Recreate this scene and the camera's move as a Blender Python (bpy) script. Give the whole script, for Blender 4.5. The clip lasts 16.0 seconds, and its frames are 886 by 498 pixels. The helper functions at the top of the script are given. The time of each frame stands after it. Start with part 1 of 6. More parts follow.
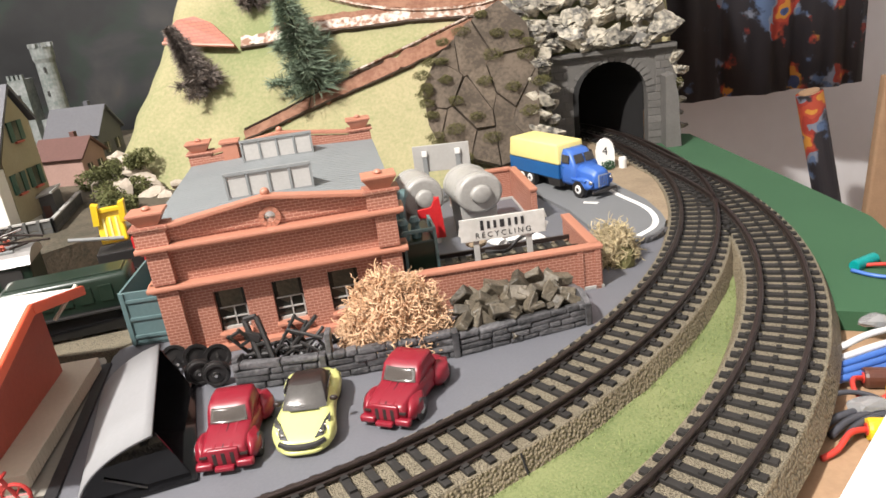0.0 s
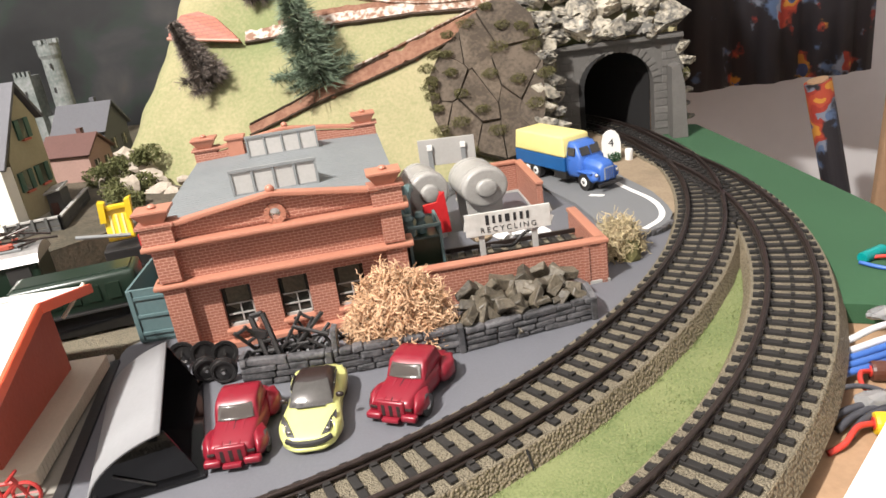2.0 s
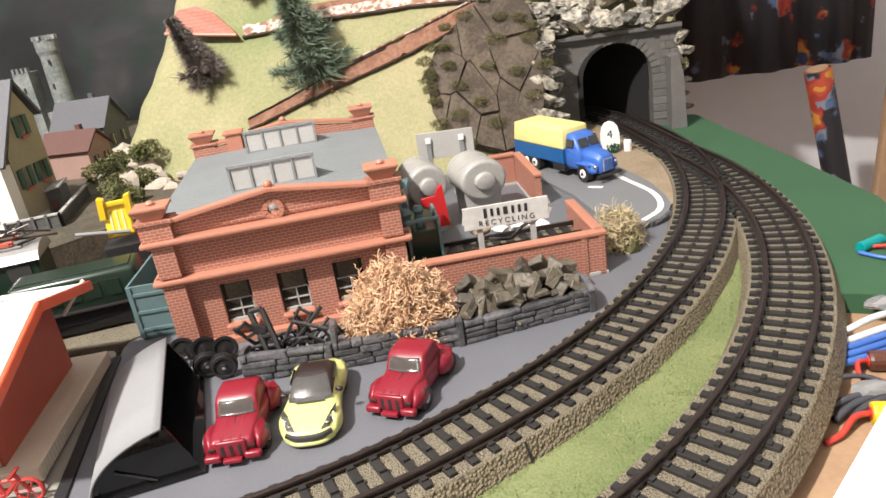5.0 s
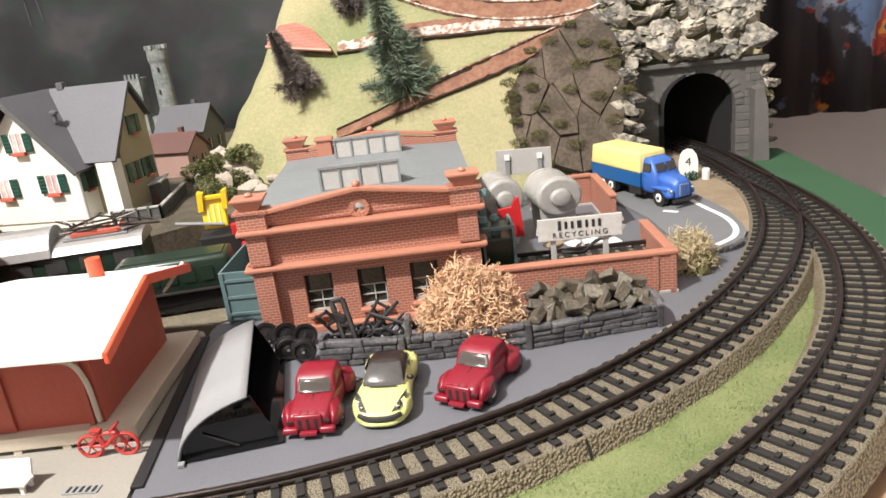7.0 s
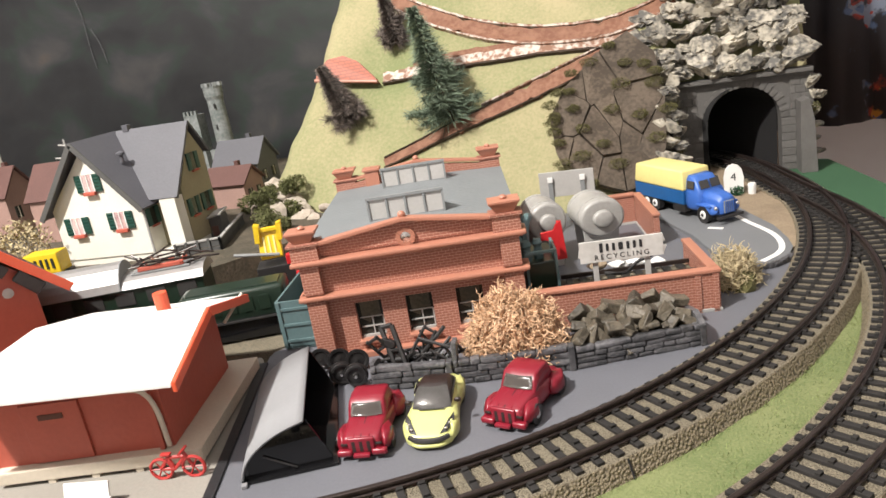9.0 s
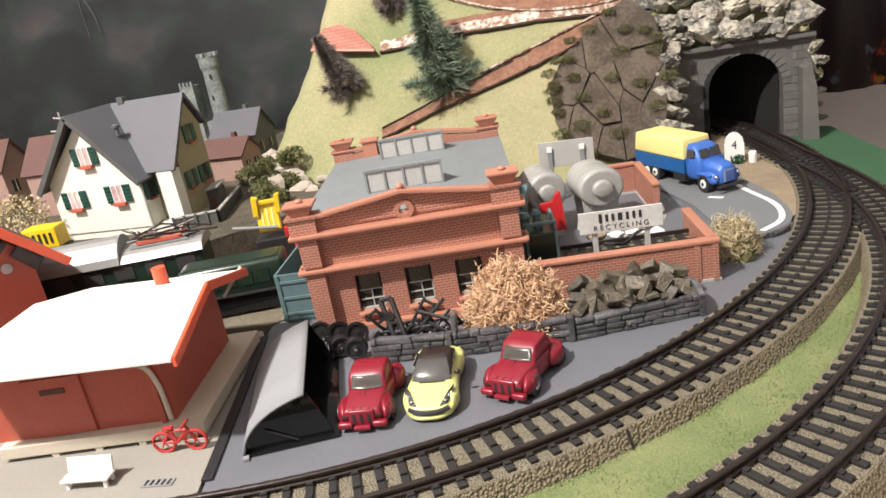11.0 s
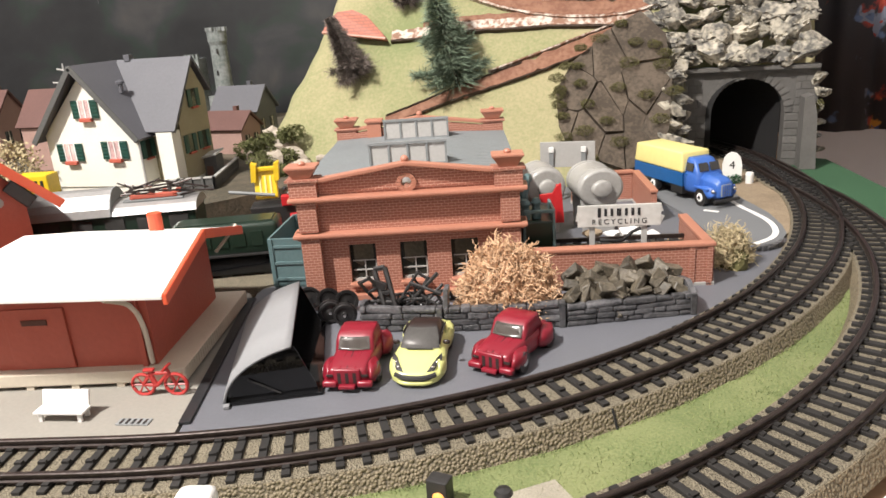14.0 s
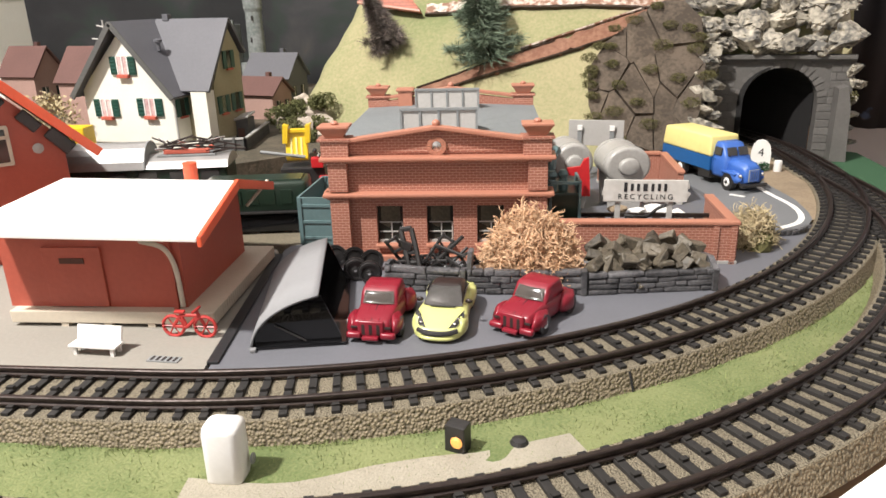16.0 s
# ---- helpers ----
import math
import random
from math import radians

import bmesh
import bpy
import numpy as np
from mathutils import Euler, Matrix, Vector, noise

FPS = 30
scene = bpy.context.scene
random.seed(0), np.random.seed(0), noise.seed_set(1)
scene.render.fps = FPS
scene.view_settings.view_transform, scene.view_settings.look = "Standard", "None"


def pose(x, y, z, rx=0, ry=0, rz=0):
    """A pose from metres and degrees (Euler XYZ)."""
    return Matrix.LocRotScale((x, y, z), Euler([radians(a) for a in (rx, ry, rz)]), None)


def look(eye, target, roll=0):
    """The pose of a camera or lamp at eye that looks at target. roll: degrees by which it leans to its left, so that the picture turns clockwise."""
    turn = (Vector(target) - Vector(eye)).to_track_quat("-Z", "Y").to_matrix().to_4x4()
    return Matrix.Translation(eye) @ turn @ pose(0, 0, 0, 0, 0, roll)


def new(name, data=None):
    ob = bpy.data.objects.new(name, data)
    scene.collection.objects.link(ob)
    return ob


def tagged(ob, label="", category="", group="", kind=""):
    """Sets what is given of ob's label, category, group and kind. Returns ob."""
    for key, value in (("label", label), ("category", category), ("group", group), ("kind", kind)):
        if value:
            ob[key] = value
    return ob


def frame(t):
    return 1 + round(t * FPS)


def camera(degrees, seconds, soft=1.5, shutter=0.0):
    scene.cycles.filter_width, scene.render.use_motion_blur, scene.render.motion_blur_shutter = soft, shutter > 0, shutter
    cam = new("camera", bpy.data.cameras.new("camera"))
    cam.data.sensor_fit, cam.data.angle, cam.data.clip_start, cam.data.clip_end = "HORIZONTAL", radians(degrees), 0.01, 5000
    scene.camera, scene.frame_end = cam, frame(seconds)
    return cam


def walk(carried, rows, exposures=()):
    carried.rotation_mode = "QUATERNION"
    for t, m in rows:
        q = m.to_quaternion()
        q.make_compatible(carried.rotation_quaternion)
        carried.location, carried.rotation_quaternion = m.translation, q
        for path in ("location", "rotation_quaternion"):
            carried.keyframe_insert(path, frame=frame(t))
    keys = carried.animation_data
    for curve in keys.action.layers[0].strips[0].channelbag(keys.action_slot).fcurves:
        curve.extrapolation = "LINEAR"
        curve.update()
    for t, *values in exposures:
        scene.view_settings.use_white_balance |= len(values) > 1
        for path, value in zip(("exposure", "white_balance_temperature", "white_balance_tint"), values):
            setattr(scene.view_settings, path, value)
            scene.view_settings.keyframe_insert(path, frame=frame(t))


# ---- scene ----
LENS = 63.18
cam = camera(LENS, 16.0, soft=1.6)
# seconds, eye in millimetres, yaw, pitch and roll in degrees
ROWS = [
    (0, 57.0, 96.1, 138.4, 4.82, -20.41, -7.38),
    (0.5, 58.0, 95.5, 139.6, 5.17, -20.30, -7.75),
    (1, 58.6, 93.3, 140.4, 5.35, -20.30, -8.00),
    (1.5, 58.7, 96.8, 140.1, 5.45, -20.21, -8.27),
    (2, 58.2, 96.9, 140.0, 5.57, -21.05, -8.09),
    (2.5, 58.5, 97.7, 140.5, 5.44, -21.61, -8.33),
    (3, 58.9, 97.7, 140.1, 5.35, -21.53, -8.27),
    (5.5, 60.5, 96.6, 141.4, 6.26, -21.81, -9.16),
    (6, 61.4, 96.8, 143.2, 6.66, -21.96, -10.05),
    (6.5, 59.8, 91.2, 140.7, 7.89, -19.82, -8.44),
    (7, 58.2, 80.5, 137.2, 11.29, -18.86, -6.74),
    (7.5, 61.5, 80.2, 138.2, 11.76, -18.17, -7.29),
    (8, 62.3, 73.6, 140.6, 14.25, -17.85, -8.44),
    (8.5, 62.9, 72.5, 142.4, 14.63, -17.20, -8.96),
    (9, 64.6, 71.5, 144.1, 15.42, -16.90, -9.67),
    (11.5, 65.0, 73.3, 145.0, 15.90, -19.73, -10.35),
    (12, 65.2, 71.9, 144.7, 15.45, -20.00, -10.12),
    (12.5, 65.7, 72.3, 145.2, 15.60, -20.56, -10.47),
    (13, 64.6, 75.0, 145.3, 14.32, -20.30, -10.13),
    (13.5, 58.9, 64.7, 130.8, 14.63, -17.61, -4.59),
    (14, 57.9, 66.0, 129.4, 14.27, -18.33, -4.01),
    (14.5, 57.0, 62.4, 125.7, 14.94, -18.41, -2.53),
    (15, 57.5, 65.7, 128.4, 14.41, -19.03, -3.63),
    (15.5, 57.7, 64.8, 128.1, 14.76, -19.26, -3.65),
    (16, 56.5, 57.4, 121.9, 15.89, -19.40, -1.48),]


def aim(x, y, z, yaw, pitch, roll):
    a, p = radians(yaw), radians(pitch)
    eye = Vector((x, y, z)) / 1000
    return look(eye, eye + Vector((-math.sin(a) * math.cos(p), math.cos(a) * math.cos(p), math.sin(p))), roll)


walk(cam, [(t, aim(*row)) for t, *row in ROWS], [(0.0, 0.16), (6.5, 0.14), (8.6, -0.02), (16.0, -0.02)])

# ---- light: one room lamp above the layout, a dim room ----
world = bpy.data.worlds.new("room")
world.use_nodes = True
world.node_tree.nodes["Background"].inputs[0].default_value = (1.0, 0.93, 0.85, 1)
world.node_tree.nodes["Background"].inputs[1].default_value = 0.065
scene.world = world
lamp_data = bpy.data.lights.new("ceiling_lamp", "POINT")
lamp_data.energy, lamp_data.shadow_soft_size, lamp_data.color = 114.0, 0.03, (1.0, 0.955, 0.905)
lamp = new("ceiling_lamp", lamp_data)
lamp.location = (-0.45, -0.16, 0.96)
scene.view_settings.exposure = 0.0


# ---- materials ----
def material(name, color, other=None, rough=0.6, metal=0.0, grain=600.0, blotch=60.0, amount=0.5, bump=0.15, fine_part=1.0, random_tone=0.0):
    """Two scales of variation between two colours, with a fine relief."""
    m = bpy.data.materials.new(name)
    m.use_nodes = True
    n, l = m.node_tree.nodes, m.node_tree.links
    b = n["Principled BSDF"]
    other = other or tuple(c * 0.72 for c in color)
    co = n.new("ShaderNodeTexCoord")
    fine, wide = n.new("ShaderNodeTexNoise"), n.new("ShaderNodeTexNoise")
    fine.inputs["Scale"].default_value, fine.inputs["Detail"].default_value = grain, 4
    wide.inputs["Scale"].default_value, wide.inputs["Detail"].default_value = blotch, 3
    l.new(co.outputs["Object"], fine.inputs["Vector"])
    l.new(co.outputs["Object"], wide.inputs["Vector"])
    add = n.new("ShaderNodeMath")
    add.operation = "MULTIPLY_ADD"
    add.inputs[1].default_value = fine_part
    l.new(fine.outputs["Fac"], add.inputs[0])
    l.new(wide.outputs["Fac"], add.inputs[2])
    ramp = n.new("ShaderNodeMapRange")
    ramp.inputs["From Min"].default_value, ramp.inputs["From Max"].default_value = 0.25 + 0.5 * fine_part, 0.75 + 0.5 * fine_part
    ramp.inputs["To Min"].default_value, ramp.inputs["To Max"].default_value = 0.5 - amount / 2, 0.5 + amount / 2
    l.new(add.outputs[0], ramp.inputs["Value"])
    mix = n.new("ShaderNodeMix")
    mix.data_type = "RGBA"
    mix.inputs["A"].default_value, mix.inputs["B"].default_value = (*color, 1), (*other, 1)
    l.new(ramp.outputs[0], mix.inputs["Factor"])
    out = mix.outputs["Result"]
    if random_tone:
        info, hsv, mr = n.new("ShaderNodeObjectInfo"), n.new("ShaderNodeHueSaturation"), n.new("ShaderNodeMapRange")
        mr.inputs["To Min"].default_value, mr.inputs["To Max"].default_value = 1 - random_tone, 1 + random_tone
        l.new(info.outputs["Random"], mr.inputs["Value"])
        l.new(mr.outputs[0], hsv.inputs["Value"])
        l.new(out, hsv.inputs["Color"])
        out = hsv.outputs["Color"]
    l.new(out, b.inputs["Base Color"])
    b.inputs["Roughness"].default_value, b.inputs["Metallic"].default_value = rough, metal
    if bump:
        bp = n.new("ShaderNodeBump")
        bp.inputs["Strength"].default_value, bp.inputs["Distance"].default_value = bump, 0.0008
        l.new(fine.outputs["Fac"], bp.inputs["Height"])
        l.new(bp.outputs["Normal"], b.inputs["Normal"])
    return m


def brick_material(name, color, joint, width, height, mortar=0.0004, swap=True, rough=0.55):
    """Moulded courses: the wall's own x and z give the pattern, joints are sunk."""
    m = material(name, color, rough=rough, bump=0)
    n, l = m.node_tree.nodes, m.node_tree.links
    b = n["Principled BSDF"]
    under = b.inputs["Base Color"].links[0].from_socket
    co, sep, com = n.new("ShaderNodeTexCoord"), n.new("ShaderNodeSeparateXYZ"), n.new("ShaderNodeCombineXYZ")
    l.new(co.outputs["Object"], sep.inputs[0])
    total = n.new("ShaderNodeMath")
    total.operation = "ADD"
    l.new(sep.outputs["X"], total.inputs[0])
    l.new(sep.outputs["Y"], total.inputs[1])
    l.new(total.outputs[0], com.inputs["X"])
    l.new(sep.outputs["Z"], com.inputs["Y"])
    br = n.new("ShaderNodeTexBrick")
    br.inputs["Scale"].default_value = 1.0
    br.inputs["Brick Width"].default_value, br.inputs["Row Height"].default_value = width, height
    br.inputs["Mortar Size"].default_value, br.inputs["Mortar Smooth"].default_value = mortar, 0.3
    br.inputs["Color1"].default_value = br.inputs["Color2"].default_value = (0, 0, 0, 1)
    br.inputs["Mortar"].default_value = (1, 1, 1, 1)
    l.new(com.outputs[0], br.inputs["Vector"])
    mix = n.new("ShaderNodeMix")
    mix.data_type = "RGBA"
    mix.inputs["B"].default_value = (*joint, 1)
    l.new(under, mix.inputs["A"])
    l.new(br.outputs["Fac"], mix.inputs["Factor"])
    l.new(mix.outputs["Result"], b.inputs["Base Color"])
    bp = n.new("ShaderNodeBump")
    bp.invert = True
    bp.inputs["Strength"].default_value, bp.inputs["Distance"].default_value = 0.2, 0.0003
    l.new(br.outputs["Fac"], bp.inputs["Height"])
    l.new(bp.outputs["Normal"], b.inputs["Normal"])
    return m


def cobble_material(name, color, dark, scale):
    """Small round stones pressed into a bank."""
    m = material(name, color, dark, rough=0.75, bump=0, grain=1500)
    n, l = m.node_tree.nodes, m.node_tree.links
    b = n["Principled BSDF"]
    under = b.inputs["Base Color"].links[0].from_socket
    co, vo = n.new("ShaderNodeTexCoord"), n.new("ShaderNodeTexVoronoi")
    vo.inputs["Scale"].default_value = scale
    l.new(co.outputs["Object"], vo.inputs["Vector"])
    mr = n.new("ShaderNodeMapRange")
    mr.inputs["From Min"].default_value, mr.inputs["From Max"].default_value = 0.42, 0.85
    l.new(vo.outputs["Distance"], mr.inputs["Value"])
    mix = n.new("ShaderNodeMix")
    mix.data_type = "RGBA"
    mix.inputs["B"].default_value = (*[c * 0.55 for c in dark], 1)
    l.new(under, mix.inputs["A"])
    l.new(mr.outputs[0], mix.inputs["Factor"])
    l.new(mix.outputs["Result"], b.inputs["Base Color"])
    bp = n.new("ShaderNodeBump")
    bp.invert = True
    bp.inputs["Strength"].default_value, bp.inputs["Distance"].default_value = 0.8, 0.0012
    l.new(vo.outputs["Distance"], bp.inputs["Height"])
    l.new(bp.outputs["Normal"], b.inputs["Normal"])
    return m


def painted(name, stops, scale, rough=0.8, stretch=(1, 1, 1), distortion=0.5):
    """Blotches of several colours for a painted or printed cloth."""
    m = bpy.data.materials.new(name)
    m.use_nodes = True
    n, l = m.node_tree.nodes, m.node_tree.links
    b = n["Principled BSDF"]
    co, mp, no, ra = n.new("ShaderNodeTexCoord"), n.new("ShaderNodeMapping"), n.new("ShaderNodeTexNoise"), n.new("ShaderNodeValToRGB")
    mp.inputs["Scale"].default_value = stretch
    no.inputs["Scale"].default_value, no.inputs["Detail"].default_value, no.inputs["Distortion"].default_value = scale, 5, distortion
    l.new(co.outputs["Object"], mp.inputs[0])
    l.new(mp.outputs[0], no.inputs["Vector"])
    l.new(no.outputs["Fac"], ra.inputs[0])
    ra.color_ramp.elements[0].position, ra.color_ramp.elements[0].color = stops[0][0], (*stops[0][1], 1)
    ra.color_ramp.elements[1].position, ra.color_ramp.elements[1].color = stops[-1][0], (*stops[-1][1], 1)
    for p, c in stops[1:-1]:
        ra.color_ramp.elements.new(p).color = (*c, 1)
    l.new(ra.outputs[0], b.inputs["Base Color"])
    b.inputs["Roughness"].default_value = rough
    return m


def glassy(name, color, rough=0.08, transmission=0.0, alpha=1.0):
    m = material(name, color, rough=rough, bump=0, amount=0.2)
    b = m.node_tree.nodes["Principled BSDF"]
    b.inputs["Transmission Weight"].default_value = transmission
    b.inputs["Alpha"].default_value = alpha
    return m


M_YARD = material("yard_grey", (0.135, 0.138, 0.155), (0.11, 0.112, 0.125), rough=0.55, grain=900, blotch=25, bump=0.08)
M_BEIGE = material("footway_beige", (0.27, 0.25, 0.215), (0.22, 0.205, 0.18), rough=0.8, grain=700, blotch=20)
M_CURB = material("curb_black", (0.022, 0.022, 0.024), rough=0.5)
M_GRIT = material("grey_sand", (0.33, 0.30, 0.235), (0.25, 0.225, 0.175), rough=0.95, grain=1400, blotch=60, amount=0.9, bump=0.5)
M_EARTH = material("dark_earth", (0.10, 0.08, 0.055), (0.045, 0.04, 0.026), rough=0.95, grain=500, blotch=60, amount=1.2, bump=0.6)
M_GRASS = material("grass_mat", (0.185, 0.205, 0.085), (0.095, 0.13, 0.043), rough=0.95, grain=1100, blotch=26, amount=1.5, bump=0.6, fine_part=0.6)
M_FIBRE = material("grass_fibre", (0.20, 0.225, 0.09), (0.12, 0.16, 0.05), rough=0.9, bump=0)
M_FELT = material("green_felt", (0.035, 0.10, 0.045), (0.024, 0.075, 0.033), rough=0.95, grain=1500, blotch=15, bump=0.3)
M_BOARD = material("chipboard", (0.38, 0.24, 0.14), (0.27, 0.17, 0.10), rough=0.8, grain=500, blotch=60)
M_SAND = material("sandy_ground", (0.30, 0.23, 0.15), (0.20, 0.15, 0.10), rough=0.95, grain=900, blotch=50, amount=0.9, bump=0.5)
M_ROAD = material("asphalt_grey", (0.165, 0.17, 0.175), (0.135, 0.14, 0.145), rough=0.8, grain=1500, blotch=30)
M_WHITE = material("white_paint", (0.78, 0.77, 0.74), (0.70, 0.69, 0.66), rough=0.6, amount=0.4)
M_BALLAST = cobble_material("ballast_stone", (0.26, 0.212, 0.135), (0.155, 0.125, 0.08), 900)
M_BED = cobble_material("ballast_top", (0.29, 0.25, 0.175), (0.195, 0.165, 0.112), 1700)
M_SLEEPER = material("sleeper_black", (0.010, 0.009, 0.008), (0.02, 0.017, 0.015), rough=0.75, random_tone=0.2)
M_RAIL = material("rail_dark", (0.055, 0.04, 0.035), (0.03, 0.022, 0.02), rough=0.38, metal=0.5)
M_BRICK = brick_material("brick_red", (0.335, 0.128, 0.085), (0.50, 0.27, 0.20), 0.0032, 0.00135, 0.00017)
M_TRIM = material("brick_trim", (0.44, 0.195, 0.13), (0.37, 0.155, 0.10), rough=0.45, grain=700, bump=0.08)
M_ROOF = material("roof_grey", (0.215, 0.23, 0.235), (0.165, 0.178, 0.183), rough=0.6, grain=500, blotch=40)
M_PANE = material("frosted_pane", (0.48, 0.46, 0.44), (0.38, 0.37, 0.35), rough=0.35)
M_FRAME = material("frame_grey", (0.26, 0.27, 0.27), rough=0.5)
# near-black; on the tunnel lining it stands in for shade
M_DARK = material("void_shade_black", (0.012, 0.011, 0.011), rough=0.9, bump=0)
M_GLASS = glassy("window_glass", (0.035, 0.036, 0.03), 0.12)
M_STONE = material("wall_stone", (0.115, 0.112, 0.116), (0.04, 0.04, 0.042), rough=0.33, grain=700, blotch=160, amount=1.1, bump=0.5, random_tone=0.25)
M_ROCK = material("dump_rock", (0.125, 0.105, 0.075), (0.05, 0.042, 0.03), rough=0.45, grain=800, blotch=150, amount=1.1, bump=0.6, random_tone=0.35)
M_STRAW = material("straw_moss", (0.74, 0.51, 0.33), (0.52, 0.32, 0.18), rough=0.9, grain=300, blotch=60, amount=1.0, bump=0)
M_DRY = material("dry_moss", (0.54, 0.44, 0.28), (0.30, 0.25, 0.13), rough=0.9, grain=300, blotch=60, amount=1.0, bump=0)
M_RED = material("car_red", (0.225, 0.012, 0.025), (0.19, 0.009, 0.02), rough=0.33, bump=0, amount=0.3)
M_YELLOW = material("car_yellow", (0.57, 0.58, 0.22), (0.53, 0.54, 0.20), rough=0.28, bump=0, amount=0.3)
M_SOFTTOP = material("soft_top", (0.028, 0.018, 0.016), rough=0.35, bump=0)
M_BLACK = material("black_plastic", (0.018, 0.017, 0.017), (0.03, 0.028, 0.027), rough=0.4)
M_GLOSS = glassy("glossy_black", (0.008, 0.008, 0.009), 0.06)
M_CHROME = material("bright_metal", (0.75, 0.73, 0.70), rough=0.22, metal=1.0, bump=0)
M_SCREEN = glassy("tinted_screen", (0.16, 0.14, 0.125), 0.14)
M_SCREEN_DARK = glassy("dark_screen", (0.05, 0.048, 0.046), 0.1)
M_SCREEN_SILVER = material("silvery_screen", (0.20, 0.19, 0.18), rough=0.2, metal=0.35, bump=0)
M_SHED_RED = material("shed_red", (0.44, 0.095, 0.06), (0.36, 0.075, 0.048), rough=0.45, grain=500)
M_SHED_EDGE = material("orange_red", (0.70, 0.11, 0.045), (0.62, 0.09, 0.04), rough=0.4, bump=0)
M_CREAM = material("cream_plastic", (0.62, 0.55, 0.44), (0.52, 0.46, 0.37), rough=0.5)
M_SHELTER = material("shelter_grey", (0.235, 0.235, 0.24), (0.21, 0.21, 0.215), rough=0.85, bump=0.03)
M_WHEEL = material("wheel_black", (0.06, 0.056, 0.055), (0.035, 0.033, 0.033), rough=0.3, metal=0.5, bump=0)
M_PLATE = material("weathered_board", (0.56, 0.55, 0.52), (0.44, 0.43, 0.40), rough=0.6, grain=300, blotch=120, amount=0.9)
M_BLUE = material("truck_blue", (0.045, 0.135, 0.46), (0.038, 0.115, 0.40), rough=0.42, bump=0)
M_DEEP = material("truck_deep_blue", (0.012, 0.10, 0.30), rough=0.4, bump=0)
M_TARP = material("tarp_yellow", (0.76, 0.66, 0.26), (0.68, 0.58, 0.22), rough=0.6, grain=300, bump=0.1)
M_TANK = material("tank_grey", (0.40, 0.39, 0.37), (0.29, 0.28, 0.26), rough=0.35, blotch=90)
M_OCHRE = material("old_blind", (0.10, 0.085, 0.055), (0.05, 0.045, 0.03), rough=0.8, amount=1.2)
M_LGREY = material("light_grey_plastic", (0.42, 0.41, 0.39), (0.35, 0.34, 0.32), rough=0.5)
M_TEAL = material("teal_plastic", (0.11, 0.175, 0.18), (0.085, 0.14, 0.145), rough=0.45)
M_GREEN_LOCO = material("loco_green", (0.014, 0.028, 0.018), (0.010, 0.021, 0.013), rough=0.3, bump=0)
M_SILVER = material("silver_roof", (0.42, 0.41, 0.40), (0.34, 0.33, 0.32), rough=0.38, metal=0.6, bump=0)
M_HOUSE = material("house_render", (0.74, 0.725, 0.65), (0.67, 0.65, 0.57), rough=0.75)
# the house render darkened to ochre, shade of the right-hand walls put into colour
M_HOUSE_SHADED = material("house_shaded_ochre", (0.34, 0.30, 0.19), (0.27, 0.235, 0.14), rough=0.75)
M_SLATE = material("slate_roof", (0.10, 0.10, 0.112), (0.08, 0.08, 0.09), rough=0.6, grain=500, blotch=40)
M_SHUTTER = material("shutter_green", (0.014, 0.07, 0.052), rough=0.5)
M_CURTAIN = material("curtain", (0.70, 0.55, 0.52), (0.35, 0.2, 0.2), rough=0.8, grain=900, amount=1.2)
M_FLOWER = material("flower_box_red", (0.50, 0.11, 0.07), rough=0.7)
M_HILL = material("hill_turf", (0.36, 0.315, 0.18), (0.19, 0.215, 0.095), rough=0.95, grain=420, blotch=12, amount=1.15, bump=0.5, fine_part=0.55)
M_PATH = material("path_brown", (0.17, 0.07, 0.038), (0.25, 0.125, 0.075), rough=0.75, grain=350, blotch=90, amount=1.2, bump=0.5)
M_SNOW = material("path_edge_white", (0.58, 0.51, 0.44), (0.24, 0.13, 0.085), rough=0.8, grain=300, blotch=90, amount=2.2, bump=0.4)
M_EDGE = material("path_edge_dark", (0.07, 0.045, 0.03), rough=0.8)
M_ARCBRICK = brick_material("arc_brick", (0.42, 0.12, 0.065), (0.22, 0.07, 0.045), 0.006, 0.0026)
M_SLAB = material("slab_stone", (0.105, 0.08, 0.057), (0.05, 0.037, 0.025), rough=0.85, grain=400, blotch=45, amount=1.5, bump=0.4, random_tone=0.18)
M_CREVICE = material("crevice", (0.045, 0.035, 0.027), (0.09, 0.07, 0.05), rough=0.9)
M_CLIFF = material("cliff_rock", (0.44, 0.40, 0.32), (0.09, 0.085, 0.075), rough=0.75, grain=260, blotch=55, amount=1.6, bump=0.7, random_tone=0.2)
M_PORTAL = material("portal_stone", (0.135, 0.127, 0.118), (0.09, 0.085, 0.078), rough=0.75, grain=500, blotch=70, random_tone=0.12)
M_MOSS = material("moss", (0.135, 0.12, 0.045), (0.065, 0.062, 0.022), rough=0.95, bump=0)
M_FIR = material("fir_green", (0.115, 0.145, 0.10), (0.075, 0.105, 0.07), rough=0.9, bump=0)
M_FIR_BROWN = material("fir_grey_brown", (0.105, 0.085, 0.072), (0.055, 0.045, 0.04), rough=0.9, bump=0)
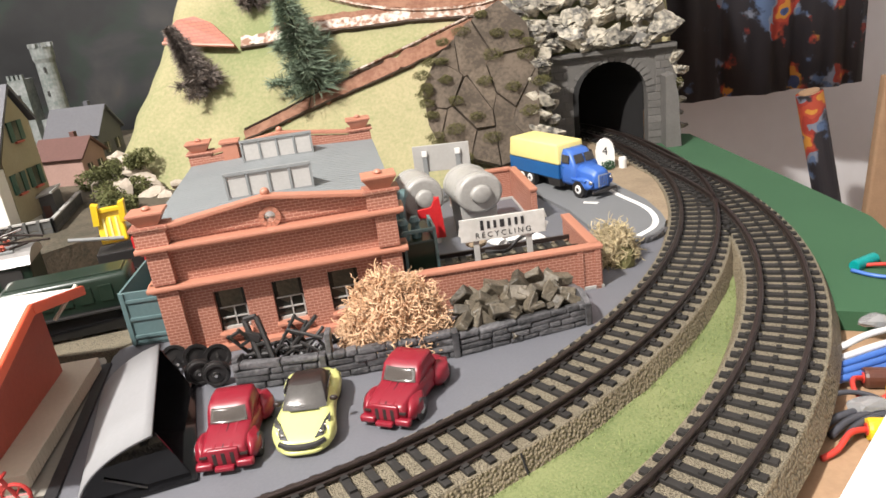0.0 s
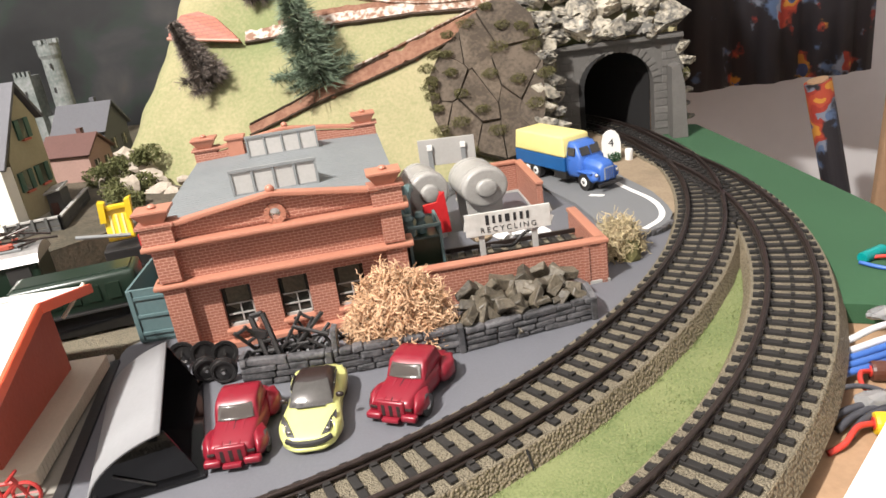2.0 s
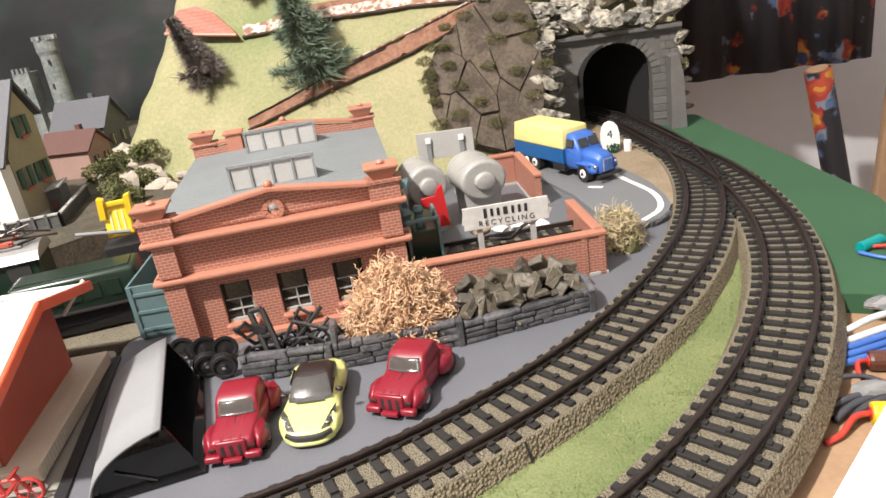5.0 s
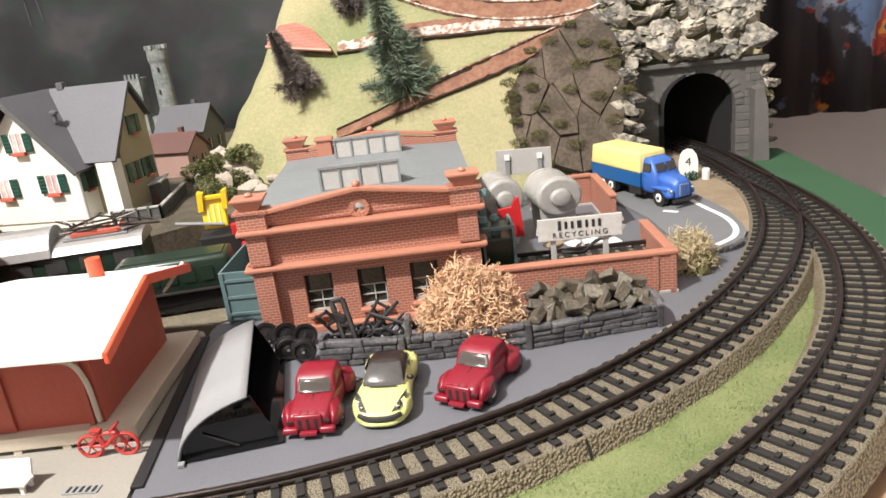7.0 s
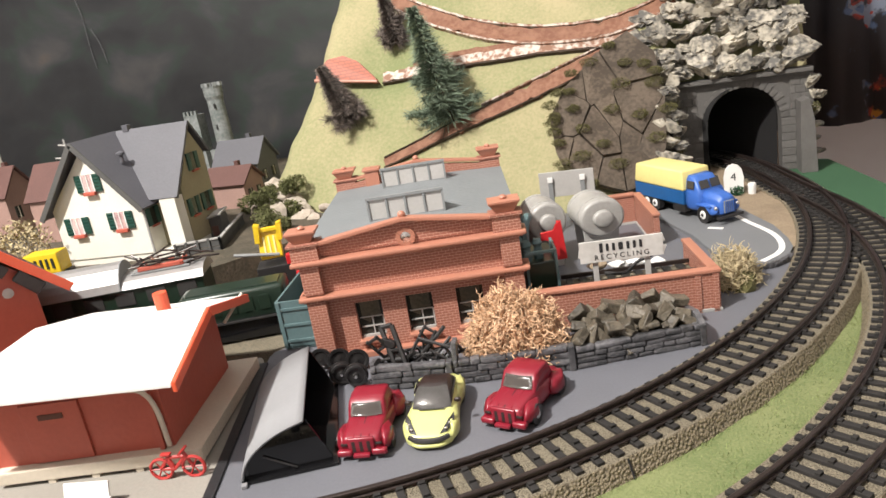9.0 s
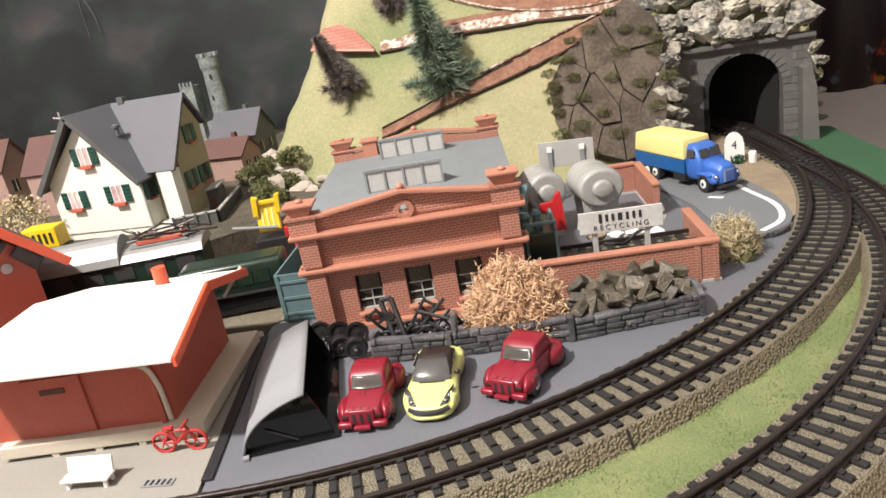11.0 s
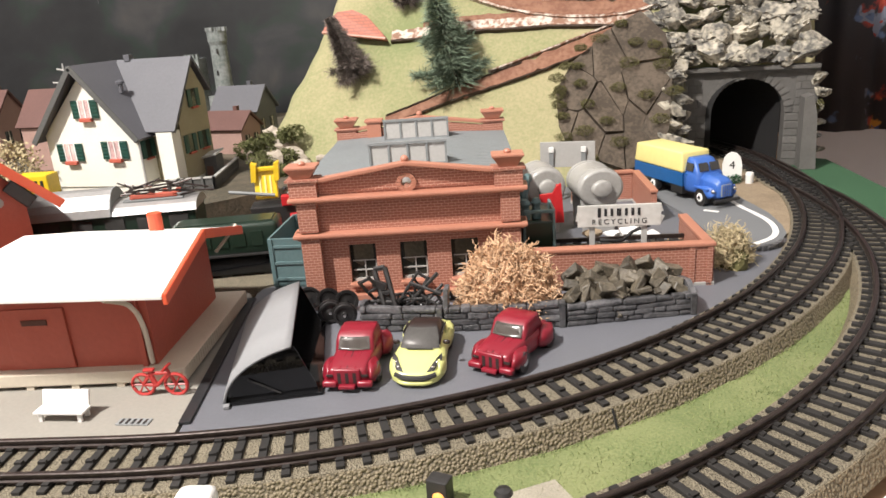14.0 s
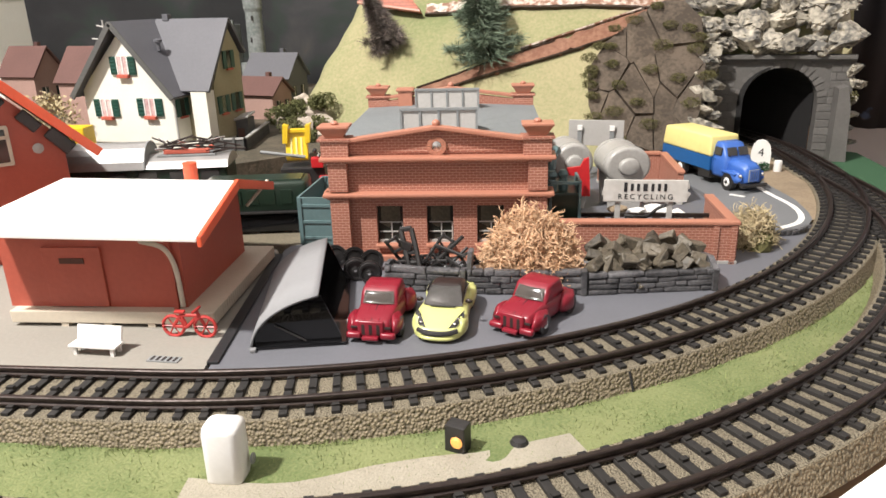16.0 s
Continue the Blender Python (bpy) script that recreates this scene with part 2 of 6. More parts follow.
def per_island(m, low, high):
    """Let the tone differ from one loose piece of the mesh to the next."""
    n, l = m.node_tree.nodes, m.node_tree.links
    b = n["Principled BSDF"]
    under = b.inputs["Base Color"].links[0].from_socket
    geo, hsv, mr = n.new("ShaderNodeNewGeometry"), n.new("ShaderNodeHueSaturation"), n.new("ShaderNodeMapRange")
    mr.inputs["To Min"].default_value, mr.inputs["To Max"].default_value = low, high
    l.new(geo.outputs["Random Per Island"], mr.inputs["Value"])
    l.new(mr.outputs[0], hsv.inputs["Value"])
    l.new(under, hsv.inputs["Color"])
    l.new(hsv.outputs["Color"], b.inputs["Base Color"])


per_island(M_FIBRE, 0.55, 1.6)
per_island(M_FIR, 0.55, 2.2)
per_island(M_FIR_BROWN, 0.5, 2.8)
per_island(M_STRAW, 0.75, 1.2)
per_island(M_DRY, 0.7, 1.3)
M_BARK = material("bark", (0.07, 0.045, 0.03), rough=0.9)
M_BUSH = material("bush_green", (0.15, 0.15, 0.06), (0.08, 0.09, 0.03), rough=0.95, bump=0)
M_LIGHTROCK = material("pale_rock", (0.50, 0.44, 0.36), (0.30, 0.25, 0.2), rough=0.9, bump=0.5)
M_TIMBER = material("grey_timber", (0.10, 0.10, 0.095), (0.06, 0.06, 0.058), rough=0.7)
M_REDPLASTIC = material("red_plastic", (0.55, 0.02, 0.025), rough=0.4, bump=0)
M_YPLASTIC = material("yellow_plastic", (0.80, 0.55, 0.02), rough=0.4, bump=0)
M_CASTLE = material("castle_stone", (0.24, 0.25, 0.245), (0.13, 0.15, 0.14), rough=0.85, grain=300, blotch=70, amount=1.2)
M_PINK = material("faded_pink", (0.38, 0.24, 0.20), rough=0.8)
M_TILE = material("dark_tile", (0.12, 0.055, 0.045), rough=0.7)
M_FOREST = painted("forest_picture", [(0.34, (0.005, 0.006, 0.007)), (0.46, (0.012, 0.013, 0.014)), (0.52, (0.012, 0.021, 0.016)), (0.57, (0.022, 0.023, 0.025)), (0.66, (0.037, 0.036, 0.035)), (0.74, (0.065, 0.05, 0.038))], 10.0, 0.5, stretch=(1, 1, 1.35), distortion=0.35)


def printed_cloth(name):
    """Dark cloth with scattered flowers of several colours."""
    m = bpy.data.materials.new(name)
    m.use_nodes = True
    n, l = m.node_tree.nodes, m.node_tree.links
    b = n["Principled BSDF"]
    co, mask, hue, wide = n.new("ShaderNodeTexCoord"), n.new("ShaderNodeTexNoise"), n.new("ShaderNodeTexNoise"), n.new("ShaderNodeTexNoise")
    for node, scale, detail in ((mask, 48.0, 5), (hue, 30.0, 2), (wide, 13.0, 1)):
        node.inputs["Scale"].default_value, node.inputs["Detail"].default_value = scale, detail
        l.new(co.outputs["Object"], node.inputs["Vector"])
    add, edge, ramp, mix = n.new("ShaderNodeMath"), n.new("ShaderNodeMapRange"), n.new("ShaderNodeValToRGB"), n.new("ShaderNodeMix")
    add.operation = "ADD"
    l.new(mask.outputs["Fac"], add.inputs[0])
    l.new(wide.outputs["Fac"], add.inputs[1])
    edge.inputs["From Min"].default_value, edge.inputs["From Max"].default_value = 1.01, 1.08
    l.new(add.outputs[0], edge.inputs["Value"])
    stops = ((0.36, (0.07, 0.11, 0.20)), (0.44, (0.15, 0.17, 0.22)), (0.49, (0.26, 0.03, 0.02)), (0.55, (0.34, 0.05, 0.025)), (0.60, (0.45, 0.20, 0.03)), (0.66, (0.05, 0.08, 0.20)))
    ramp.color_ramp.elements[0].position, ramp.color_ramp.elements[0].color = stops[0][0], (*stops[0][1], 1)
    ramp.color_ramp.elements[1].position, ramp.color_ramp.elements[1].color = stops[-1][0], (*stops[-1][1], 1)
    for p, c in stops[1:-1]:
        ramp.color_ramp.elements.new(p).color = (*c, 1)
    ramp.color_ramp.interpolation = "CONSTANT"
    l.new(hue.outputs["Fac"], ramp.inputs[0])
    mix.data_type = "RGBA"
    mix.inputs["A"].default_value = (0.012, 0.011, 0.015, 1)
    l.new(ramp.outputs[0], mix.inputs["B"])
    l.new(edge.outputs[0], mix.inputs["Factor"])
    l.new(mix.outputs["Result"], b.inputs["Base Color"])
    b.inputs["Roughness"].default_value = 0.6
    return m


M_CLOTH = printed_cloth("flowered_cloth")
M_BIKE = material("bicycle_red", (0.50, 0.045, 0.04), rough=0.4, bump=0)
M_TRUNK = material("printed_trunk", (0.055, 0.056, 0.058), (0.03, 0.03, 0.032), rough=0.6, bump=0)
M_WALL = material("room_wall", (0.62, 0.61, 0.62), (0.57, 0.56, 0.57), rough=0.9, grain=60, blotch=4)
M_PAPER = material("white_paper", (0.85, 0.85, 0.85), (0.8, 0.8, 0.8), rough=0.7, bump=0)
M_CABLE_BLUE = material("cable_blue", (0.06, 0.16, 0.50), rough=0.4, bump=0)
M_CABLE_WHITE = material("cable_white", (0.72, 0.72, 0.72), rough=0.4, bump=0)
M_CABLE_RED = material("cable_red", (0.60, 0.05, 0.035), rough=0.4, bump=0)
M_CABLE_BROWN = material("plug_brown", (0.10, 0.035, 0.022), rough=0.4, bump=0)
M_CABLE_GREY = material("cable_grey", (0.06, 0.06, 0.07), rough=0.4, bump=0)
M_TURQ = material("plug_turquoise", (0.0, 0.28, 0.27), rough=0.35, bump=0)
M_CLEAR = glassy("clear_plastic", (0.6, 0.6, 0.6), 0.2, 0.6)
M_COACH = material("coach_blue", (0.02, 0.022, 0.09), rough=0.3, bump=0)
M_LETTER = material("letter_black", (0.02, 0.02, 0.022), rough=0.6, bump=0)
M_LAMP = bpy.data.materials.new("signal_glow")
M_LAMP.use_nodes = True
M_LAMP.node_tree.nodes["Principled BSDF"].inputs["Base Color"].default_value = (0.45, 0.16, 0.02, 1)
M_LAMP.node_tree.nodes["Principled BSDF"].inputs["Emission Color"].default_value = (1, 0.50, 0.14, 1)
M_LAMP.node_tree.nodes["Principled BSDF"].inputs["Emission Strength"].default_value = 1.1


# ---- building helpers: all sizes below are in millimetres ----
MM = 0.001
rnd = random.Random(7)


def thing(name, x, y, z, rz=0.0, label="", category="", group="", kind=""):
    e = new(name)
    e.empty_display_size = 0.005
    e.matrix_basis = pose(x * MM, y * MM, z * MM, 0, 0, rz)
    return tagged(e, label, category, group, kind)


def part(name, bm, mat, parent=None, label="", smooth=False, kind=""):
    me = bpy.data.meshes.new(name)
    bmesh.ops.recalc_face_normals(bm, faces=bm.faces)
    bm.to_mesh(me)
    bm.free()
    me.transform(Matrix.Scale(MM, 4))
    me.materials.append(mat)
    if smooth:
        me.shade_smooth()
    ob = new(name, me)
    ob.parent = parent
    return tagged(ob, label, kind=kind)


def piece(name, me, parent, m):
    """One more object on a shared mesh."""
    ob = new(name, me)
    ob.parent = parent
    ob.matrix_basis = m
    return ob


def mesh_of(name, bm, mat, smooth=False):
    me = bpy.data.meshes.new(name)
    bmesh.ops.recalc_face_normals(bm, faces=bm.faces)
    bm.to_mesh(me)
    bm.free()
    me.transform(Matrix.Scale(MM, 4))
    me.materials.append(mat)
    if smooth:
        me.shade_smooth()
    return me


def place(x, y, z, rx=0, ry=0, rz=0, s=(1, 1, 1)):
    return pose(x * MM, y * MM, z * MM, rx, ry, rz) @ Matrix.Diagonal((*s, 1))


def box(cx, cy, cz, sx, sy, sz, rx=0, ry=0, rz=0, bevel=0.0, bm=None, taper=1.0):
    bm = bm or bmesh.new()
    t = Matrix.LocRotScale((cx, cy, cz), Euler((radians(rx), radians(ry), radians(rz))), None)
    g = bmesh.ops.create_cube(bm, size=1)["verts"]
    for v in g:
        k = taper if v.co.z > 0 else 1
        v.co = Vector((v.co.x * sx * k, v.co.y * sy * k, v.co.z * sz))
    if bevel:
        edges = list({e for v in g for e in v.link_edges})
        r = bmesh.ops.bevel(bm, geom=edges, offset=bevel, segments=2, affect="EDGES", profile=0.6)
        g = list({v for f in r["faces"] for v in f.verts} | {v for v in g if v.is_valid})
    for v in g:
        v.co = t @ v.co
    return bm


def rod(p0, p1, r0, r1=None, seg=12, bm=None):
    bm = bm or bmesh.new()
    p0, p1 = Vector(p0), Vector(p1)
    d = p1 - p0
    m = Matrix.Translation((p0 + p1) / 2) @ d.to_track_quat("Z", "Y").to_matrix().to_4x4()
    bmesh.ops.create_cone(bm, cap_ends=True, segments=seg, radius1=r0, radius2=r0 if r1 is None else r1, depth=d.length, matrix=m)
    return bm


def turned(profile, seg=20, bm=None, at=(0, 0, 0)):
    """A turned body from (radius, height) pairs."""
    bm = bm or bmesh.new()
    rings = []
    for r, z in profile:
        rings.append([bm.verts.new((at[0] + r * math.cos(2 * math.pi * k / seg), at[1] + r * math.sin(2 * math.pi * k / seg), at[2] + z)) for k in range(seg)])
    for a, b in zip(rings, rings[1:]):
        for k in range(seg):
            bm.faces.new((a[k], a[(k + 1) % seg], b[(k + 1) % seg], b[k]))
    bm.faces.new(rings[0][::-1])
    bm.faces.new(rings[-1])
    return bm


def slab(points, z0, z1, bm=None):
    """A flat plate from its outline."""
    bm = bm or bmesh.new()
    low = [bm.verts.new((x, y, z0)) for x, y in points]
    top = [bm.verts.new((x, y, z1)) for x, y in points]
    bm.faces.new(top)
    bm.faces.new(low[::-1])
    n = len(points)
    for k in range(n):
        bm.faces.new((low[k], low[(k + 1) % n], top[(k + 1) % n], top[k]))
    return bm


def upright(points, y0, y1, bm=None):
    """A plate standing in x and z, from y0 to y1."""
    bm = bm or bmesh.new()
    a = [bm.verts.new((x, y0, z)) for x, z in points]
    b = [bm.verts.new((x, y1, z)) for x, z in points]
    bm.faces.new(a)
    bm.faces.new(b[::-1])
    n = len(points)
    for k in range(n):
        bm.faces.new((a[k], a[(k + 1) % n], b[(k + 1) % n], b[k]))
    return bm


def tube(points, r, seg=8, bm=None):
    bm = bm or bmesh.new()
    pts = [Vector(p) for p in points]
    rings = []
    for k, p in enumerate(pts):
        d = (pts[min(k + 1, len(pts) - 1)] - pts[max(k - 1, 0)]).normalized()
        side = d.cross(Vector((0, 0, 1)))
        side = side.normalized() if side.length > 1e-4 else Vector((1, 0, 0))
        up = side.cross(d)
        rings.append([bm.verts.new(p + r * (math.cos(2 * math.pi * j / seg) * side + math.sin(2 * math.pi * j / seg) * up)) for j in range(seg)])
    for a, b in zip(rings, rings[1:]):
        for j in range(seg):
            bm.faces.new((a[j], a[(j + 1) % seg], b[(j + 1) % seg], b[j]))
    bm.faces.new(rings[0][::-1])
    bm.faces.new(rings[-1])
    return bm


def bend(points, n=24):
    """A smooth line through a few points."""
    p = [Vector(q) for q in points]
    p = [2 * p[0] - p[1], *p, 2 * p[-1] - p[-2]]
    out = []
    for k in range(1, len(p) - 2):
        for j in range(n):
            t = j / n
            a, b, c, d = p[k - 1 : k + 3]
            out.append(0.5 * ((2 * b) + (c - a) * t + (2 * a - 5 * b + 4 * c - d) * t * t + (3 * b - a - 3 * c + d) * t**3))
    return out + [p[-2]]


def lump(radius, stretch=(1, 1, 1), rough=0.3, seed=0, sub=2, freq=1.4, sharp=False, bm=None, at=(0, 0, 0)):
    """A stone: a ball broken up by noise, with flats knocked on it."""
    bm = bm or bmesh.new()
    r = random.Random(seed)
    flats = [(Vector((r.gauss(0, 1), r.gauss(0, 1), r.gauss(0, 1))).normalized(), r.uniform(0.55, 0.85)) for _ in range(9 if sharp else 4)]
    g = bmesh.ops.create_icosphere(bm, subdivisions=sub, radius=1)["verts"]
    off = Vector((seed * 3.1, seed * 1.7, seed * 0.9))
    for v in g:
        c = v.co * (1 + rough * noise.noise(v.co * freq + off) + rough * 0.5 * noise.noise(v.co * freq * 2.7 + off))
        for nrm, d in flats:
            over = c.dot(nrm) - d
            if over > 0:
                c -= nrm * over
        v.co = Vector((c.x * stretch[0], c.y * stretch[1], c.z * stretch[2])) * radius + Vector(at)
    return bm


# ---- room and board ----
def setting(name, bm, mat, label, smooth=False):
    return tagged(part(name, bm, mat, None, smooth=smooth), label, name.split("_")[0], kind="structure")


setting("wall_north", box(0, 1060, 500, 4600, 40, 2600), M_WALL, "plain pale room wall behind the layout")
setting("wall_south", box(0, -1600, 500, 4600, 40, 2600), M_WALL, "plain pale room wall behind the camera")
setting("wall_west", box(-2300, -175, 500, 40, 2810, 2600), M_WALL, "plain pale room wall at the side")
setting("wall_east", box(2300, -175, 500, 40, 2810, 2600), M_WALL, "plain pale room wall at the side")
setting("floor", box(0, -175, -820, 4640, 2890, 40), M_BOARD, "brown floor of the room below the layout")
setting("ceiling", box(0, -175, 1820, 4640, 2890, 40), M_WALL, "plain pale ceiling of the room")
BOARD_EDGE = [(-900, -40), (60, -40), (150, 120), (232, 330), (253, 463), (241, 556), (222, 690), (218, 900), (-900, 900)]
setting("ground", slab(BOARD_EDGE, -26, -13), M_BOARD, "brown chipboard base of the model railway")

# ---- tracks ----
CI, RI = (-156.5, 553.7), 332.4
CO, RO = (-128.1, 474.7), 316.6


def on(c, r, deg):
    a = radians(deg)
    return Vector((c[0] + r * math.cos(a), c[1] + r * math.sin(a), 0))


def resample(pts, step):
    out, left = [pts[0]], step
    for a, b in zip(pts, pts[1:]):
        d = (b - a).length
        while d >= left:
            a = a + (b - a) * (left / d)
            out.append(a)
            d, left = (b - a).length, step
        left -= d
    return out


BEND = -80.0
AWAY = Vector((math.sin(radians(BEND)), -math.cos(radians(BEND)), 0))


def along(a, r):
    """A point by the inner track: on its curve, or beside the straight that leaves it."""
    return on(CI, r, a) if a >= BEND else on(CI, r, BEND) + AWAY * radians(BEND - a) * RI


inner = [along(a, RI) for a in np.arange(-140, 80, 0.6)]
arc = [on(CO, RO, a) for a in np.arange(-112, 17, 0.6)]
p0, p1 = arc[-1], on(CI, RI, 23)
t0, t1 = (arc[-1] - arc[-2]).normalized() * 95, Vector((-math.sin(radians(23)), math.cos(radians(23)), 0)) * 95
joint = []
for k in range(1, 31):
    s = k / 30
    joint.append((2 * s**3 - 3 * s**2 + 1) * p0 + (s**3 - 2 * s**2 + s) * t0 + (-2 * s**3 + 3 * s**2) * p1 + (s**3 - s**2) * t1)
outer = arc + joint


def sweep(pts, profile, bm=None, closed=True):
    """Draw a cross-section (across, height) along a line on the ground."""
    bm = bm or bmesh.new()
    rings = []
    for k, p in enumerate(pts):
        d = (pts[min(k + 1, len(pts) - 1)] - pts[max(k - 1, 0)]).normalized()
        right = Vector((d.y, -d.x, 0))
        rings.append([bm.verts.new(p + right * a + Vector((0, 0, h))) for a, h in profile])
    n = len(profile)
    for a, b in zip(rings, rings[1:]):
        for j in range(n if closed else n - 1):
            bm.faces.new((a[j], a[(j + 1) % n], b[(j + 1) % n], b[j]))
    if closed:
        bm.faces.new(rings[0][::-1])
        bm.faces.new(rings[-1])
    return bm


def sleeper_mesh():
    bm = box(0, 0, 2.9, 29, 2.7, 1.6, bevel=0.25)
    for sx in (-1, 1):
        for side in (-2.1, 2.1):
            box(sx * 9.2 + side, 0, 3.9, 1.5, 2.2, 0.9, bm=bm)
    box(0, 0, 4.1, 1.6, 2.4, 1.0, bm=bm)
    return mesh_of("sleeper", bm, M_SLEEPER)


SLEEPER = sleeper_mesh()


def track(pts, label, drop):
    pts = resample(pts, 4.0)
    t = thing("railway_track", 0, 0, 0, label=label, category="track", group="tracks of the layout")
    part("ballast_bank", sweep(pts, [(-19.5, -6), (-15.8, 2.3), (15.8, 2.3), (19.5, -6)]), M_BALLAST, t, "pebbled beige ballast bank")
    part("ballast_top", sweep(pts, [(-15.6, 2.1), (-15.4, 2.5), (15.4, 2.5), (15.6, 2.1)]), M_BED, t, "speckled beige ballast")
    for s in (-1, 1):
        a = s * 9.15
        part("rail", sweep(pts, [(a - 1.2, 3.6), (a - 1.2, 4.2), (a - 0.5, 4.5), (a - 0.9, 5.6), (a - 0.9, 6.4), (a - 0.6, 6.7), (a + 0.6, 6.7), (a + 0.9, 6.4), (a + 0.9, 5.6), (a + 0.5, 4.5), (a + 1.2, 4.2), (a + 1.2, 3.6)]), M_RAIL, t, "dark brown steel rail")
    ties = resample(pts, 7.7)
    for k, p in enumerate(ties[:-1]):
        d = ties[k + 1] - p
        piece("sleeper", SLEEPER, t, place(p.x, p.y, drop, 0, 0, math.degrees(math.atan2(d.y, d.x)) - 90))
    return t


crack = along(-52.2, RI + 17.6)
tagged(part("ballast_joint", box(0, 0, 0, 1.2, 0.6, 8.6, bevel=0.1), M_DARK, None), "dark gap where two ballast lengths meet", "joint", kind="structure").matrix_basis = place(crack.x, crack.y, -1.8, 0, -24, -52.2)
track(inner, "curved inner track with dark rails on pebbled ballast", 0)
track(outer, "curved outer track with dark rails joining before the tunnel", 0.08)

# ---- ground sheets ----
def ring(c, r, a0, a1, step=2):
    return [tuple(on(c, r, a)[:2]) for a in np.arange(a0, a1 + 0.01, step)]




def between(r_in, r_out, a0, a1, z0, z1):
    """The strip between the two curves."""
    bm = bmesh.new()
    rows = []
    for a in np.arange(a0, a1, 1.5):
        p, q = along(a, r_in), on(CO, r_out, a)
        rows.append([bm.verts.new((*(p.lerp(q, k / 8))[:2], z0 + 0.9 * noise.noise(p.lerp(q, k / 8) * 0.06) + (0.8 * math.sin(math.pi * k / 8)))) for k in range(9)])
    for a, b in zip(rows, rows[1:]):
        for k in range(8):
            bm.faces.new((a[k], a[k + 1], b[k + 1], b[k]))
    return bm


verge = tagged(part("grass_strip", between(RI + 15, RO - 15, -112, 4, -4.6, 0), M_GRASS, None, smooth=True), "light green scatter grass between the two tracks", "grass", kind="structure")
setting("pavement", slab([(-84.5, 247), *[tuple(on(CI, RI - 15.5, a)[:2]) for a in np.arange(-75.5, 8, 1.5)], (150, 600), (60, 605), (-10, 590), (-115, 570), (-118, 372)], -12.9, 0), M_YARD, "smooth grey plastic yard plate")
setting("footway", slab([(-86.5, 249), (-119, 368), (-122, 372), (-560, 320), *[tuple(along(a, RI - 15.5)[:2]) for a in (-140, -120, -100, -85, -80)]], -12.9, 0.2), M_BEIGE, "beige grey station forecourt")
tagged(part("kerb", box(-101.5, 309.5, 0.4, 4.2, 114, 1.4, rz=15.8, bevel=0.3), M_CURB, None), "black kerb strip between the forecourt and yard", "kerb", kind="structure")
setting("felt", slab([*[tuple(on(CO, RO + 14, a)[:2]) for a in np.arange(-19.5, 18, 2)], (187, 600), (178, 655), (200, 700), (220.5, 690), (239.5, 556), (251.5, 463), (238, 372), (222, 352)], -12.8, -4.2), M_FELT, "dark green felt along the edge of the board")
setting("sandbank", slab([(150, 690), *[tuple(on(CI, RI - 14, a)[:2]) for a in np.arange(18, -16, -2)], (134, 455), (146, 480), (138, 538), (120, 600), (100, 690)], -12.7, 1.6), M_SAND, "sandy bank beside the track at the tunnel")
setting("road", slab([(78, 560), (86, 540), (100, 505), (112, 452), (124, 444), (134, 448), (143, 458), (148, 472), (148.5, 486), (146, 512), (137, 542), (126, 590), (90, 606)], 0.1, 2.0), M_ROAD, "grey asphalt lorry stand")
edge_line = bend([(127, 545, 2.1), (133, 524, 2.1), (142, 498, 2.1), (143.5, 479, 2.1), (139.5, 464, 2.1), (129, 452, 2.1)], 10)
tagged(part("road_marking", sweep([Vector((p.x, p.y, 2.02)) for p in edge_line], [(-1.6, 0), (-1.6, 0.12), (1.6, 0.12), (1.6, 0)]), M_WHITE, None), "white painted line edging the asphalt", "marking", kind="structure")
tagged(part("road_marking", box(114, 515.5, 2.1, 3.0, 9, 0.2, rz=65), M_WHITE, None), "short white dash on the asphalt", "marking", kind="structure")
setting("yard_track_bed", slab([(-560, 332), (-120, 376.5), (-112, 384), (-108, 410), (-122, 440), (-560, 400)], -12.8, 1.2), M_BED, "light stone ballast under the back track")
setting("terrace", slab([(-880, 470), (-205, 455), (-150, 520), (-140, 560), (-180, 590), (-215, 620), (-215, 895), (-880, 895)], -12.6, 22), M_EARTH, "raised dark earth under the village")


bm = bmesh.new()
rows = [[bm.verts.new((*on(CO, r, a)[:2], -3.4 + 0.5 * noise.noise(on(CO, r, a) * 0.08))) for r in (RO - 15, RO - 24, RO - 33 + 7 * noise.noise(Vector((a * 0.12, 0, 0))))] for a in np.arange(-76, -52, 1.5)]
for a, b in zip(rows, rows[1:]):
    for k in range(2):
        bm.faces.new((a[k], a[k + 1], b[k + 1], b[k]))
tagged(part("sand_strip", bm, M_GRIT, None, smooth=True), "sandy strip beside the outer track", "ground", kind="structure")

for k in range(7):
    q = bend([(126, 446, 0), (136, 449, 0), (146, 460, 0)], 4)[k + 1]
    tagged(part("edge_stone", box(0, 0, 0, 6.5, 2.6, 2.2 + (k % 3) * 0.5, rx=8 - 5 * (k % 3), bevel=0.6), M_STONE, None), "dark flat stone edging the asphalt", "stone", "edge stones").matrix_basis = place(q.x, q.y, 1.6, 0, 0, 20 + k * 7)
tagged(part("wooden_board", box(0, 0, 0, 60, 12, 420, bevel=3), M_BOARD, None), "pale brown wooden board leaning at the wall", "board").matrix_basis = place(503, 905, -226, 0, 3, 0)

# ---- hill ----
LEFT = [(-10, -238), (20, -229), (60, -211), (100, -194), (128, -184), (164, -176), (200, -164), (250, -150), (330, -120)]


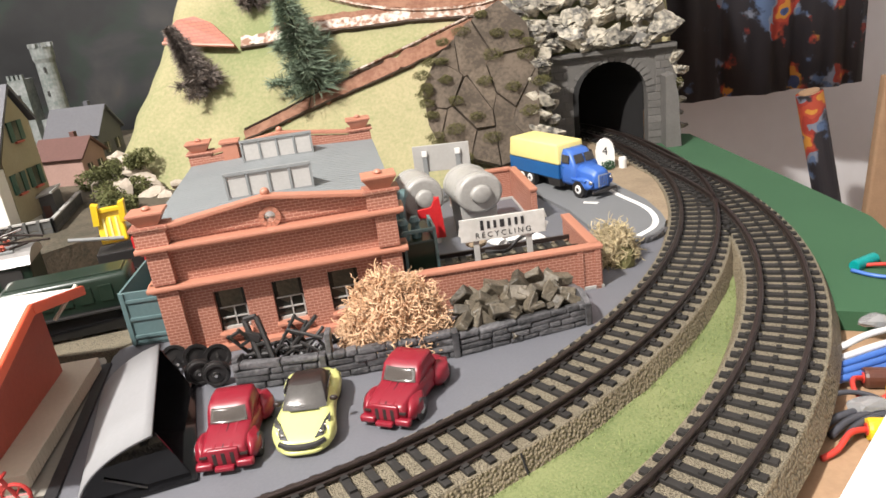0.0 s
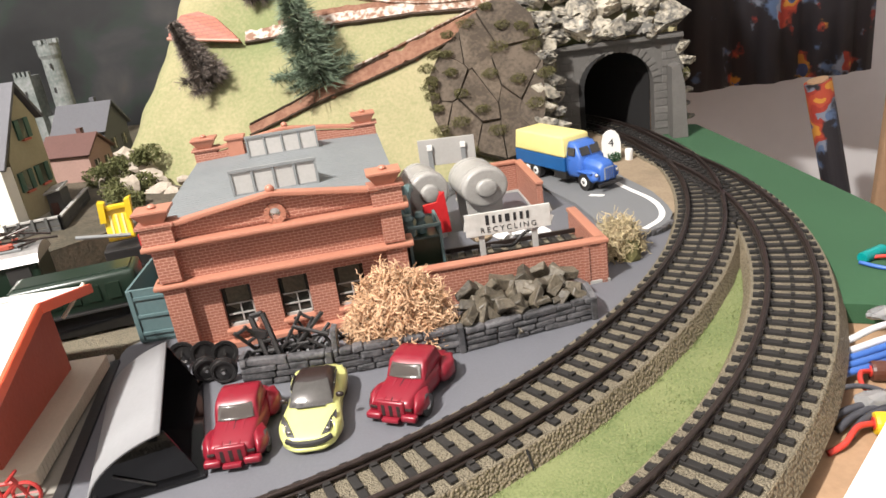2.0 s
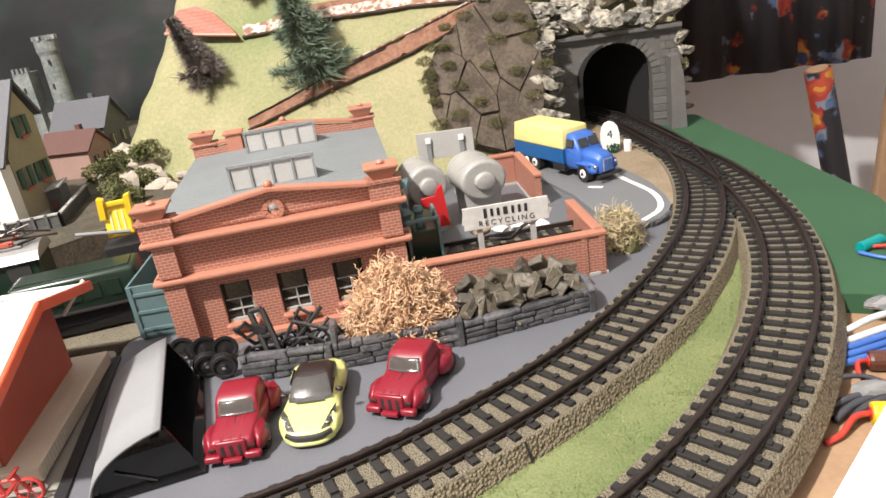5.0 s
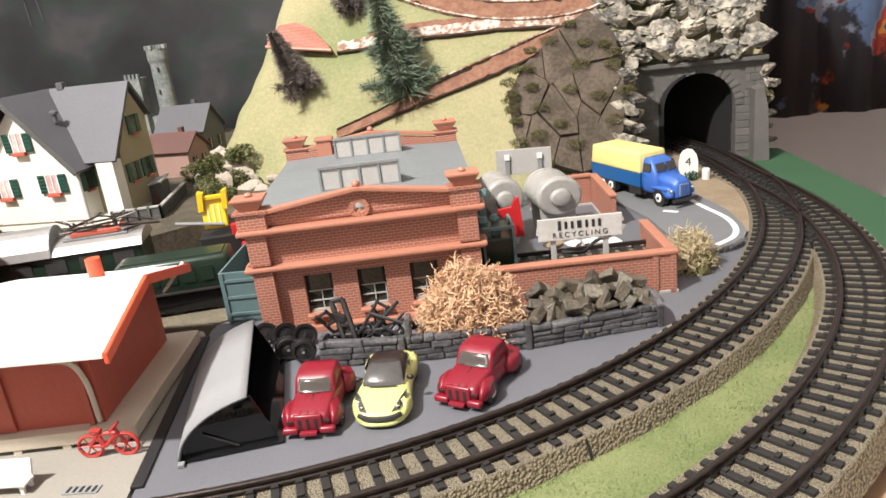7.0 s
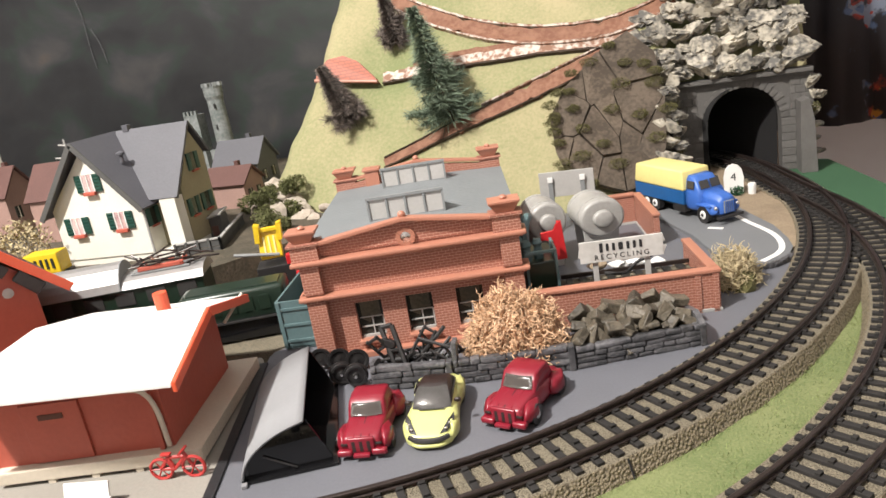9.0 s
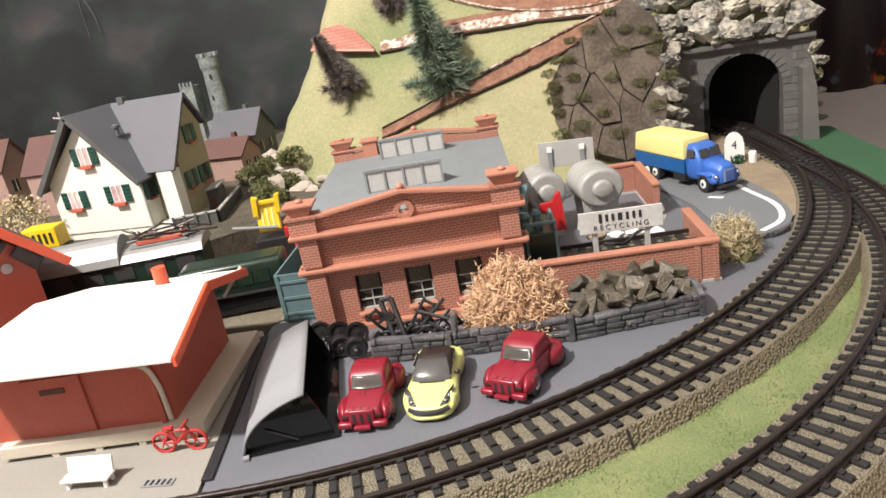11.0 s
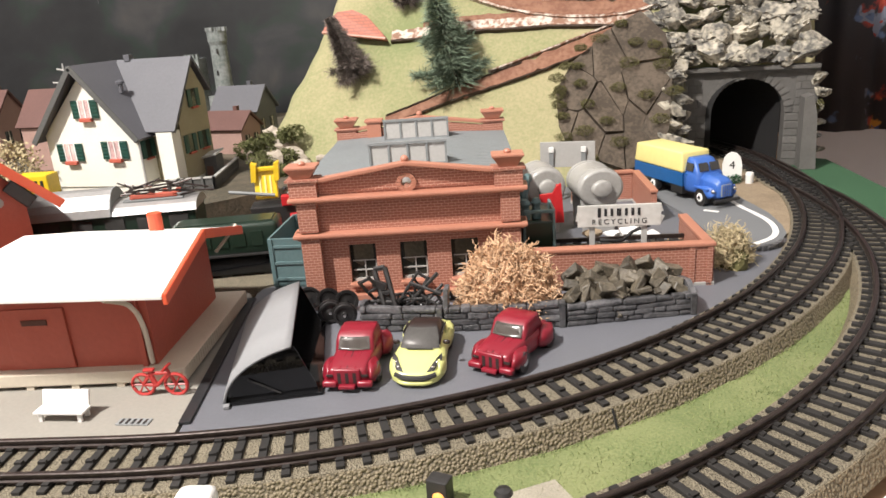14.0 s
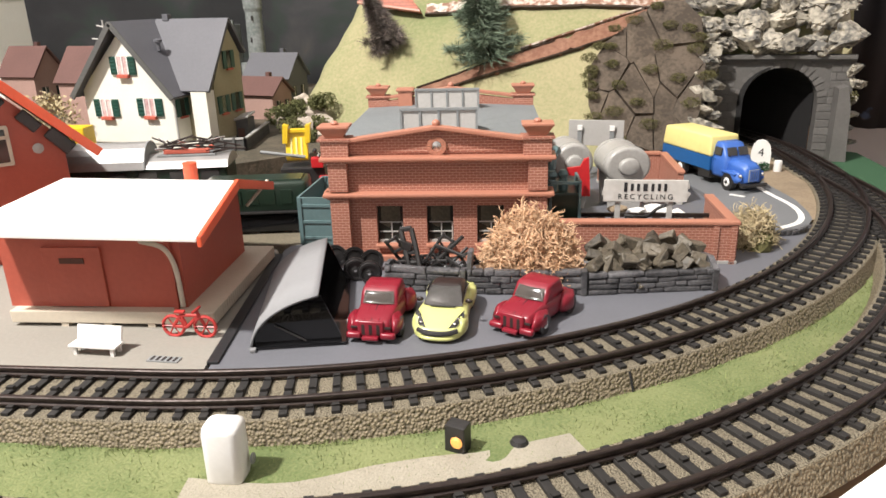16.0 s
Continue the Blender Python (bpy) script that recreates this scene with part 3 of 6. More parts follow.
def hill_left(z):
    for (za, xa), (zb, xb) in zip(LEFT, LEFT[1:]):
        if z <= zb:
            return xa + (xb - xa) * (z - za) / (zb - za)
    return LEFT[-1][1]


def hill_y(x, z):
    p = Vector((x, z, 0))
    return 585 + 0.75 * z - 4.5 * noise.noise(p * 0.018) - 1.2 * noise.noise(p * 0.07)


def on_hill(x, z, lift=0.0):
    return Vector((x, hill_y(x, z) - lift * 0.8, z + lift * 0.6))


def hill_mesh():
    bm = bmesh.new()
    rows = []
    for i in range(69):
        z = -12 + i * 5
        xl = hill_left(z) + 4 * noise.noise(Vector((0, z * 0.05, 3)))
        row = [bm.verts.new((xl - 60, hill_y(xl, z) + 260, z - 20)), bm.verts.new((xl - 24, hill_y(xl, z) + 80, z - 8)), bm.verts.new((xl - 6, hill_y(xl, z) + 16, z - 1))]
        for k in range(65):
            x = xl + (203 - xl) * k / 64
            y = hill_y(x, z) + 6 + (4 if k == 0 else 0)
            s = min(1.0, max(0.0, (x - 88) / 26))
            s = s * s * (3 - 2 * s)
            row.append(bm.verts.new((x, y + s * max(0.0, 678 + max(0.0, z - 75) * 0.45 - y), z)))
        rows.append(row)
    for a, b in zip(rows, rows[1:]):
        for k in range(len(a) - 1):
            bm.faces.new((a[k], a[k + 1], b[k + 1], b[k]))
    # the tunnel goes through its foot
    for f in [f for f in bm.faces if 118 < f.calc_center_median().x < 200 and f.calc_center_median().z < 74]:
        bm.faces.remove(f)
    return bm


hill = tagged(part("hillside", hill_mesh(), M_HILL, None, smooth=True), "steep hillside of green and tan turf", "hill", kind="structure")


def ribbon(line, width, lift, mat, name, label, seed=1, start=1.0):
    """A strip lying on the slope, with an uneven edge."""
    bm = bmesh.new()
    pts = bend([(x, z, 0) for x, z in line], 8)
    rows = []
    for k, p in enumerate(pts):
        d = pts[min(k + 1, len(pts) - 1)] - pts[max(k - 1, 0)]
        side = Vector((-d.y, d.x, 0)).normalized()
        p = p + side * 0.6 * noise.noise(Vector((k * 0.5, seed * 3.0, 7)))
        w = width * (start + (1 - start) * k / len(pts)) * (0.9 + 0.45 * noise.noise(Vector((k * 0.5, seed * 5.0, 0))))
        rows.append([bm.verts.new(on_hill(*(p + side * (w * s))[:2], h)) for s, h in ((-0.5, -9), (-0.5, lift), (-0.18, lift - 0.5), (0.18, lift - 0.5), (0.5, lift), (0.5, -9))])
    for a, b in zip(rows, rows[1:]):
        for j in range(5):
            bm.faces.new((a[j], a[j + 1], b[j + 1], b[j]))
    return part(name, bm, mat, PATHS, label)


PATHS = thing("hill_path", 0, 620, 60, label="brown ribbon paths with pale and dark edges on the hillside", category="path")
PATHS.matrix_basis = Matrix()
low = [(-124, 49), (-95, 58), (-71, 66), (-43, 74), (-16, 82), (16, 92), (52, 103), (76, 109)]
ribbon(low, 14.5, -2.2, M_PATH, "path_bed", "reddish brown path", start=0.45)
ribbon([(x, z - 3.6 - 0.5 * k) for k, (x, z) in enumerate(low)], 0.9, -1.0, M_EDGE, "path_edge", "dark edge", seed=3)
ribbon([(x, z + 3.6 + 0.4 * k) for k, (x, z) in enumerate(low[:5])], 0.8, -1.0, M_EDGE, "path_edge", "dark edge", seed=12)
ribbon([(x, z + 7.5) for x, z in low[3:]], 1.1, -0.8, M_SNOW, "path_edge", "pale edge", seed=4)
mid = [(-128, 113), (-101, 114), (-66, 117), (-33, 117), (8, 117), (48, 115), (80, 112)]
ribbon(mid, 8, -2.0, M_SNOW, "path_bed", "brown and white path", seed=5)
ribbon([(x, z - 4.8) for x, z in mid], 1.3, -0.6, M_EDGE, "path_edge", "dark edge", seed=6)
ribbon([(x, z + 5.5) for x, z in mid[1:]], 5, -2.2, M_PATH, "path_bed", "brown path", seed=7)
top = [(-135, 190), (-117, 173), (-86, 156), (-42, 138), (4, 127), (49, 124), (80, 128), (112, 138)]
ribbon(top, 12, -2.0, M_PATH, "path_bed", "brown upper path", seed=8)
ribbon([(x + 1, z + 6.5) for x, z in top], 1.8, -0.4, M_SNOW, "path_edge", "pale edge", seed=9)
ribbon([(x - 1, z - 6.5) for x, z in top], 1.6, -0.4, M_SNOW, "path_edge", "pale edge", seed=10)
# brick arch set in the slope
arch = thing("brick_arch", 0, 0, 0, label="low red brick arch wall set into the hillside", category="wall")
bm = bmesh.new()
front = [on_hill(x, z, 2.5) for x, z in ((-188, 117), (-131, 108), (-134, 112), (-150, 127), (-163, 133), (-177, 132), (-186, 124))]
rear = [p + Vector((0, 16, -6)) for p in front]
fa, fb = [bm.verts.new(p) for p in front], [bm.verts.new(p) for p in rear]
bm.faces.new(fa)
for k in range(len(fa)):
    bm.faces.new((fa[k], fa[(k + 1) % len(fa)], fb[(k + 1) % len(fa)], fb[k]))
part("brickwork", bm, M_ARCBRICK, arch)
bm = bmesh.new()
tube([on_hill(-188, 116, 3), on_hill(-160, 112, 3), on_hill(-131, 108, 3)], 1.4, bm=bm)
part("coping", bm, M_TRIM, arch, "orange brick edge course")


# ---- slab-faced slope: broken plates with gaps ----
def clip_poly(poly, n, d):
    """Keep the side where n.p <= d."""
    out = []
    for a, b in zip(poly, poly[1:] + poly[:1]):
        da, db = a[0] * n[0] + a[1] * n[1] - d, b[0] * n[0] + b[1] * n[1] - d
        if da <= 0:
            out.append(a)
        if da * db < 0:
            t = da / (da - db)
            out.append((a[0] + t * (b[0] - a[0]), a[1] + t * (b[1] - a[1])))
    return out


slope = thing("slab_slope", 0, 0, 0, label="steep slope faced with broken grey brown slabs", category="slope")
outline = [(64, 8), (24, 22), (15, 40), (12, 64), (24, 82), (48, 102), (74, 116), (93, 98), (97, 66), (94, 34), (87, 14)]
bm = bmesh.new()
bm.faces.new([bm.verts.new(on_hill(x, z, 3.0)) for x, z in outline])
part("bed", bm, M_CREVICE, slope, "dark gaps between the slabs")
seeds = [(rnd.uniform(0, 105), rnd.uniform(12, 108)) for _ in range(19)]
for i, s in enumerate(seeds):
    poly = list(outline)
    for j, q in enumerate(seeds):
        if i != j and poly:
            n = (q[0] - s[0], q[1] - s[1])
            ln = math.hypot(*n)
            n = (n[0] / ln, n[1] / ln)
            poly = clip_poly(poly, n, (s[0] + q[0]) / 2 * n[0] + (s[1] + q[1]) / 2 * n[1] - rnd.uniform(0.05, 0.42))
    if len(poly) < 3:
        continue
    bm = bmesh.new()
    h = rnd.uniform(4.6, 6.4)
    tilt = (rnd.uniform(-0.13, 0.13), rnd.uniform(-0.13, 0.13))
    cx, cz = sum(p[0] for p in poly) / len(poly), sum(p[1] for p in poly) / len(poly)
    base = [bm.verts.new(on_hill(x, z, 2.0)) for x, z in poly]
    face = [bm.verts.new(on_hill(cx + (x - cx) * 0.97, cz + (z - cz) * 0.97, h + tilt[0] * (x - cx) + tilt[1] * (z - cz))) for x, z in poly]
    bm.faces.new(face)
    for k in range(len(poly)):
        bm.faces.new((base[k], base[(k + 1) % len(poly)], face[(k + 1) % len(poly)], face[k]))
    part("slab", bm, M_SLAB, slope)

# ---- tunnel portal ----
PX, PY = 155.6, 668.0
portal = thing("tunnel_portal", PX, PY, 0, label="grey moulded stone tunnel portal with round arch", category="tunnel")
HALF, SPRING, CROWN = 26.8, 37.0, 64.0


def arch_points(half, rise, n=20):
    return [(half * math.cos(math.pi * k / n), SPRING + rise * math.sin(math.pi * k / n)) for k in range(n + 1)]


inside = arch_points(HALF, CROWN - SPRING)
bm = bmesh.new()
for y in (0,):
    edge = [(HALF, -4), *inside, (-HALF, -4)]
    wide = [(49.5, -4)] + [(49.5 if k < 6 else (-49.5 if k > 14 else 49.5 * math.cos(math.pi * (k - 6) / 8)), SPRING + 8 if k in (0, 20) else (SPRING + 8 + min(k, 20 - k) * 3.5 if k < 6 or k > 14 else 72)) for k in range(21)] + [(-45, -4)]
    fr = [bm.verts.new((x, 0, z)) for x, z in edge]
    fw = [bm.verts.new((x, 0, z)) for x, z in wide]
    bk = [bm.verts.new((x, 14, z)) for x, z in edge]
    for k in range(len(edge) - 1):
        bm.faces.new((fr[k], fr[k + 1], fw[k + 1], fw[k]))
        bm.faces.new((fr[k], fr[k + 1], bk[k + 1], bk[k]))
part("wall", bm, M_PORTAL, portal)
part("coping", box(-5.5, -1.5, 71.8, 108, 9, 3.4, bevel=0.7), M_PORTAL, portal, "projecting stone coping")
part("coping_step", box(-5.5, 0.5, 69.0, 104, 6, 2.2, bevel=0.4), M_PORTAL, portal)
for k in range(19):
    a0, a1 = math.pi * (k + 0.06) / 19, math.pi * (k + 0.94) / 19
    bm = bmesh.new()
    ro = 6.6 if k % 2 else 5.2
    q = [(HALF - 0.4, CROWN - SPRING - 0.4, a0), (HALF + ro, CROWN - SPRING + ro, a0), (HALF + ro, CROWN - SPRING + ro, a1), (HALF - 0.4, CROWN - SPRING - 0.4, a1)]
    upright([(rx * math.cos(a), SPRING + rz * math.sin(a)) for rx, rz, a in q], -0.8, 1.5, bm)
    bmesh.ops.bevel(bm, geom=bm.edges, offset=0.4, segments=2, affect="EDGES")
    part("voussoir", bm, M_PORTAL, portal)
for sx in (-1, 1):
    for row in range(11):
        z = 1.5 + row * 5.9
        shift = 3.5 if row % 2 else 0
        for col in range(3):
            x0 = HALF + 6.8 + col * 7.2 - (shift if col else 0)
            x1 = HALF + 6.8 + (col + 1) * 7.2 - shift - 0.6
            if row < 6 and col == 0:
                x0 = HALF + 0.3
            if row > 6:
                x0 = max(x0, 18 + (10 - row) * 5.2 if row > 8 else HALF + 6 - (row - 6) * 2)
            x1 = min(x1, 48)
            if x1 - x0 > 1.5:
                part("block", box(sx * (x0 + x1) / 2, 0.1 + rnd.uniform(-0.1, 0.1), z + 2.7, x1 - x0 + 0.3, 1.3, 5.6, rz=rnd.uniform(-1.5, 1.5), bevel=0.5), M_PORTAL, portal)
part("wing", upright([(37, -4), (48.5, -4), (46.5, 36), (43, 52), (37, 50)], -16, 2), M_PORTAL, portal, "sloping buttress at the side")
# lining, coloured near-black in place of the shade inside the tunnel
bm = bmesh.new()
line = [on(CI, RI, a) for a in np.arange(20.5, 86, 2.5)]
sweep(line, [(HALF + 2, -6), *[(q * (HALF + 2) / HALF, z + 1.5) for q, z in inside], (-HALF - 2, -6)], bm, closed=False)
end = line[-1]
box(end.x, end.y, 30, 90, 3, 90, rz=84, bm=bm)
tagged(part("tunnel_lining", bm, M_DARK, None), "lining coloured near-black for the shade inside the tunnel", "tunnel", kind="structure")

# ---- pictures and cloth behind ----
tagged(part("backdrop", box(-480, 930, 320, 1440, 6, 900), M_FOREST, None), "dark misty forest picture behind the village", "backdrop", kind="structure")
forest = bpy.data.objects["backdrop"]
for line in (((-599, 253), (-596, 228), (-597, 196), (-596, 166)), ((-589, 215), (-581, 194), (-578, 170))):
    part("trunk", tube(bend([(x, 926.4, z) for x, z in line], 6), 1.0), M_TRUNK, forest, "pale printed trunk")
bm = bmesh.new()
rows = []
for i in range(31):
    x = 236 + i * 7.6
    rows.append([bm.verts.new((x, 905 + 6 * math.sin(i * 0.7) + 3 * math.sin(i * 1.9), z)) for z in (-20, 120, 420)])
for a, b in zip(rows, rows[1:]):
    for k in range(2):
        bm.faces.new((a[k], b[k], b[k + 1], a[k + 1]))
cloth = part("hanging_cloth", bm, M_CLOTH, None, smooth=True)
tagged(cloth, "dark hanging cloth printed with red and orange flowers", "cloth")
cloth.modifiers.new("thickness", "SOLIDIFY").thickness = 0.002


# ---- rocks above and beside the portal ----
cliff = thing("rock_outcrop", 150, 672, 75, label="pale rugged rock outcrop over the tunnel portal", category="rock")
spots = []
for row, (z, n, x0, x1) in enumerate(((84, 9, 74, 200), (97, 9, 66, 198), (111, 8, 72, 196), (126, 7, 84, 192), (142, 6, 100, 190), (160, 5, 110, 188))):
    for k in range(n):
        spots.append((x0 + (x1 - x0) * (k + rnd.uniform(0.2, 0.8)) / n, 664 + row * 6 + rnd.uniform(-4, 4), z + rnd.uniform(-3, 3), rnd.uniform(8.5, 12.5)))
for z in range(6, 80, 11):
    spots.append((95 + rnd.uniform(-2, 3), 586 + z * 0.72 + rnd.uniform(-3, 3), z, rnd.uniform(6.5, 9)))
    spots.append((101 + rnd.uniform(-3, 3), 606 + z * 0.6 + rnd.uniform(-3, 3), z + 5, rnd.uniform(6.5, 9)))
for z in range(8, 72, 11):
    spots.append((209 + rnd.uniform(-2, 2) - z * 0.06, 668 + rnd.uniform(-2, 3), z, rnd.uniform(3.5, 5.5)))
for k, (x, y, z, r) in enumerate(spots):
    part("boulder", lump(r, (1.25, 0.9, rnd.uniform(0.6, 0.95)), 0.75, 20 + k, 4, 2.3, True, at=(x - 150, y - 672, z - 75)), M_CLIFF, cliff)


def tuft(name, x, y, z, r, mat, label, n=260, flat=0.7, size=1.0, parent=None, seed=1, category="moss"):
    """A loose clump of little leaves."""
    g = random.Random(seed)
    vs, fs = [], []
    for _ in range(n):
        d = Vector((g.gauss(0, 1), g.gauss(0, 1), g.gauss(0, 1))).normalized() * r * g.uniform(0.35, 1.0) ** 0.6
        d.z *= flat
        d *= 1 + 0.35 * noise.noise(d * 0.25 + Vector((seed, 0, 0)))
        a = Vector((g.gauss(0, 1), g.gauss(0, 1), g.gauss(0, 1))).normalized() * size * g.uniform(0.6, 1.3)
        b = a.cross(Vector((g.gauss(0, 1), g.gauss(0, 1), g.gauss(0, 1)))).normalized() * size * 0.55
        k = len(vs)
        vs += [d - a - b * 0.3, d + b, d + a, d - b]
        fs.append((k, k + 1, k + 2, k + 3))
    me = bpy.data.meshes.new(name)
    me.from_pydata([v * MM for v in vs], [], fs)
    me.materials.append(mat)
    ob = new(name, me)
    ob.location = Vector((x, y, z)) * MM
    if parent:
        ob.parent = parent
        return ob
    return tagged(ob, label, category)


for k, (x, z) in enumerate(((16, 62), (28, 78), (30, 66), (36, 52), (44, 96), (58, 62), (84, 90), (92, 84), (98, 58), (88, 40), (60, 26), (34, 34), (84, 22), (18, 44), (90, 76), (50, 40), (13, 70), (15, 52), (20, 30), (19, 78), (30, 90), (40, 16), (60, 106), (22, 24), (14, 58), (70, 92), (78, 56), (66, 78))):
    p = on_hill(x, z, 8)
    tuft("moss_tuft", p.x, p.y, p.z, rnd.uniform(5.0, 8.2), M_MOSS, "olive green moss tuft growing on the stone slabs", 800, 0.55, 0.5, seed=k)
for k, (x, z) in enumerate(((102, 62), (98, 44), (104, 30), (202, 44), (88, 70))):
    tuft("moss_tuft", x, 612 + z * 0.5 if x < 150 else 660, z, rnd.uniform(4.5, 6.5), M_MOSS, "olive green moss tuft growing on pale rock", 180, 0.8, 1.0, seed=60 + k)

# ---- brick hall ----
hall = thing("brick_hall", -85.8, 363.5, 0, 12.1, "red brick workshop hall with a grey roof and skylights", "building")
W, D = 102.7, 146.0
WIN = (27.7, 52.0, 76.2)
part("front_wall", box(W / 2, 4.2, 4, W - 4, 4, 8), M_BRICK, hall, "moulded red brick foot of the front")
xs = [0] + [x + s for x in WIN for s in (-6.4, 6.4)] + [W]
for a, b in zip(xs[::2], xs[1::2]):
    part("front_pier", box((a + b) / 2, 4.2, 17.5, b - a, 4, 19), M_BRICK, hall)
part("front_wall", box(W / 2, 4.2, 40, W - 4, 4, 26), M_BRICK, hall, "recessed red brick front")
part("gable", upright([(8, 53), (W - 8, 53), (W - 8, 58), (W / 2, 64.0), (8, 58)], 1.6, 5), M_BRICK, hall)
part("side_wall", box(2, D / 2, 26, 4, D - 8, 52), M_BRICK, hall)
part("side_wall", box(W - 2, D / 2, 26, 4, D - 8, 52), M_BRICK, hall)
bm = box(W / 2, D - 2, 26, W, 4, 52)
upright([(8, 52), (W - 8, 52), (W - 8, 57.5), (W / 2, 63.4), (8, 57.5)], D - 4, D, bm)
part("back_wall", bm, M_BRICK, hall)
for x in (4.5, W - 4.5):
    part("pilaster", box(x, 1.6, 16.2, 9, 7.2, 32.4, bevel=0.2), M_BRICK, hall)
    part("pilaster", box(x, 1.6, 42.4, 9, 7.2, 14.6, bevel=0.2), M_BRICK, hall)
part("plinth", box(W / 2, 0.4, 1.4, W + 2, 4.6, 2.8, bevel=0.3), M_TRIM, hall, "orange brick plinth")
for z, o in ((33.4, 3.2), (50.8, 3.6)):
    bm = box(W / 2, -o / 2 + 1.9, z, W + 2 * o, o + 4.4, 2.0, bevel=0.7)
    box(W / 2, -o / 4 + 2.2, z - 1.6, W + o, o / 2 + 3.6, 1.4, bevel=0.3, bm=bm)
    box(-o / 2, 5, z, o + 0.6, 8, 2.0, bevel=0.5, bm=bm)
    box(W + o / 2, 5, z, o + 0.6, 8, 2.0, bevel=0.5, bm=bm)
    part("cornice", bm, M_TRIM, hall, "projecting orange brick cornice")
for y, zz in ((-0.6, 0), (D - 3, 0.6)):
    for s in (-1, 1):
        x0, z0, x1, z1 = W / 2, 64.9 + zz, W / 2 + s * 43, 59.0 + zz
        length = math.hypot(x1 - x0, z1 - z0)
        part("raking_cornice", box((x0 + x1) / 2, y + 1.2, (z0 + z1) / 2, length + 1, 5.0, 2.0, ry=s * math.degrees(math.atan2(z0 - z1, 43)), bevel=0.5), M_TRIM, hall, "sloping orange brick coping")
    part("finial", turned([(0.2, 0), (1.6, 0.3), (2.0, 1.6), (1.4, 2.8), (0.3, 3.3)], 12, at=(W / 2, y + 1.2, 65.2 + zz)), M_TRIM, hall, smooth=True)
    for x in (3.8, W - 4.8):
        bm = box(x, y + 3.4, 56 + zz, 13, 9, 9, bevel=0.3)
        box(x, y + 3.4, 59.8 + zz, 15.5, 11, 1.3, bevel=0.3, bm=bm)
        ped = part("pedestal", bm, M_BRICK, hall, "brick corner pedestal")
        bm = box(x, y + 3.4, 63.0 + zz, 8.0, 7.0, 4.6, bm=None)
        for v in bm.verts:
            if v.co.z > 63 + zz:
                v.co.x = x + (v.co.x - x) * 1.75
                v.co.y = y + 3.4 + (v.co.y - y - 3.4) * 1.6
        box(x, y + 3.4, 65.7 + zz, 14.6, 11.6, 1.2, bevel=0.3, bm=bm)
        turned([(0.2, 0), (1.5, 0.2), (1.9, 1.2), (1.2, 2.0), (0.2, 2.3)], 12, bm, (x, y + 3.4, 65.9 + zz))
        part("urn", bm, M_TRIM, hall, "flared orange brick cap with ball")
bm = box(22, D - 3, 60, 9, 8, 12, bevel=0.3)
box(22, D - 3, 65, 11.5, 10, 1.6, bevel=0.4, bm=bm)
part("chimney", bm, M_TRIM, hall, "orange brick chimney stub")
bm = bmesh.new()
for k in range(12):
    a0, a1 = 2 * math.pi * (k + 0.05) / 12, 2 * math.pi * (k + 0.95) / 12
    upright([(W / 2 + r * math.cos(a), 56.0 + r * math.sin(a)) for r, a in ((2.5, a0), (4.6, a0), (4.6, a1), (2.5, a1))], 0.3, 2.2, bm)
rose = part("round_window", bm, M_TRIM, hall, "ring of brick wedges round a small round window")
disc = part("pane", turned([(2.7, 0), (2.7, 0.3), (0.2, 0.9)], 16), M_CHROME, rose, "shiny round pane")
disc.matrix_basis = place(W / 2, 1.5, 56.0, 90)
for x in WIN:
    w = part("window", box(x, 5.4, 17, 12.8, 0.5, 18.8), M_GLASS, hall, "dark tall window with pale glazing bars")
    bm = box(x, 4.5, 8.7, 11, 1.2, 1.2)
    box(x, 4.7, 13.4, 10.8, 0.6, 0.55, bm=bm)
    box(x, 4.7, 18.2, 10.8, 0.6, 0.45, bm=bm)
    box(x + 0.4, 4.7, 13.4, 0.55, 0.6, 9.4, bm=bm)
    box(x + 5.7, 4.7, 13.4, 0.6, 0.7, 9.4, bm=bm)
    part("frame", bm, M_LGREY, w, "pale grey glazing bars")
    part("blind", upright([(x - 4.6, 17.5), (x - 1.0, 15.2), (x + 1.4, 18), (x + 4.8, 18.6), (x + 4.8, 26), (x - 4.6, 26)], 4.9, 5.0), M_OCHRE, w, "torn ochre paper behind the glass")
    part("sill", box(x, 1.2, 7.4, 14, 4.6, 1.3, bevel=0.3), M_TRIM, w, "brick sill")
# roof of two shallow slopes with narrow ribs
RIDGE, EAVE = 55.6, 53.2
for s in (-1, 1):
    bm = bmesh.new()
    a = math.degrees(math.atan2(RIDGE - EAVE, W / 2 + 2))
    ln = math.hypot(W / 2 + 2, RIDGE - EAVE)
    box(W / 2 + s * (W / 4 + 1), D / 2, (RIDGE + EAVE) / 2, ln, D - 9, 1.2, ry=s * a, bm=bm)
    side = part("roof_slope", bm, M_ROOF, hall, "grey ribbed roof slope")
    for k in range(34):
        part("rib", box(W / 2 + s * (W / 4 + 1), 6 + k * (D - 12) / 33, (RIDGE + EAVE) / 2 + 0.65, ln, 0.4, 0.14, ry=s * a), M_ROOF, side)
SKL, SKR, SKT = 30.6, 69.4, 67.6
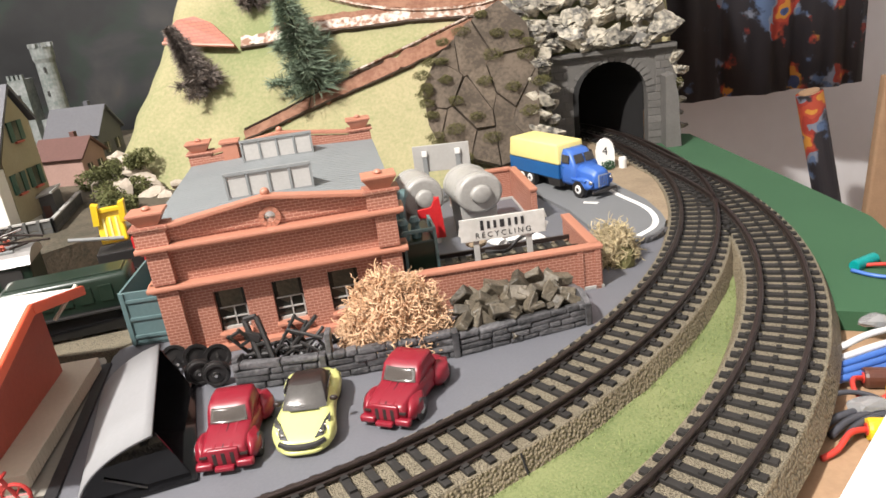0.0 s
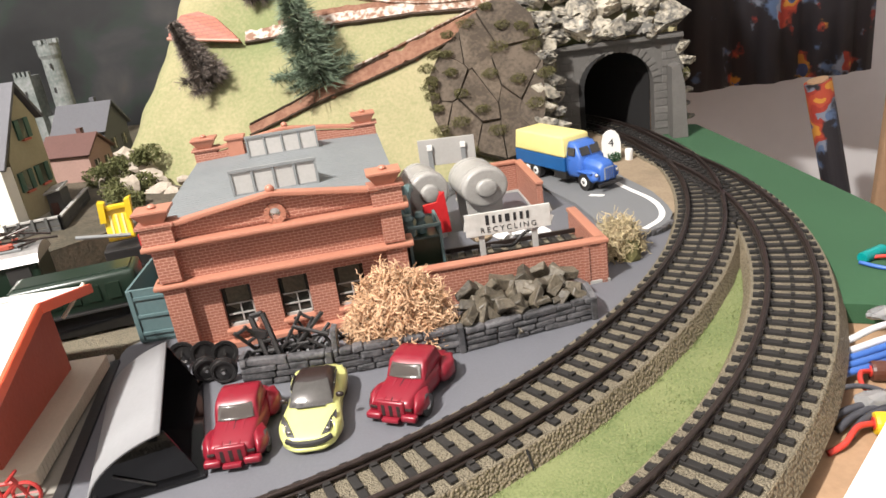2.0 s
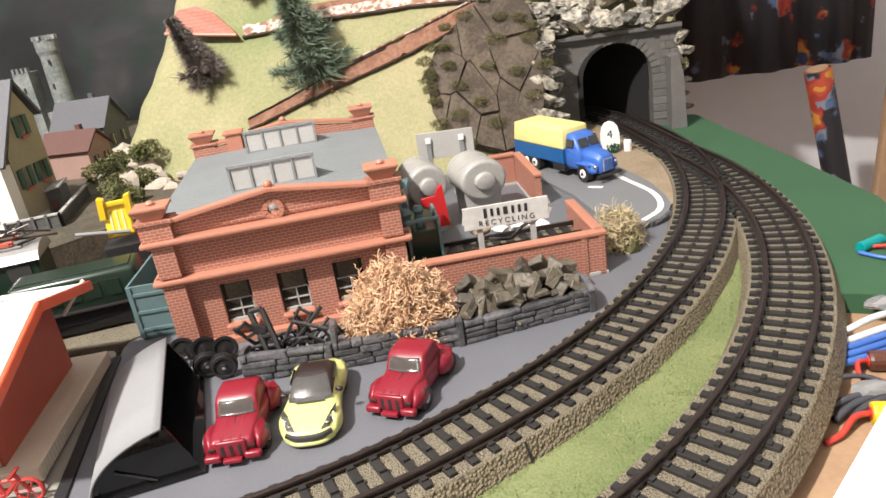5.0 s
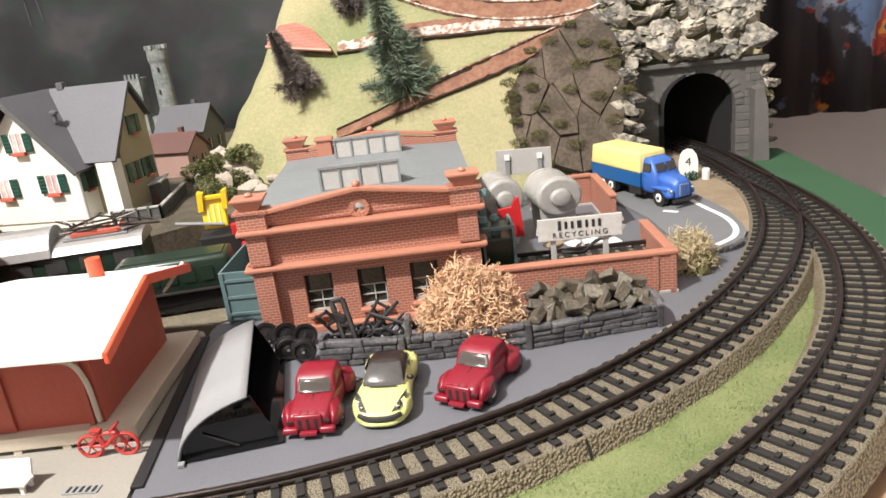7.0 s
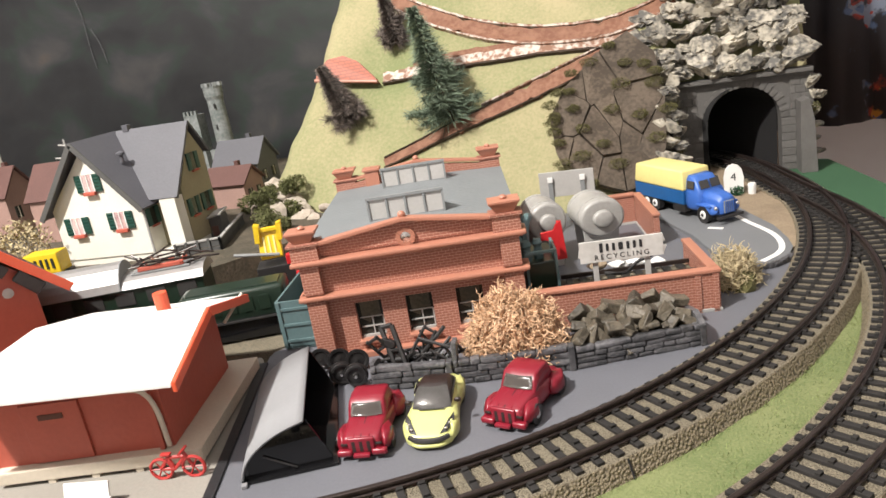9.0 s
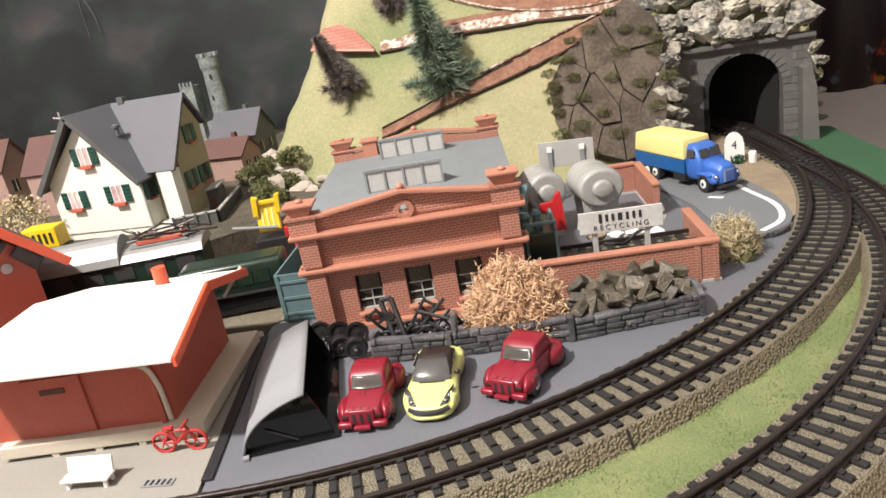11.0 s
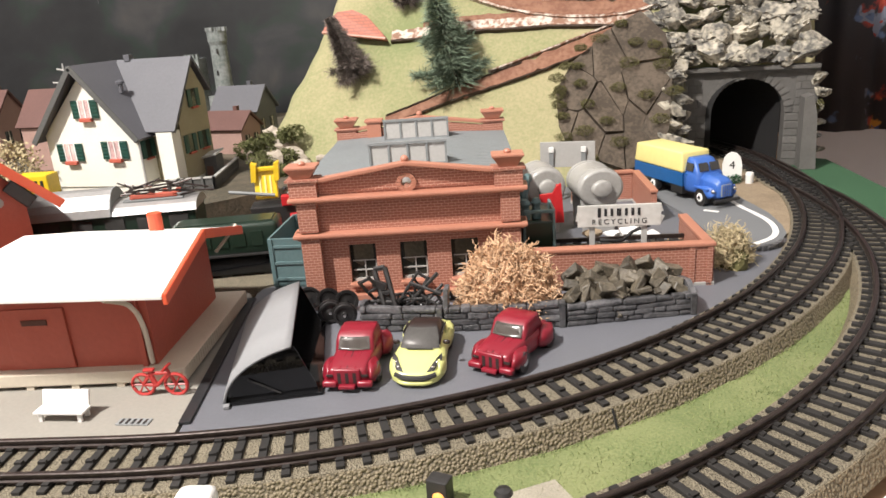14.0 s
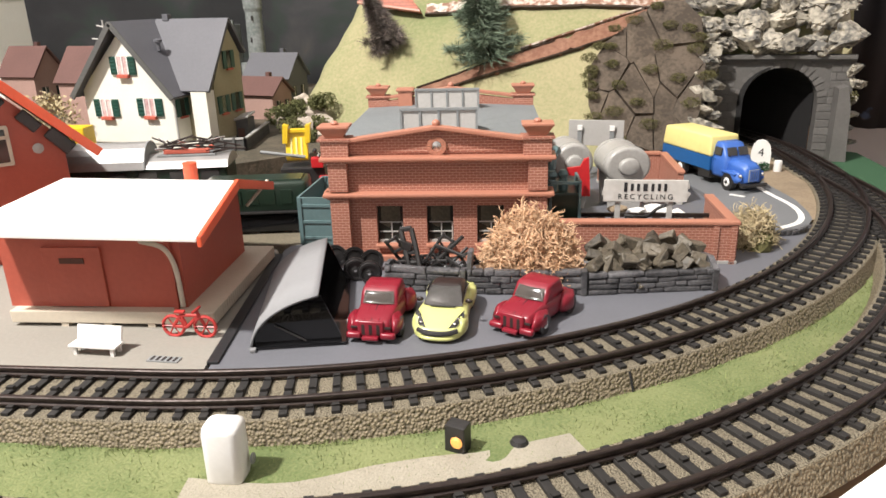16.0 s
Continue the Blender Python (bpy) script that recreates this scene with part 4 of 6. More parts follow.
for y in (41.7, 122.0):
    sk = part("skylight", upright([(SKL, 53), (SKR, 53), (SKR, SKT - 0.6), (SKL, SKT - 0.6)], y + 0.6, y + 1.2), M_PANE, hall, "upright skylight with four frosted panes")
    bay = (SKR - SKL) / 4
    for k in range(4):
        part("pane", box(SKL + bay * (k + 0.5), y + 0.2, 61.4, bay - 1.2, 0.5, 10.4, bevel=0.1), M_PANE, sk)
    bm = bmesh.new()
    for k in range(5):
        box(SKL + bay * k, y - 0.1, 60.8, 1.1, 1.3, 12.6, bm=bm)
    box(50, y - 0.1, SKT - 0.5, SKR - SKL + 1.4, 1.8, 1.3, bm=bm)
    box(50, y - 0.1, 55.8, SKR - SKL + 1, 1.2, 0.9, bm=bm)
    part("frame", bm, M_FRAME, sk, "grey metal frame")
    bm = bmesh.new()
    side = [(y + 1.2, 54), (y + 1.2, SKT - 0.3), (y + 19, 55.9), (y + 19, 53)]
    va, vb = [bm.verts.new((SKL + 0.2, q, z)) for q, z in side], [bm.verts.new((SKR - 0.2, q, z)) for q, z in side]
    bm.faces.new(va)
    bm.faces.new(vb[::-1])
    for k in range(4):
        bm.faces.new((va[k], va[(k + 1) % 4], vb[(k + 1) % 4], vb[k]))
    part("hood", bm, M_ROOF, sk, "grey sloping back of the skylight")

# ---- scrap yard behind its low brick wall ----
wall = thing("yard_wall", -89.5, 369.5, 0, 10, "low red brick yard wall with an orange coping", "wall")
for x, y, sx, sy, h in ((150, -4, 86, 3.6, 19), (191, 20, 3.6, 44, 19), (188, 122, 3.6, 54, 19), (166, 150, 40, 3.6, 19)):
    run = part("wall_run", box(x, y, h / 2, sx, sy, h), M_BRICK, wall)
    part("coping", box(x, y, h + 0.9, sx + 1.2, sy + 1.8, 1.8, bevel=0.5), M_TRIM, run, "orange coping")
    part("footing", box(x, y, 0.8, sx + 1.0, sy + 1.2, 1.6, bevel=0.2), M_LGREY, run, "grey footing strip")
for x in (183, 191):
    part("pier", box(x, -5.4, 9.4, 2.6, 2, 18.8), M_BRICK, wall)

sx, sy = 59.0, 405.0
sign = thing("company_sign", sx, sy, 0, 8, "white sign board with black lettering on grey posts", "sign")
for x in (-12.5, 12):
    part("post", box(x, 1.2, 15, 2.6, 1.6, 30, bevel=0.2), M_LGREY, sign, "grey post")
part("board", box(0, -0.2, 31.4, 39, 1.2, 10.6, bevel=0.15), M_PLATE, sign, "white board with chipped edges")
for x, z, w, h, a in ((-17, 26.6, 5, 1.6, 8), (3, 26.2, 7, 1.4, -5), (9, 26.4, 4, 2.0, 10), (18.6, 29, 3.4, 4.6, 24), (19.4, 34, 1.6, 3.0, -15), (-19.4, 31, 1.4, 4, 10)):
    part("torn_edge", box(x, -0.1, z, w, 0.7, h, ry=a, bevel=0.15), M_PLATE, sign, "torn white paper edge")
bm = bmesh.new()
for x, w, h in ((-9.4, 1.5, 4.6), (-6.4, 1.3, 3.6), (-3.5, 1.3, 3.6), (-0.2, 2.0, 3.6), (3.2, 1.3, 3.6), (6.2, 1.3, 3.6), (9.1, 1.3, 3.6)):
    box(x, -0.95, 33.2, w, 0.2, h, bm=bm)
part("lettering_bar", bm, M_LETTER, sign, "black bars in place of the name")
text = bpy.data.curves.new("lettering", "FONT")
text.body, text.size, text.align_x, text.extrude, text.space_character = "RECYCLING", 0.0036, "CENTER", 0.00006, 1.45
text.materials.append(M_LETTER)
letters = new("lettering", text)
letters.parent = sign
letters.matrix_basis = place(0, -0.95, 27.4, 90)
tagged(letters, "black capital letters")

def tank(x, y, rz, r, ln, zc, flat):
    """A barrel lying on saddles; flat squashes it into an oval."""
    t = thing("storage_tank", x, y, 0, rz, "grey translucent plastic storage tank lying on a cradle", "tank", "tanks in the yard")

    def lying(profile):
        bm = turned(profile, 36)
        for v in bm.verts:
            v.co = Vector((v.co.x, v.co.z, v.co.y * flat + zc))
        return bm

    e = [(r - 2.2 + 2.2 * math.sin(radians(a)), 2.2 - 2.2 * math.cos(radians(a))) for a in range(0, 91, 15)]
    part("shell", lying([(0.3, 0.25), (r * 0.5, 0.1), *e, (r, ln * 0.3), (r, ln * 0.7), *[(q, ln - h) for q, h in e[::-1]], (0.3, ln)]), M_TANK, t, smooth=True)
    part("end_boss", lying([(0.3, -2.6), (r * 0.36, -2.6), (r * 0.42, -2.2), (r * 0.45, -1.2), (r * 0.47, 0.4)]), M_TANK, t, "round raised boss", True)
    for yy in (ln * 0.2, ln * 0.8):
        low = zc - r * flat
        part("cradle", upright([(-r * 0.7, 0), (r * 0.7, 0), (r * 0.8, low + r * 0.3), (0, low + 0.4), (-r * 0.8, low + r * 0.3)], yy - 1, yy + 1), M_LGREY, t, "grey saddle")
        ring_band = bmesh.new()
        tube([((r + 0.1) * math.cos(radians(q)), yy, zc + (r + 0.1) * flat * math.sin(radians(q))) for q in range(0, 181, 12)], 0.45, 6, ring_band)
        part("band", ring_band, M_TANK, t)
    return t


tank(49.5, 474, 19, 13.2, 30, 27, 0.84)
tank(19, 470, 20, 11.5, 28, 28.5, 1.0)

crane = thing("scrap_press", 13, 408, 0, 12, "dark green and teal scrap press with a red chute", "machine")
part("body", box(6, 4, 15, 15, 30, 30, bevel=0.8), M_GREEN_LOCO, crane)
bm = box(13.6, -2, 18, 1.4, 20, 36, bevel=0.3)
box(6.4, -11.4, 35.2, 14.6, 1.6, 1.6, bevel=0.3, bm=bm)
box(-0.6, -11.4, 18, 1.4, 1.6, 35, bevel=0.3, bm=bm)
part("side_panel", bm, M_TEAL, crane, "teal end panel and frame")
part("pipe", tube(bend([(1, 6, 30), (1, 6, 40), (3, 12, 46), (5, 22, 44)], 6), 2.4), M_TEAL, crane, "teal bent pipe")
for x, y, r in ((0, -6, 3.2), (6, -4, 2.6), (-3, 4, 2.8)):
    part("pump", turned([(r * 0.9, 0), (r, 3), (r * 0.7, 6), (r, 8), (r * 0.6, 10)], 14, at=(x, y, 30)), M_TEAL, crane)
chute = part("red_chute", upright([(15.5, 22), (21.8, 22), (20.4, 42.4), (18.0, 41), (16.2, 37.6), (9.6, 37.0), (9.6, 33.4), (15.8, 32.6)], 12, 14), M_REDPLASTIC, crane, "bright red plastic chute")
part("chute_side", box(20.4, 19, 31, 1.2, 10, 17, ry=-4, bevel=0.3), M_REDPLASTIC, chute)

def rail_panel(x, y, rz, ln):
    t = thing("track_panel", x, y, 0, rz, "grey scrap track panel lying in the yard", "track panel", "scrap track panels")
    for s in (-1, 1):
        part("rail", box(0, s * 7, 12.4, ln, 1.4, 2.2, bevel=0.2), M_RAIL, t)
    for k in range(int(ln / 7)):
        part("sleeper", box(-ln / 2 + 4 + k * 7, 0, 10.2, 3.4, 22, 2.4, bevel=0.2), M_BLACK, t)
    part("bed", box(0, 0, 4.8, ln + 1, 21, 9.4, bevel=0.6), M_BED, t, "pale ballast bed under the sleepers")
    return t


rail_panel(61, 421.5, 9.5, 66)
for k, (x, y, z, r) in enumerate(((76, 443, 12, 4.5), (88, 442, 8, 4), (66, 446, 13, 5), (94, 450, 5, 4), (56, 442, 13, 4), (46, 438, 14, 4))):
    tagged(part("rubble", lump(r, (1.4, 1, 0.7), 0.4, 300 + k, 2, 1.5, True, at=(0, 0, 0)), M_WHITE if k % 2 == 0 else M_SAND, None), "pale lump of plaster rubble in the yard", "rubble", "yard rubble").location = Vector((x, y, z * 0.8)) * MM
bent = thing("bent_rail", 60, 417, 13.4, 0, "dark bent rail on the scrap track", "rail", "bent rails")
part("bar", tube(bend([(-10, 2, 1), (0, -2, 2), (6, 1, 6), (14, 2, 9)], 6), 0.9), M_BLACK, bent)

board = thing("blank_billboard", 25.7, 545, 0, 0, "blank grey billboard on two posts", "billboard")
part("panel", box(0, 0, 33, 36, 1.4, 17, bevel=0.3), M_LGREY, board, "light grey panel")
for x in (-10.5, 10.5):
    part("post", box(x, -1.4, 18.5, 3, 1.6, 37, bevel=0.2), M_FRAME, board)
    part("bracket", box(x, -2.3, 36.6, 3.4, 1, 3.6, bevel=0.2), M_WHITE, board, "small white bracket")

# ---- stone bays in front of the hall ----
def stone_wall(x0, y0, x1, y1, h, seed):
    g = random.Random(seed)
    ln = math.hypot(x1 - x0, y1 - y0)
    t = thing("dry_stone_wall", x0, y0, 0, math.degrees(math.atan2(y1 - y0, x1 - x0)), "low dark grey dry stone wall panel", "wall", "stone bay walls")
    part("core", box(ln / 2, 2.2, h / 2 - 0.3, ln, 2.4, h - 0.6), M_BLACK, t)
    rows = 4
    for r in range(rows):
        x = -g.uniform(0, 3) if r else 0.0
        while x < ln - 0.5:
            w = g.choice((g.uniform(4, 8), g.uniform(8, 17)))
            a, b = max(x, 0), min(x + w, ln)
            hh = h / rows
            if b - a > 1.2:
                bm = box(0, 0, 0, b - a - 0.2, 4.4 + g.uniform(-0.5, 0.7), hh + g.uniform(-0.45, 0.25), bevel=0.8)
                for v in bm.verts:
                    v.co.z += 0.45 * noise.noise(Vector((v.co.x * 0.25 + seed * 9 + x, r * 3.0, 0)))
                    v.co.y += 0.4 * noise.noise(v.co * 0.4 + Vector((x, r * 5.0, seed)))
                bmesh.ops.rotate(bm, verts=bm.verts, matrix=Euler((radians(g.uniform(-10, 6)), radians(g.uniform(-2.5, 2.5)), 0)).to_matrix())
                bmesh.ops.translate(bm, verts=bm.verts, vec=((a + b) / 2, 2.0, hh * (r + 0.5)))
                part("stone", bm, M_STONE, t)
            x += w
    part("end_post", box(ln - 1.2, 1.4, h / 2, 2.6, 4.6, h + 0.4, bevel=0.4), M_STONE, t)
    return t


stone_wall(-49, 333, -13, 335.5, 11.0, 1)
stone_wall(-12.5, 335.5, 37.5, 345, 11.0, 2)
stone_wall(38, 345, 91, 362.5, 9.6, 3)
for x, y, h, rz, ry in ((-12.2, 340, 19, 5, 4), (-48, 338, 12, 0, -3)):
    p = tagged(part("bay_post", box(0, 0, h / 2, 2.2, 6, h, ry=ry, bevel=0.4), M_STONE, None), "grey leaning end post of the stone bay", "post", "bay posts")
    p.matrix_basis = place(x, y, 0, 0, 0, rz)
divider = tagged(part("bay_divider", upright([(0, 0), (28, 0), (28, 9), (8, 13), (0, 10)], -1.2, 1.2), M_STONE, None), "grey sloping end panel of the stone bay", "divider")
divider.matrix_basis = place(90, 362, 0, 0, 0, 105)


def twig_bush(name, x, y, r, h, mat, label, n, seed, thick=0.3):
    """Curled dry twigs growing outwards from a heap."""
    g = random.Random(seed)
    vs, fs = [], []
    for _ in range(n):
        a, e = g.uniform(0, 2 * math.pi), math.asin(g.uniform(0.0, 1.0))
        k = g.uniform(0.45, 0.98) * (0.92 + 0.25 * noise.noise(Vector((math.cos(a) * 2, math.sin(a) * 2, e * 2 + seed))))
        p = Vector((r[0] * k * math.cos(a) * math.cos(e), r[1] * k * math.sin(a) * math.cos(e), 1.0 + h * k * math.sin(e)))
        d = (p - Vector((0, 0, h * 0.2))).normalized() * 0.6 + Vector((g.gauss(0, 1), g.gauss(0, 1), g.gauss(0, 1)))
        d.normalize()
        for branch in range(2):
            q, w, c = p.copy(), thick * g.uniform(0.7, 1.2), d.copy()
            c = (c + Vector((g.gauss(0, 0.5), g.gauss(0, 0.5), g.gauss(0, 0.5)))).normalized() if branch else c
            prev = None
            for s in range(6):
                u = c.orthogonal().normalized()
                v = c.cross(u)
                k0 = len(vs)
                vs += [q + u * w, q - u * w * 0.5 + v * w * 0.87, q - u * w * 0.5 - v * w * 0.87]
                if prev is not None:
                    fs += [(prev + j, prev + (j + 1) % 3, k0 + (j + 1) % 3, k0 + j) for j in range(3)]
                prev = k0
                q = q + c * g.uniform(0.9, 1.8)
                q.z = max(q.z, 0.4)
                w *= 0.9
                c = (c + Vector((g.gauss(0, 0.6), g.gauss(0, 0.6), g.gauss(0, 0.6)))).normalized()
    t = thing(name, x, y, 0, 0, label, "bush")
    me = bpy.data.meshes.new("dry_twig")
    me.from_pydata([v * MM for v in vs], [], fs)
    me.materials.append(mat)
    tagged(new("dry_twig", me), kind="stuff").parent = t
    return t


bush = twig_bush("dry_bush", 12, 356, (26, 16), 34, M_STRAW, "straw coloured heap of curled dry moss", 3800, 4, 0.35)
bush2 = twig_bush("dry_bush", 111.5, 428, (12, 12), 18, M_DRY, "pale dry moss bush at the yard corner", 1100, 5)
part("inner_core", lump(1, (19, 11, 24), 0.2, 9, 2, at=(0, 0, 2)), M_STRAW, bush, "brown inner heap")
part("inner_core", lump(1, (12, 12.5, 10), 0.3, 11, 3, at=(0, 0, 1)), M_MOSS, bush2, "dark green inner heap")

heap = random.Random(3)
for k in range(66):
    col, lay = k % 11, k // 11
    u = (col + heap.uniform(0.1, 0.9)) / 11
    row, lvl = ((0, 0), (1, 0), (2, 0), (0, 1), (1, 1), (2, 1))[min(lay, 5)]
    x, y = 38 + u * 46, 352 + u * 15 + row * 8 + heap.uniform(-2, 2)
    r = heap.uniform(3.2, 4.8)
    bm = box(0, 0, 0, 2.5 * r, 1.8 * r, heap.uniform(0.7, 1.3) * r)
    for v in bm.verts:
        v.co *= heap.uniform(0.7, 1.12)
    bmesh.ops.bevel(bm, geom=bm.edges, offset=0.35, segments=1, affect="EDGES")
    st = tagged(part("quarry_stone", bm, M_ROCK, None), "dark brown broken quarry stone in the bay", "stone", "stones in the bay")
    st.matrix_basis = place(x, y, r * 0.7 + lvl * 6.5 + row * 1.5 + (2.5 if lvl and u < 0.75 else 0), heap.uniform(-55, 55), heap.uniform(-55, 55), heap.uniform(0, 360))


def wheelset(x, y, z, rz, rx=0):
    t = thing("wheelset", x, y, z, rz, "black spoked wagon wheelset lying in the yard", "wheelset", "scrap wheelsets")
    for s in (-1, 1):
        bm = turned([(0.7, -1.4), (1.2, -1.4), (1.5, -0.6), (3.7, -0.3), (3.8, -1.0), (4.7, -1.0), (4.8, 0.6), (5.5, 0.8), (5.5, 1.3), (4.2, 1.3), (3.7, 0.6), (0.8, 0.8)], 28)
        for v in bm.verts:
            v.co = Vector((v.co.x, s * (8.5 - v.co.z), v.co.y))
        part("wheel", bm, M_WHEEL, t, "shiny black disc wheel")
    part("axle", rod((0, -10.2, 0), (0, 10.2, 0), 0.7), M_CHROME, t, "bright axle")
    return t


for x, y, z, rz in ((-60.2, 346, 5.5, 17), (-69, 348, 5.5, 24), (-80.5, 348.5, 5.5, 10)):
    wheelset(x, y, z, rz)
scrap = thing("scrap_pile", -31, 346, 0, 0, "pile of black bent wagon frames and rods", "scrap")
for a, b, r in (((-8, -6, 6), (-14, 0, 24), 1.2), ((-3, -6, 6), (-9, 0, 25), 1.2), ((-14, 0, 24), (-9, 0, 25), 1.2), ((-12, -3, 14), (-6, -3, 15), 1.0), ((-10, -4, 10), (-4.5, -4, 10.5), 1.0), ((-20, -2, 9), (8, -3, 12), 0.7), ((-2, -2, 6), (14, 2, 22), 0.9), ((2, 0, 18), (16, -2, 14), 0.8), ((4, -4, 5), (16, 2, 17), 0.8), ((-22, 2, 5), (-6, -2, 8), 0.8), ((8, -4, 4), (18, -2, 9), 0.8), ((-18, -2, 6), (-8, 4, 16), 0.7), ((0, -5, 3), (6, 3, 14), 0.9), ((10, 3, 6), (2, 4, 20), 0.6)):
    part("bar", rod(a, b, r, seg=6), M_BLACK, scrap)
for x, y, z, rx, ry in ((-13, -2, 13, 20, -28), (2, 1, 13, -15, 34), (12, 0, 10, 10, 62), (-2, 3, 9, 5, 80)):
    bm = bmesh.new()
    turn = Euler((radians(rx), radians(ry), 0)).to_matrix()
    for a, b in [((s * 2.6, 0, -10), (s * 2.6, 0, 10)) for s in (-1, 1)] + [((-2.6, 0, q), (2.6, 0, q)) for q in (-9, -3, 3, 9)]:
        rod(turn @ Vector(a) + Vector((x, y, z)), turn @ Vector(b) + Vector((x, y, z)), 0.75, seg=6, bm=bm)
    part("ladder_frame", bm, M_BLACK, scrap, "black wagon frame with cross bars")
junk = random.Random(8)
for _ in range(44):
    p = Vector((junk.uniform(-16, 17), junk.uniform(-6, 6), junk.uniform(2, 9)))
    q = p + Vector((junk.uniform(-9, 9), junk.uniform(-3, 3), junk.uniform(0, 8)))
    part("rod", rod(p, q, junk.uniform(0.35, 0.7), seg=6), M_BLACK if junk.random() < 0.6 else M_FRAME, scrap)
for x, z in ((-11, 18), (-6, 10), (10, 8), (13, 5), (3, 5), (-15, 6)):
    part("bracket", box(x, -3, z, 6, 2, 3.2, ry=20, bevel=0.2), M_BLACK, scrap)


# ---- cars ----
def shell(stations, seg=5):
    """A lofted body: stations of (y, half width, bottom, shoulder, top, top width)."""
    bm = bmesh.new()
    rings = []
    for y, w, zb, zs, zt, wt in stations:
        half = [(0, zb), (w * 0.9, zb), (w, zb + (zs - zb) * 0.3), (w, zs - (zs - zb) * 0.15), (w * 0.96, zs), (wt, zt - (zt - zs) * 0.25), (wt * 0.85, zt), (0, zt)]
        full = half + [(-x, z) for x, z in half[-2:0:-1]]
        rings.append([bm.verts.new((x, y, z)) for x, z in full])
    n = len(rings[0])
    for a, b in zip(rings, rings[1:]):
        for j in range(n):
            bm.faces.new((a[j], a[(j + 1) % n], b[(j + 1) % n], b[j]))
    bm.faces.new(rings[0])
    bm.faces.new(rings[-1][::-1])
    bmesh.ops.subdivide_edges(bm, edges=bm.edges, cuts=1, use_grid_fill=True, smooth=0.6)
    return bm


def wheels(t, xw, y0, y1, r, mat_hub):
    for y in (y0, y1):
        for s in (-1, 1):
            w = part("wheel", rod((s * (xw - 2.8), y, r), (s * xw, y, r), r, seg=20), M_BLACK, t)
            part("hub", rod((s * (xw - 0.5), y, r), (s * (xw + 0.25), y, r), r * 0.5, r * 0.4, seg=10), mat_hub, w, "bright hub")


def screen(half0, half1, y0, z0, y1, z1, bulge):
    """A bowed pane rising from its foot to its top."""
    bm = bmesh.new()
    rows = []
    for j in range(6):
        v = j / 5
        half, y, z = half0 + (half1 - half0) * v, y0 + (y1 - y0) * v, z0 + (z1 - z0) * v + bulge * math.sin(math.pi * v) * 0.6
        rows.append([bm.verts.new((half * (k / 5 - 1), y - bulge * (1 - (k / 5 - 1) ** 2), z)) for k in range(11)])
    for a, b in zip(rows, rows[1:]):
        for k in range(10):
            bm.faces.new((a[k], a[k + 1], b[k + 1], b[k]))
    bmesh.ops.solidify(bm, geom=bm.faces[:], thickness=0.4)
    return bm


def red_car(x, y, rz):
    t = thing("toy_car", x, y, 0, rz, "glossy dark red toy saloon car with fat wings", "car", "parked toy cars")
    part("body", shell([(-18.8, 7.4, 2.8, 7.6, 9.0, 6.6), (-15, 7.8, 2.6, 8.6, 10.0, 6.8), (-5, 8.2, 2.4, 9.2, 11.0, 7.2), (2, 8.6, 2.4, 8.8, 10.2, 7), (12, 8.6, 2.6, 8.6, 9.6, 7), (17, 7.8, 3, 7.6, 8.8, 6), (20, 6.6, 3.6, 6.4, 7.6, 5)]), M_RED, t, smooth=True)
    part("cabin", shell([(-6.0, 7.4, 9, 10, 10.6, 6.8), (-2.4, 7.6, 9, 14.8, 16.6, 6.9), (3, 7.6, 9, 15.2, 17.2, 7.0), (8.5, 7.5, 9, 14.8, 16.8, 6.9), (12, 7.0, 9, 10, 10.8, 6)]), M_RED, t, "rounded red roof", True)
    part("windscreen", screen(6.3, 5.7, -6.0, 11.2, -3.0, 15.6, 0.7), M_SCREEN, t, "grey clear windscreen", True)
    for s in (-1, 1):
        part("side_window", box(s * 6.9, 2.6, 12.6, 0.5, 7, 2.8, ry=s * 14, bevel=0.2), M_SCREEN_DARK, t)
        part("wing", lump(1, (2.9, 7.4, 4.2), 0.0, 1, 3, at=(s * 8.2, -11.5, 5.6)), M_RED, t, "bulging front wing", True)
        part("wing", lump(1, (3.3, 7.6, 4.8), 0.0, 1, 3, at=(s * 8.4, 11.5, 5.6)), M_RED, t, "bulging rear wing", True)
        part("bumper", box(s * 6.6, -19.2, 3.4, 5.8, 3.0, 2.6, bevel=0.9), M_RED, t, "red bumper half", True)
        part("headlight", box(s * 6.6, -18.9, 6.6, 2.6, 1.0, 1.0, bevel=0.3), M_SOFTTOP, t, "slim dark headlight slot")
        part("bonnet_rib", box(s * 2.9, -12.0, 10.0, 1.0, 12.5, 0.6, rx=8, bevel=0.2), M_RED, t)
    for gx in (-2.9, 0, 2.9):
        part("grille", box(gx, -19.3, 5.8, 1.4, 0.8, 4.6, bevel=0.2), M_SOFTTOP, t, "dark grille opening")
    part("grille_surround", box(0, -18.8, 6.2, 10.4, 1.6, 6.6, bevel=0.7), M_RED, t, smooth=True)
    part("lower_lip", box(0, -20.6, 2.7, 6.4, 2.2, 1.5, bevel=0.5), M_RED, t)
    part("bonnet_seam", box(0, -12, 10.0, 0.4, 12.5, 0.5, rx=8, bevel=0.1), M_SOFTTOP, t, "dark bonnet seam")
    wheels(t, 10.6, -11.5, 12, 4.2, M_CHROME)
    t.scale = (0.98, 0.98, 0.93)
    return t


red_car(-38.5, 302, 6)
red_car(19.5, 318.5, -19)

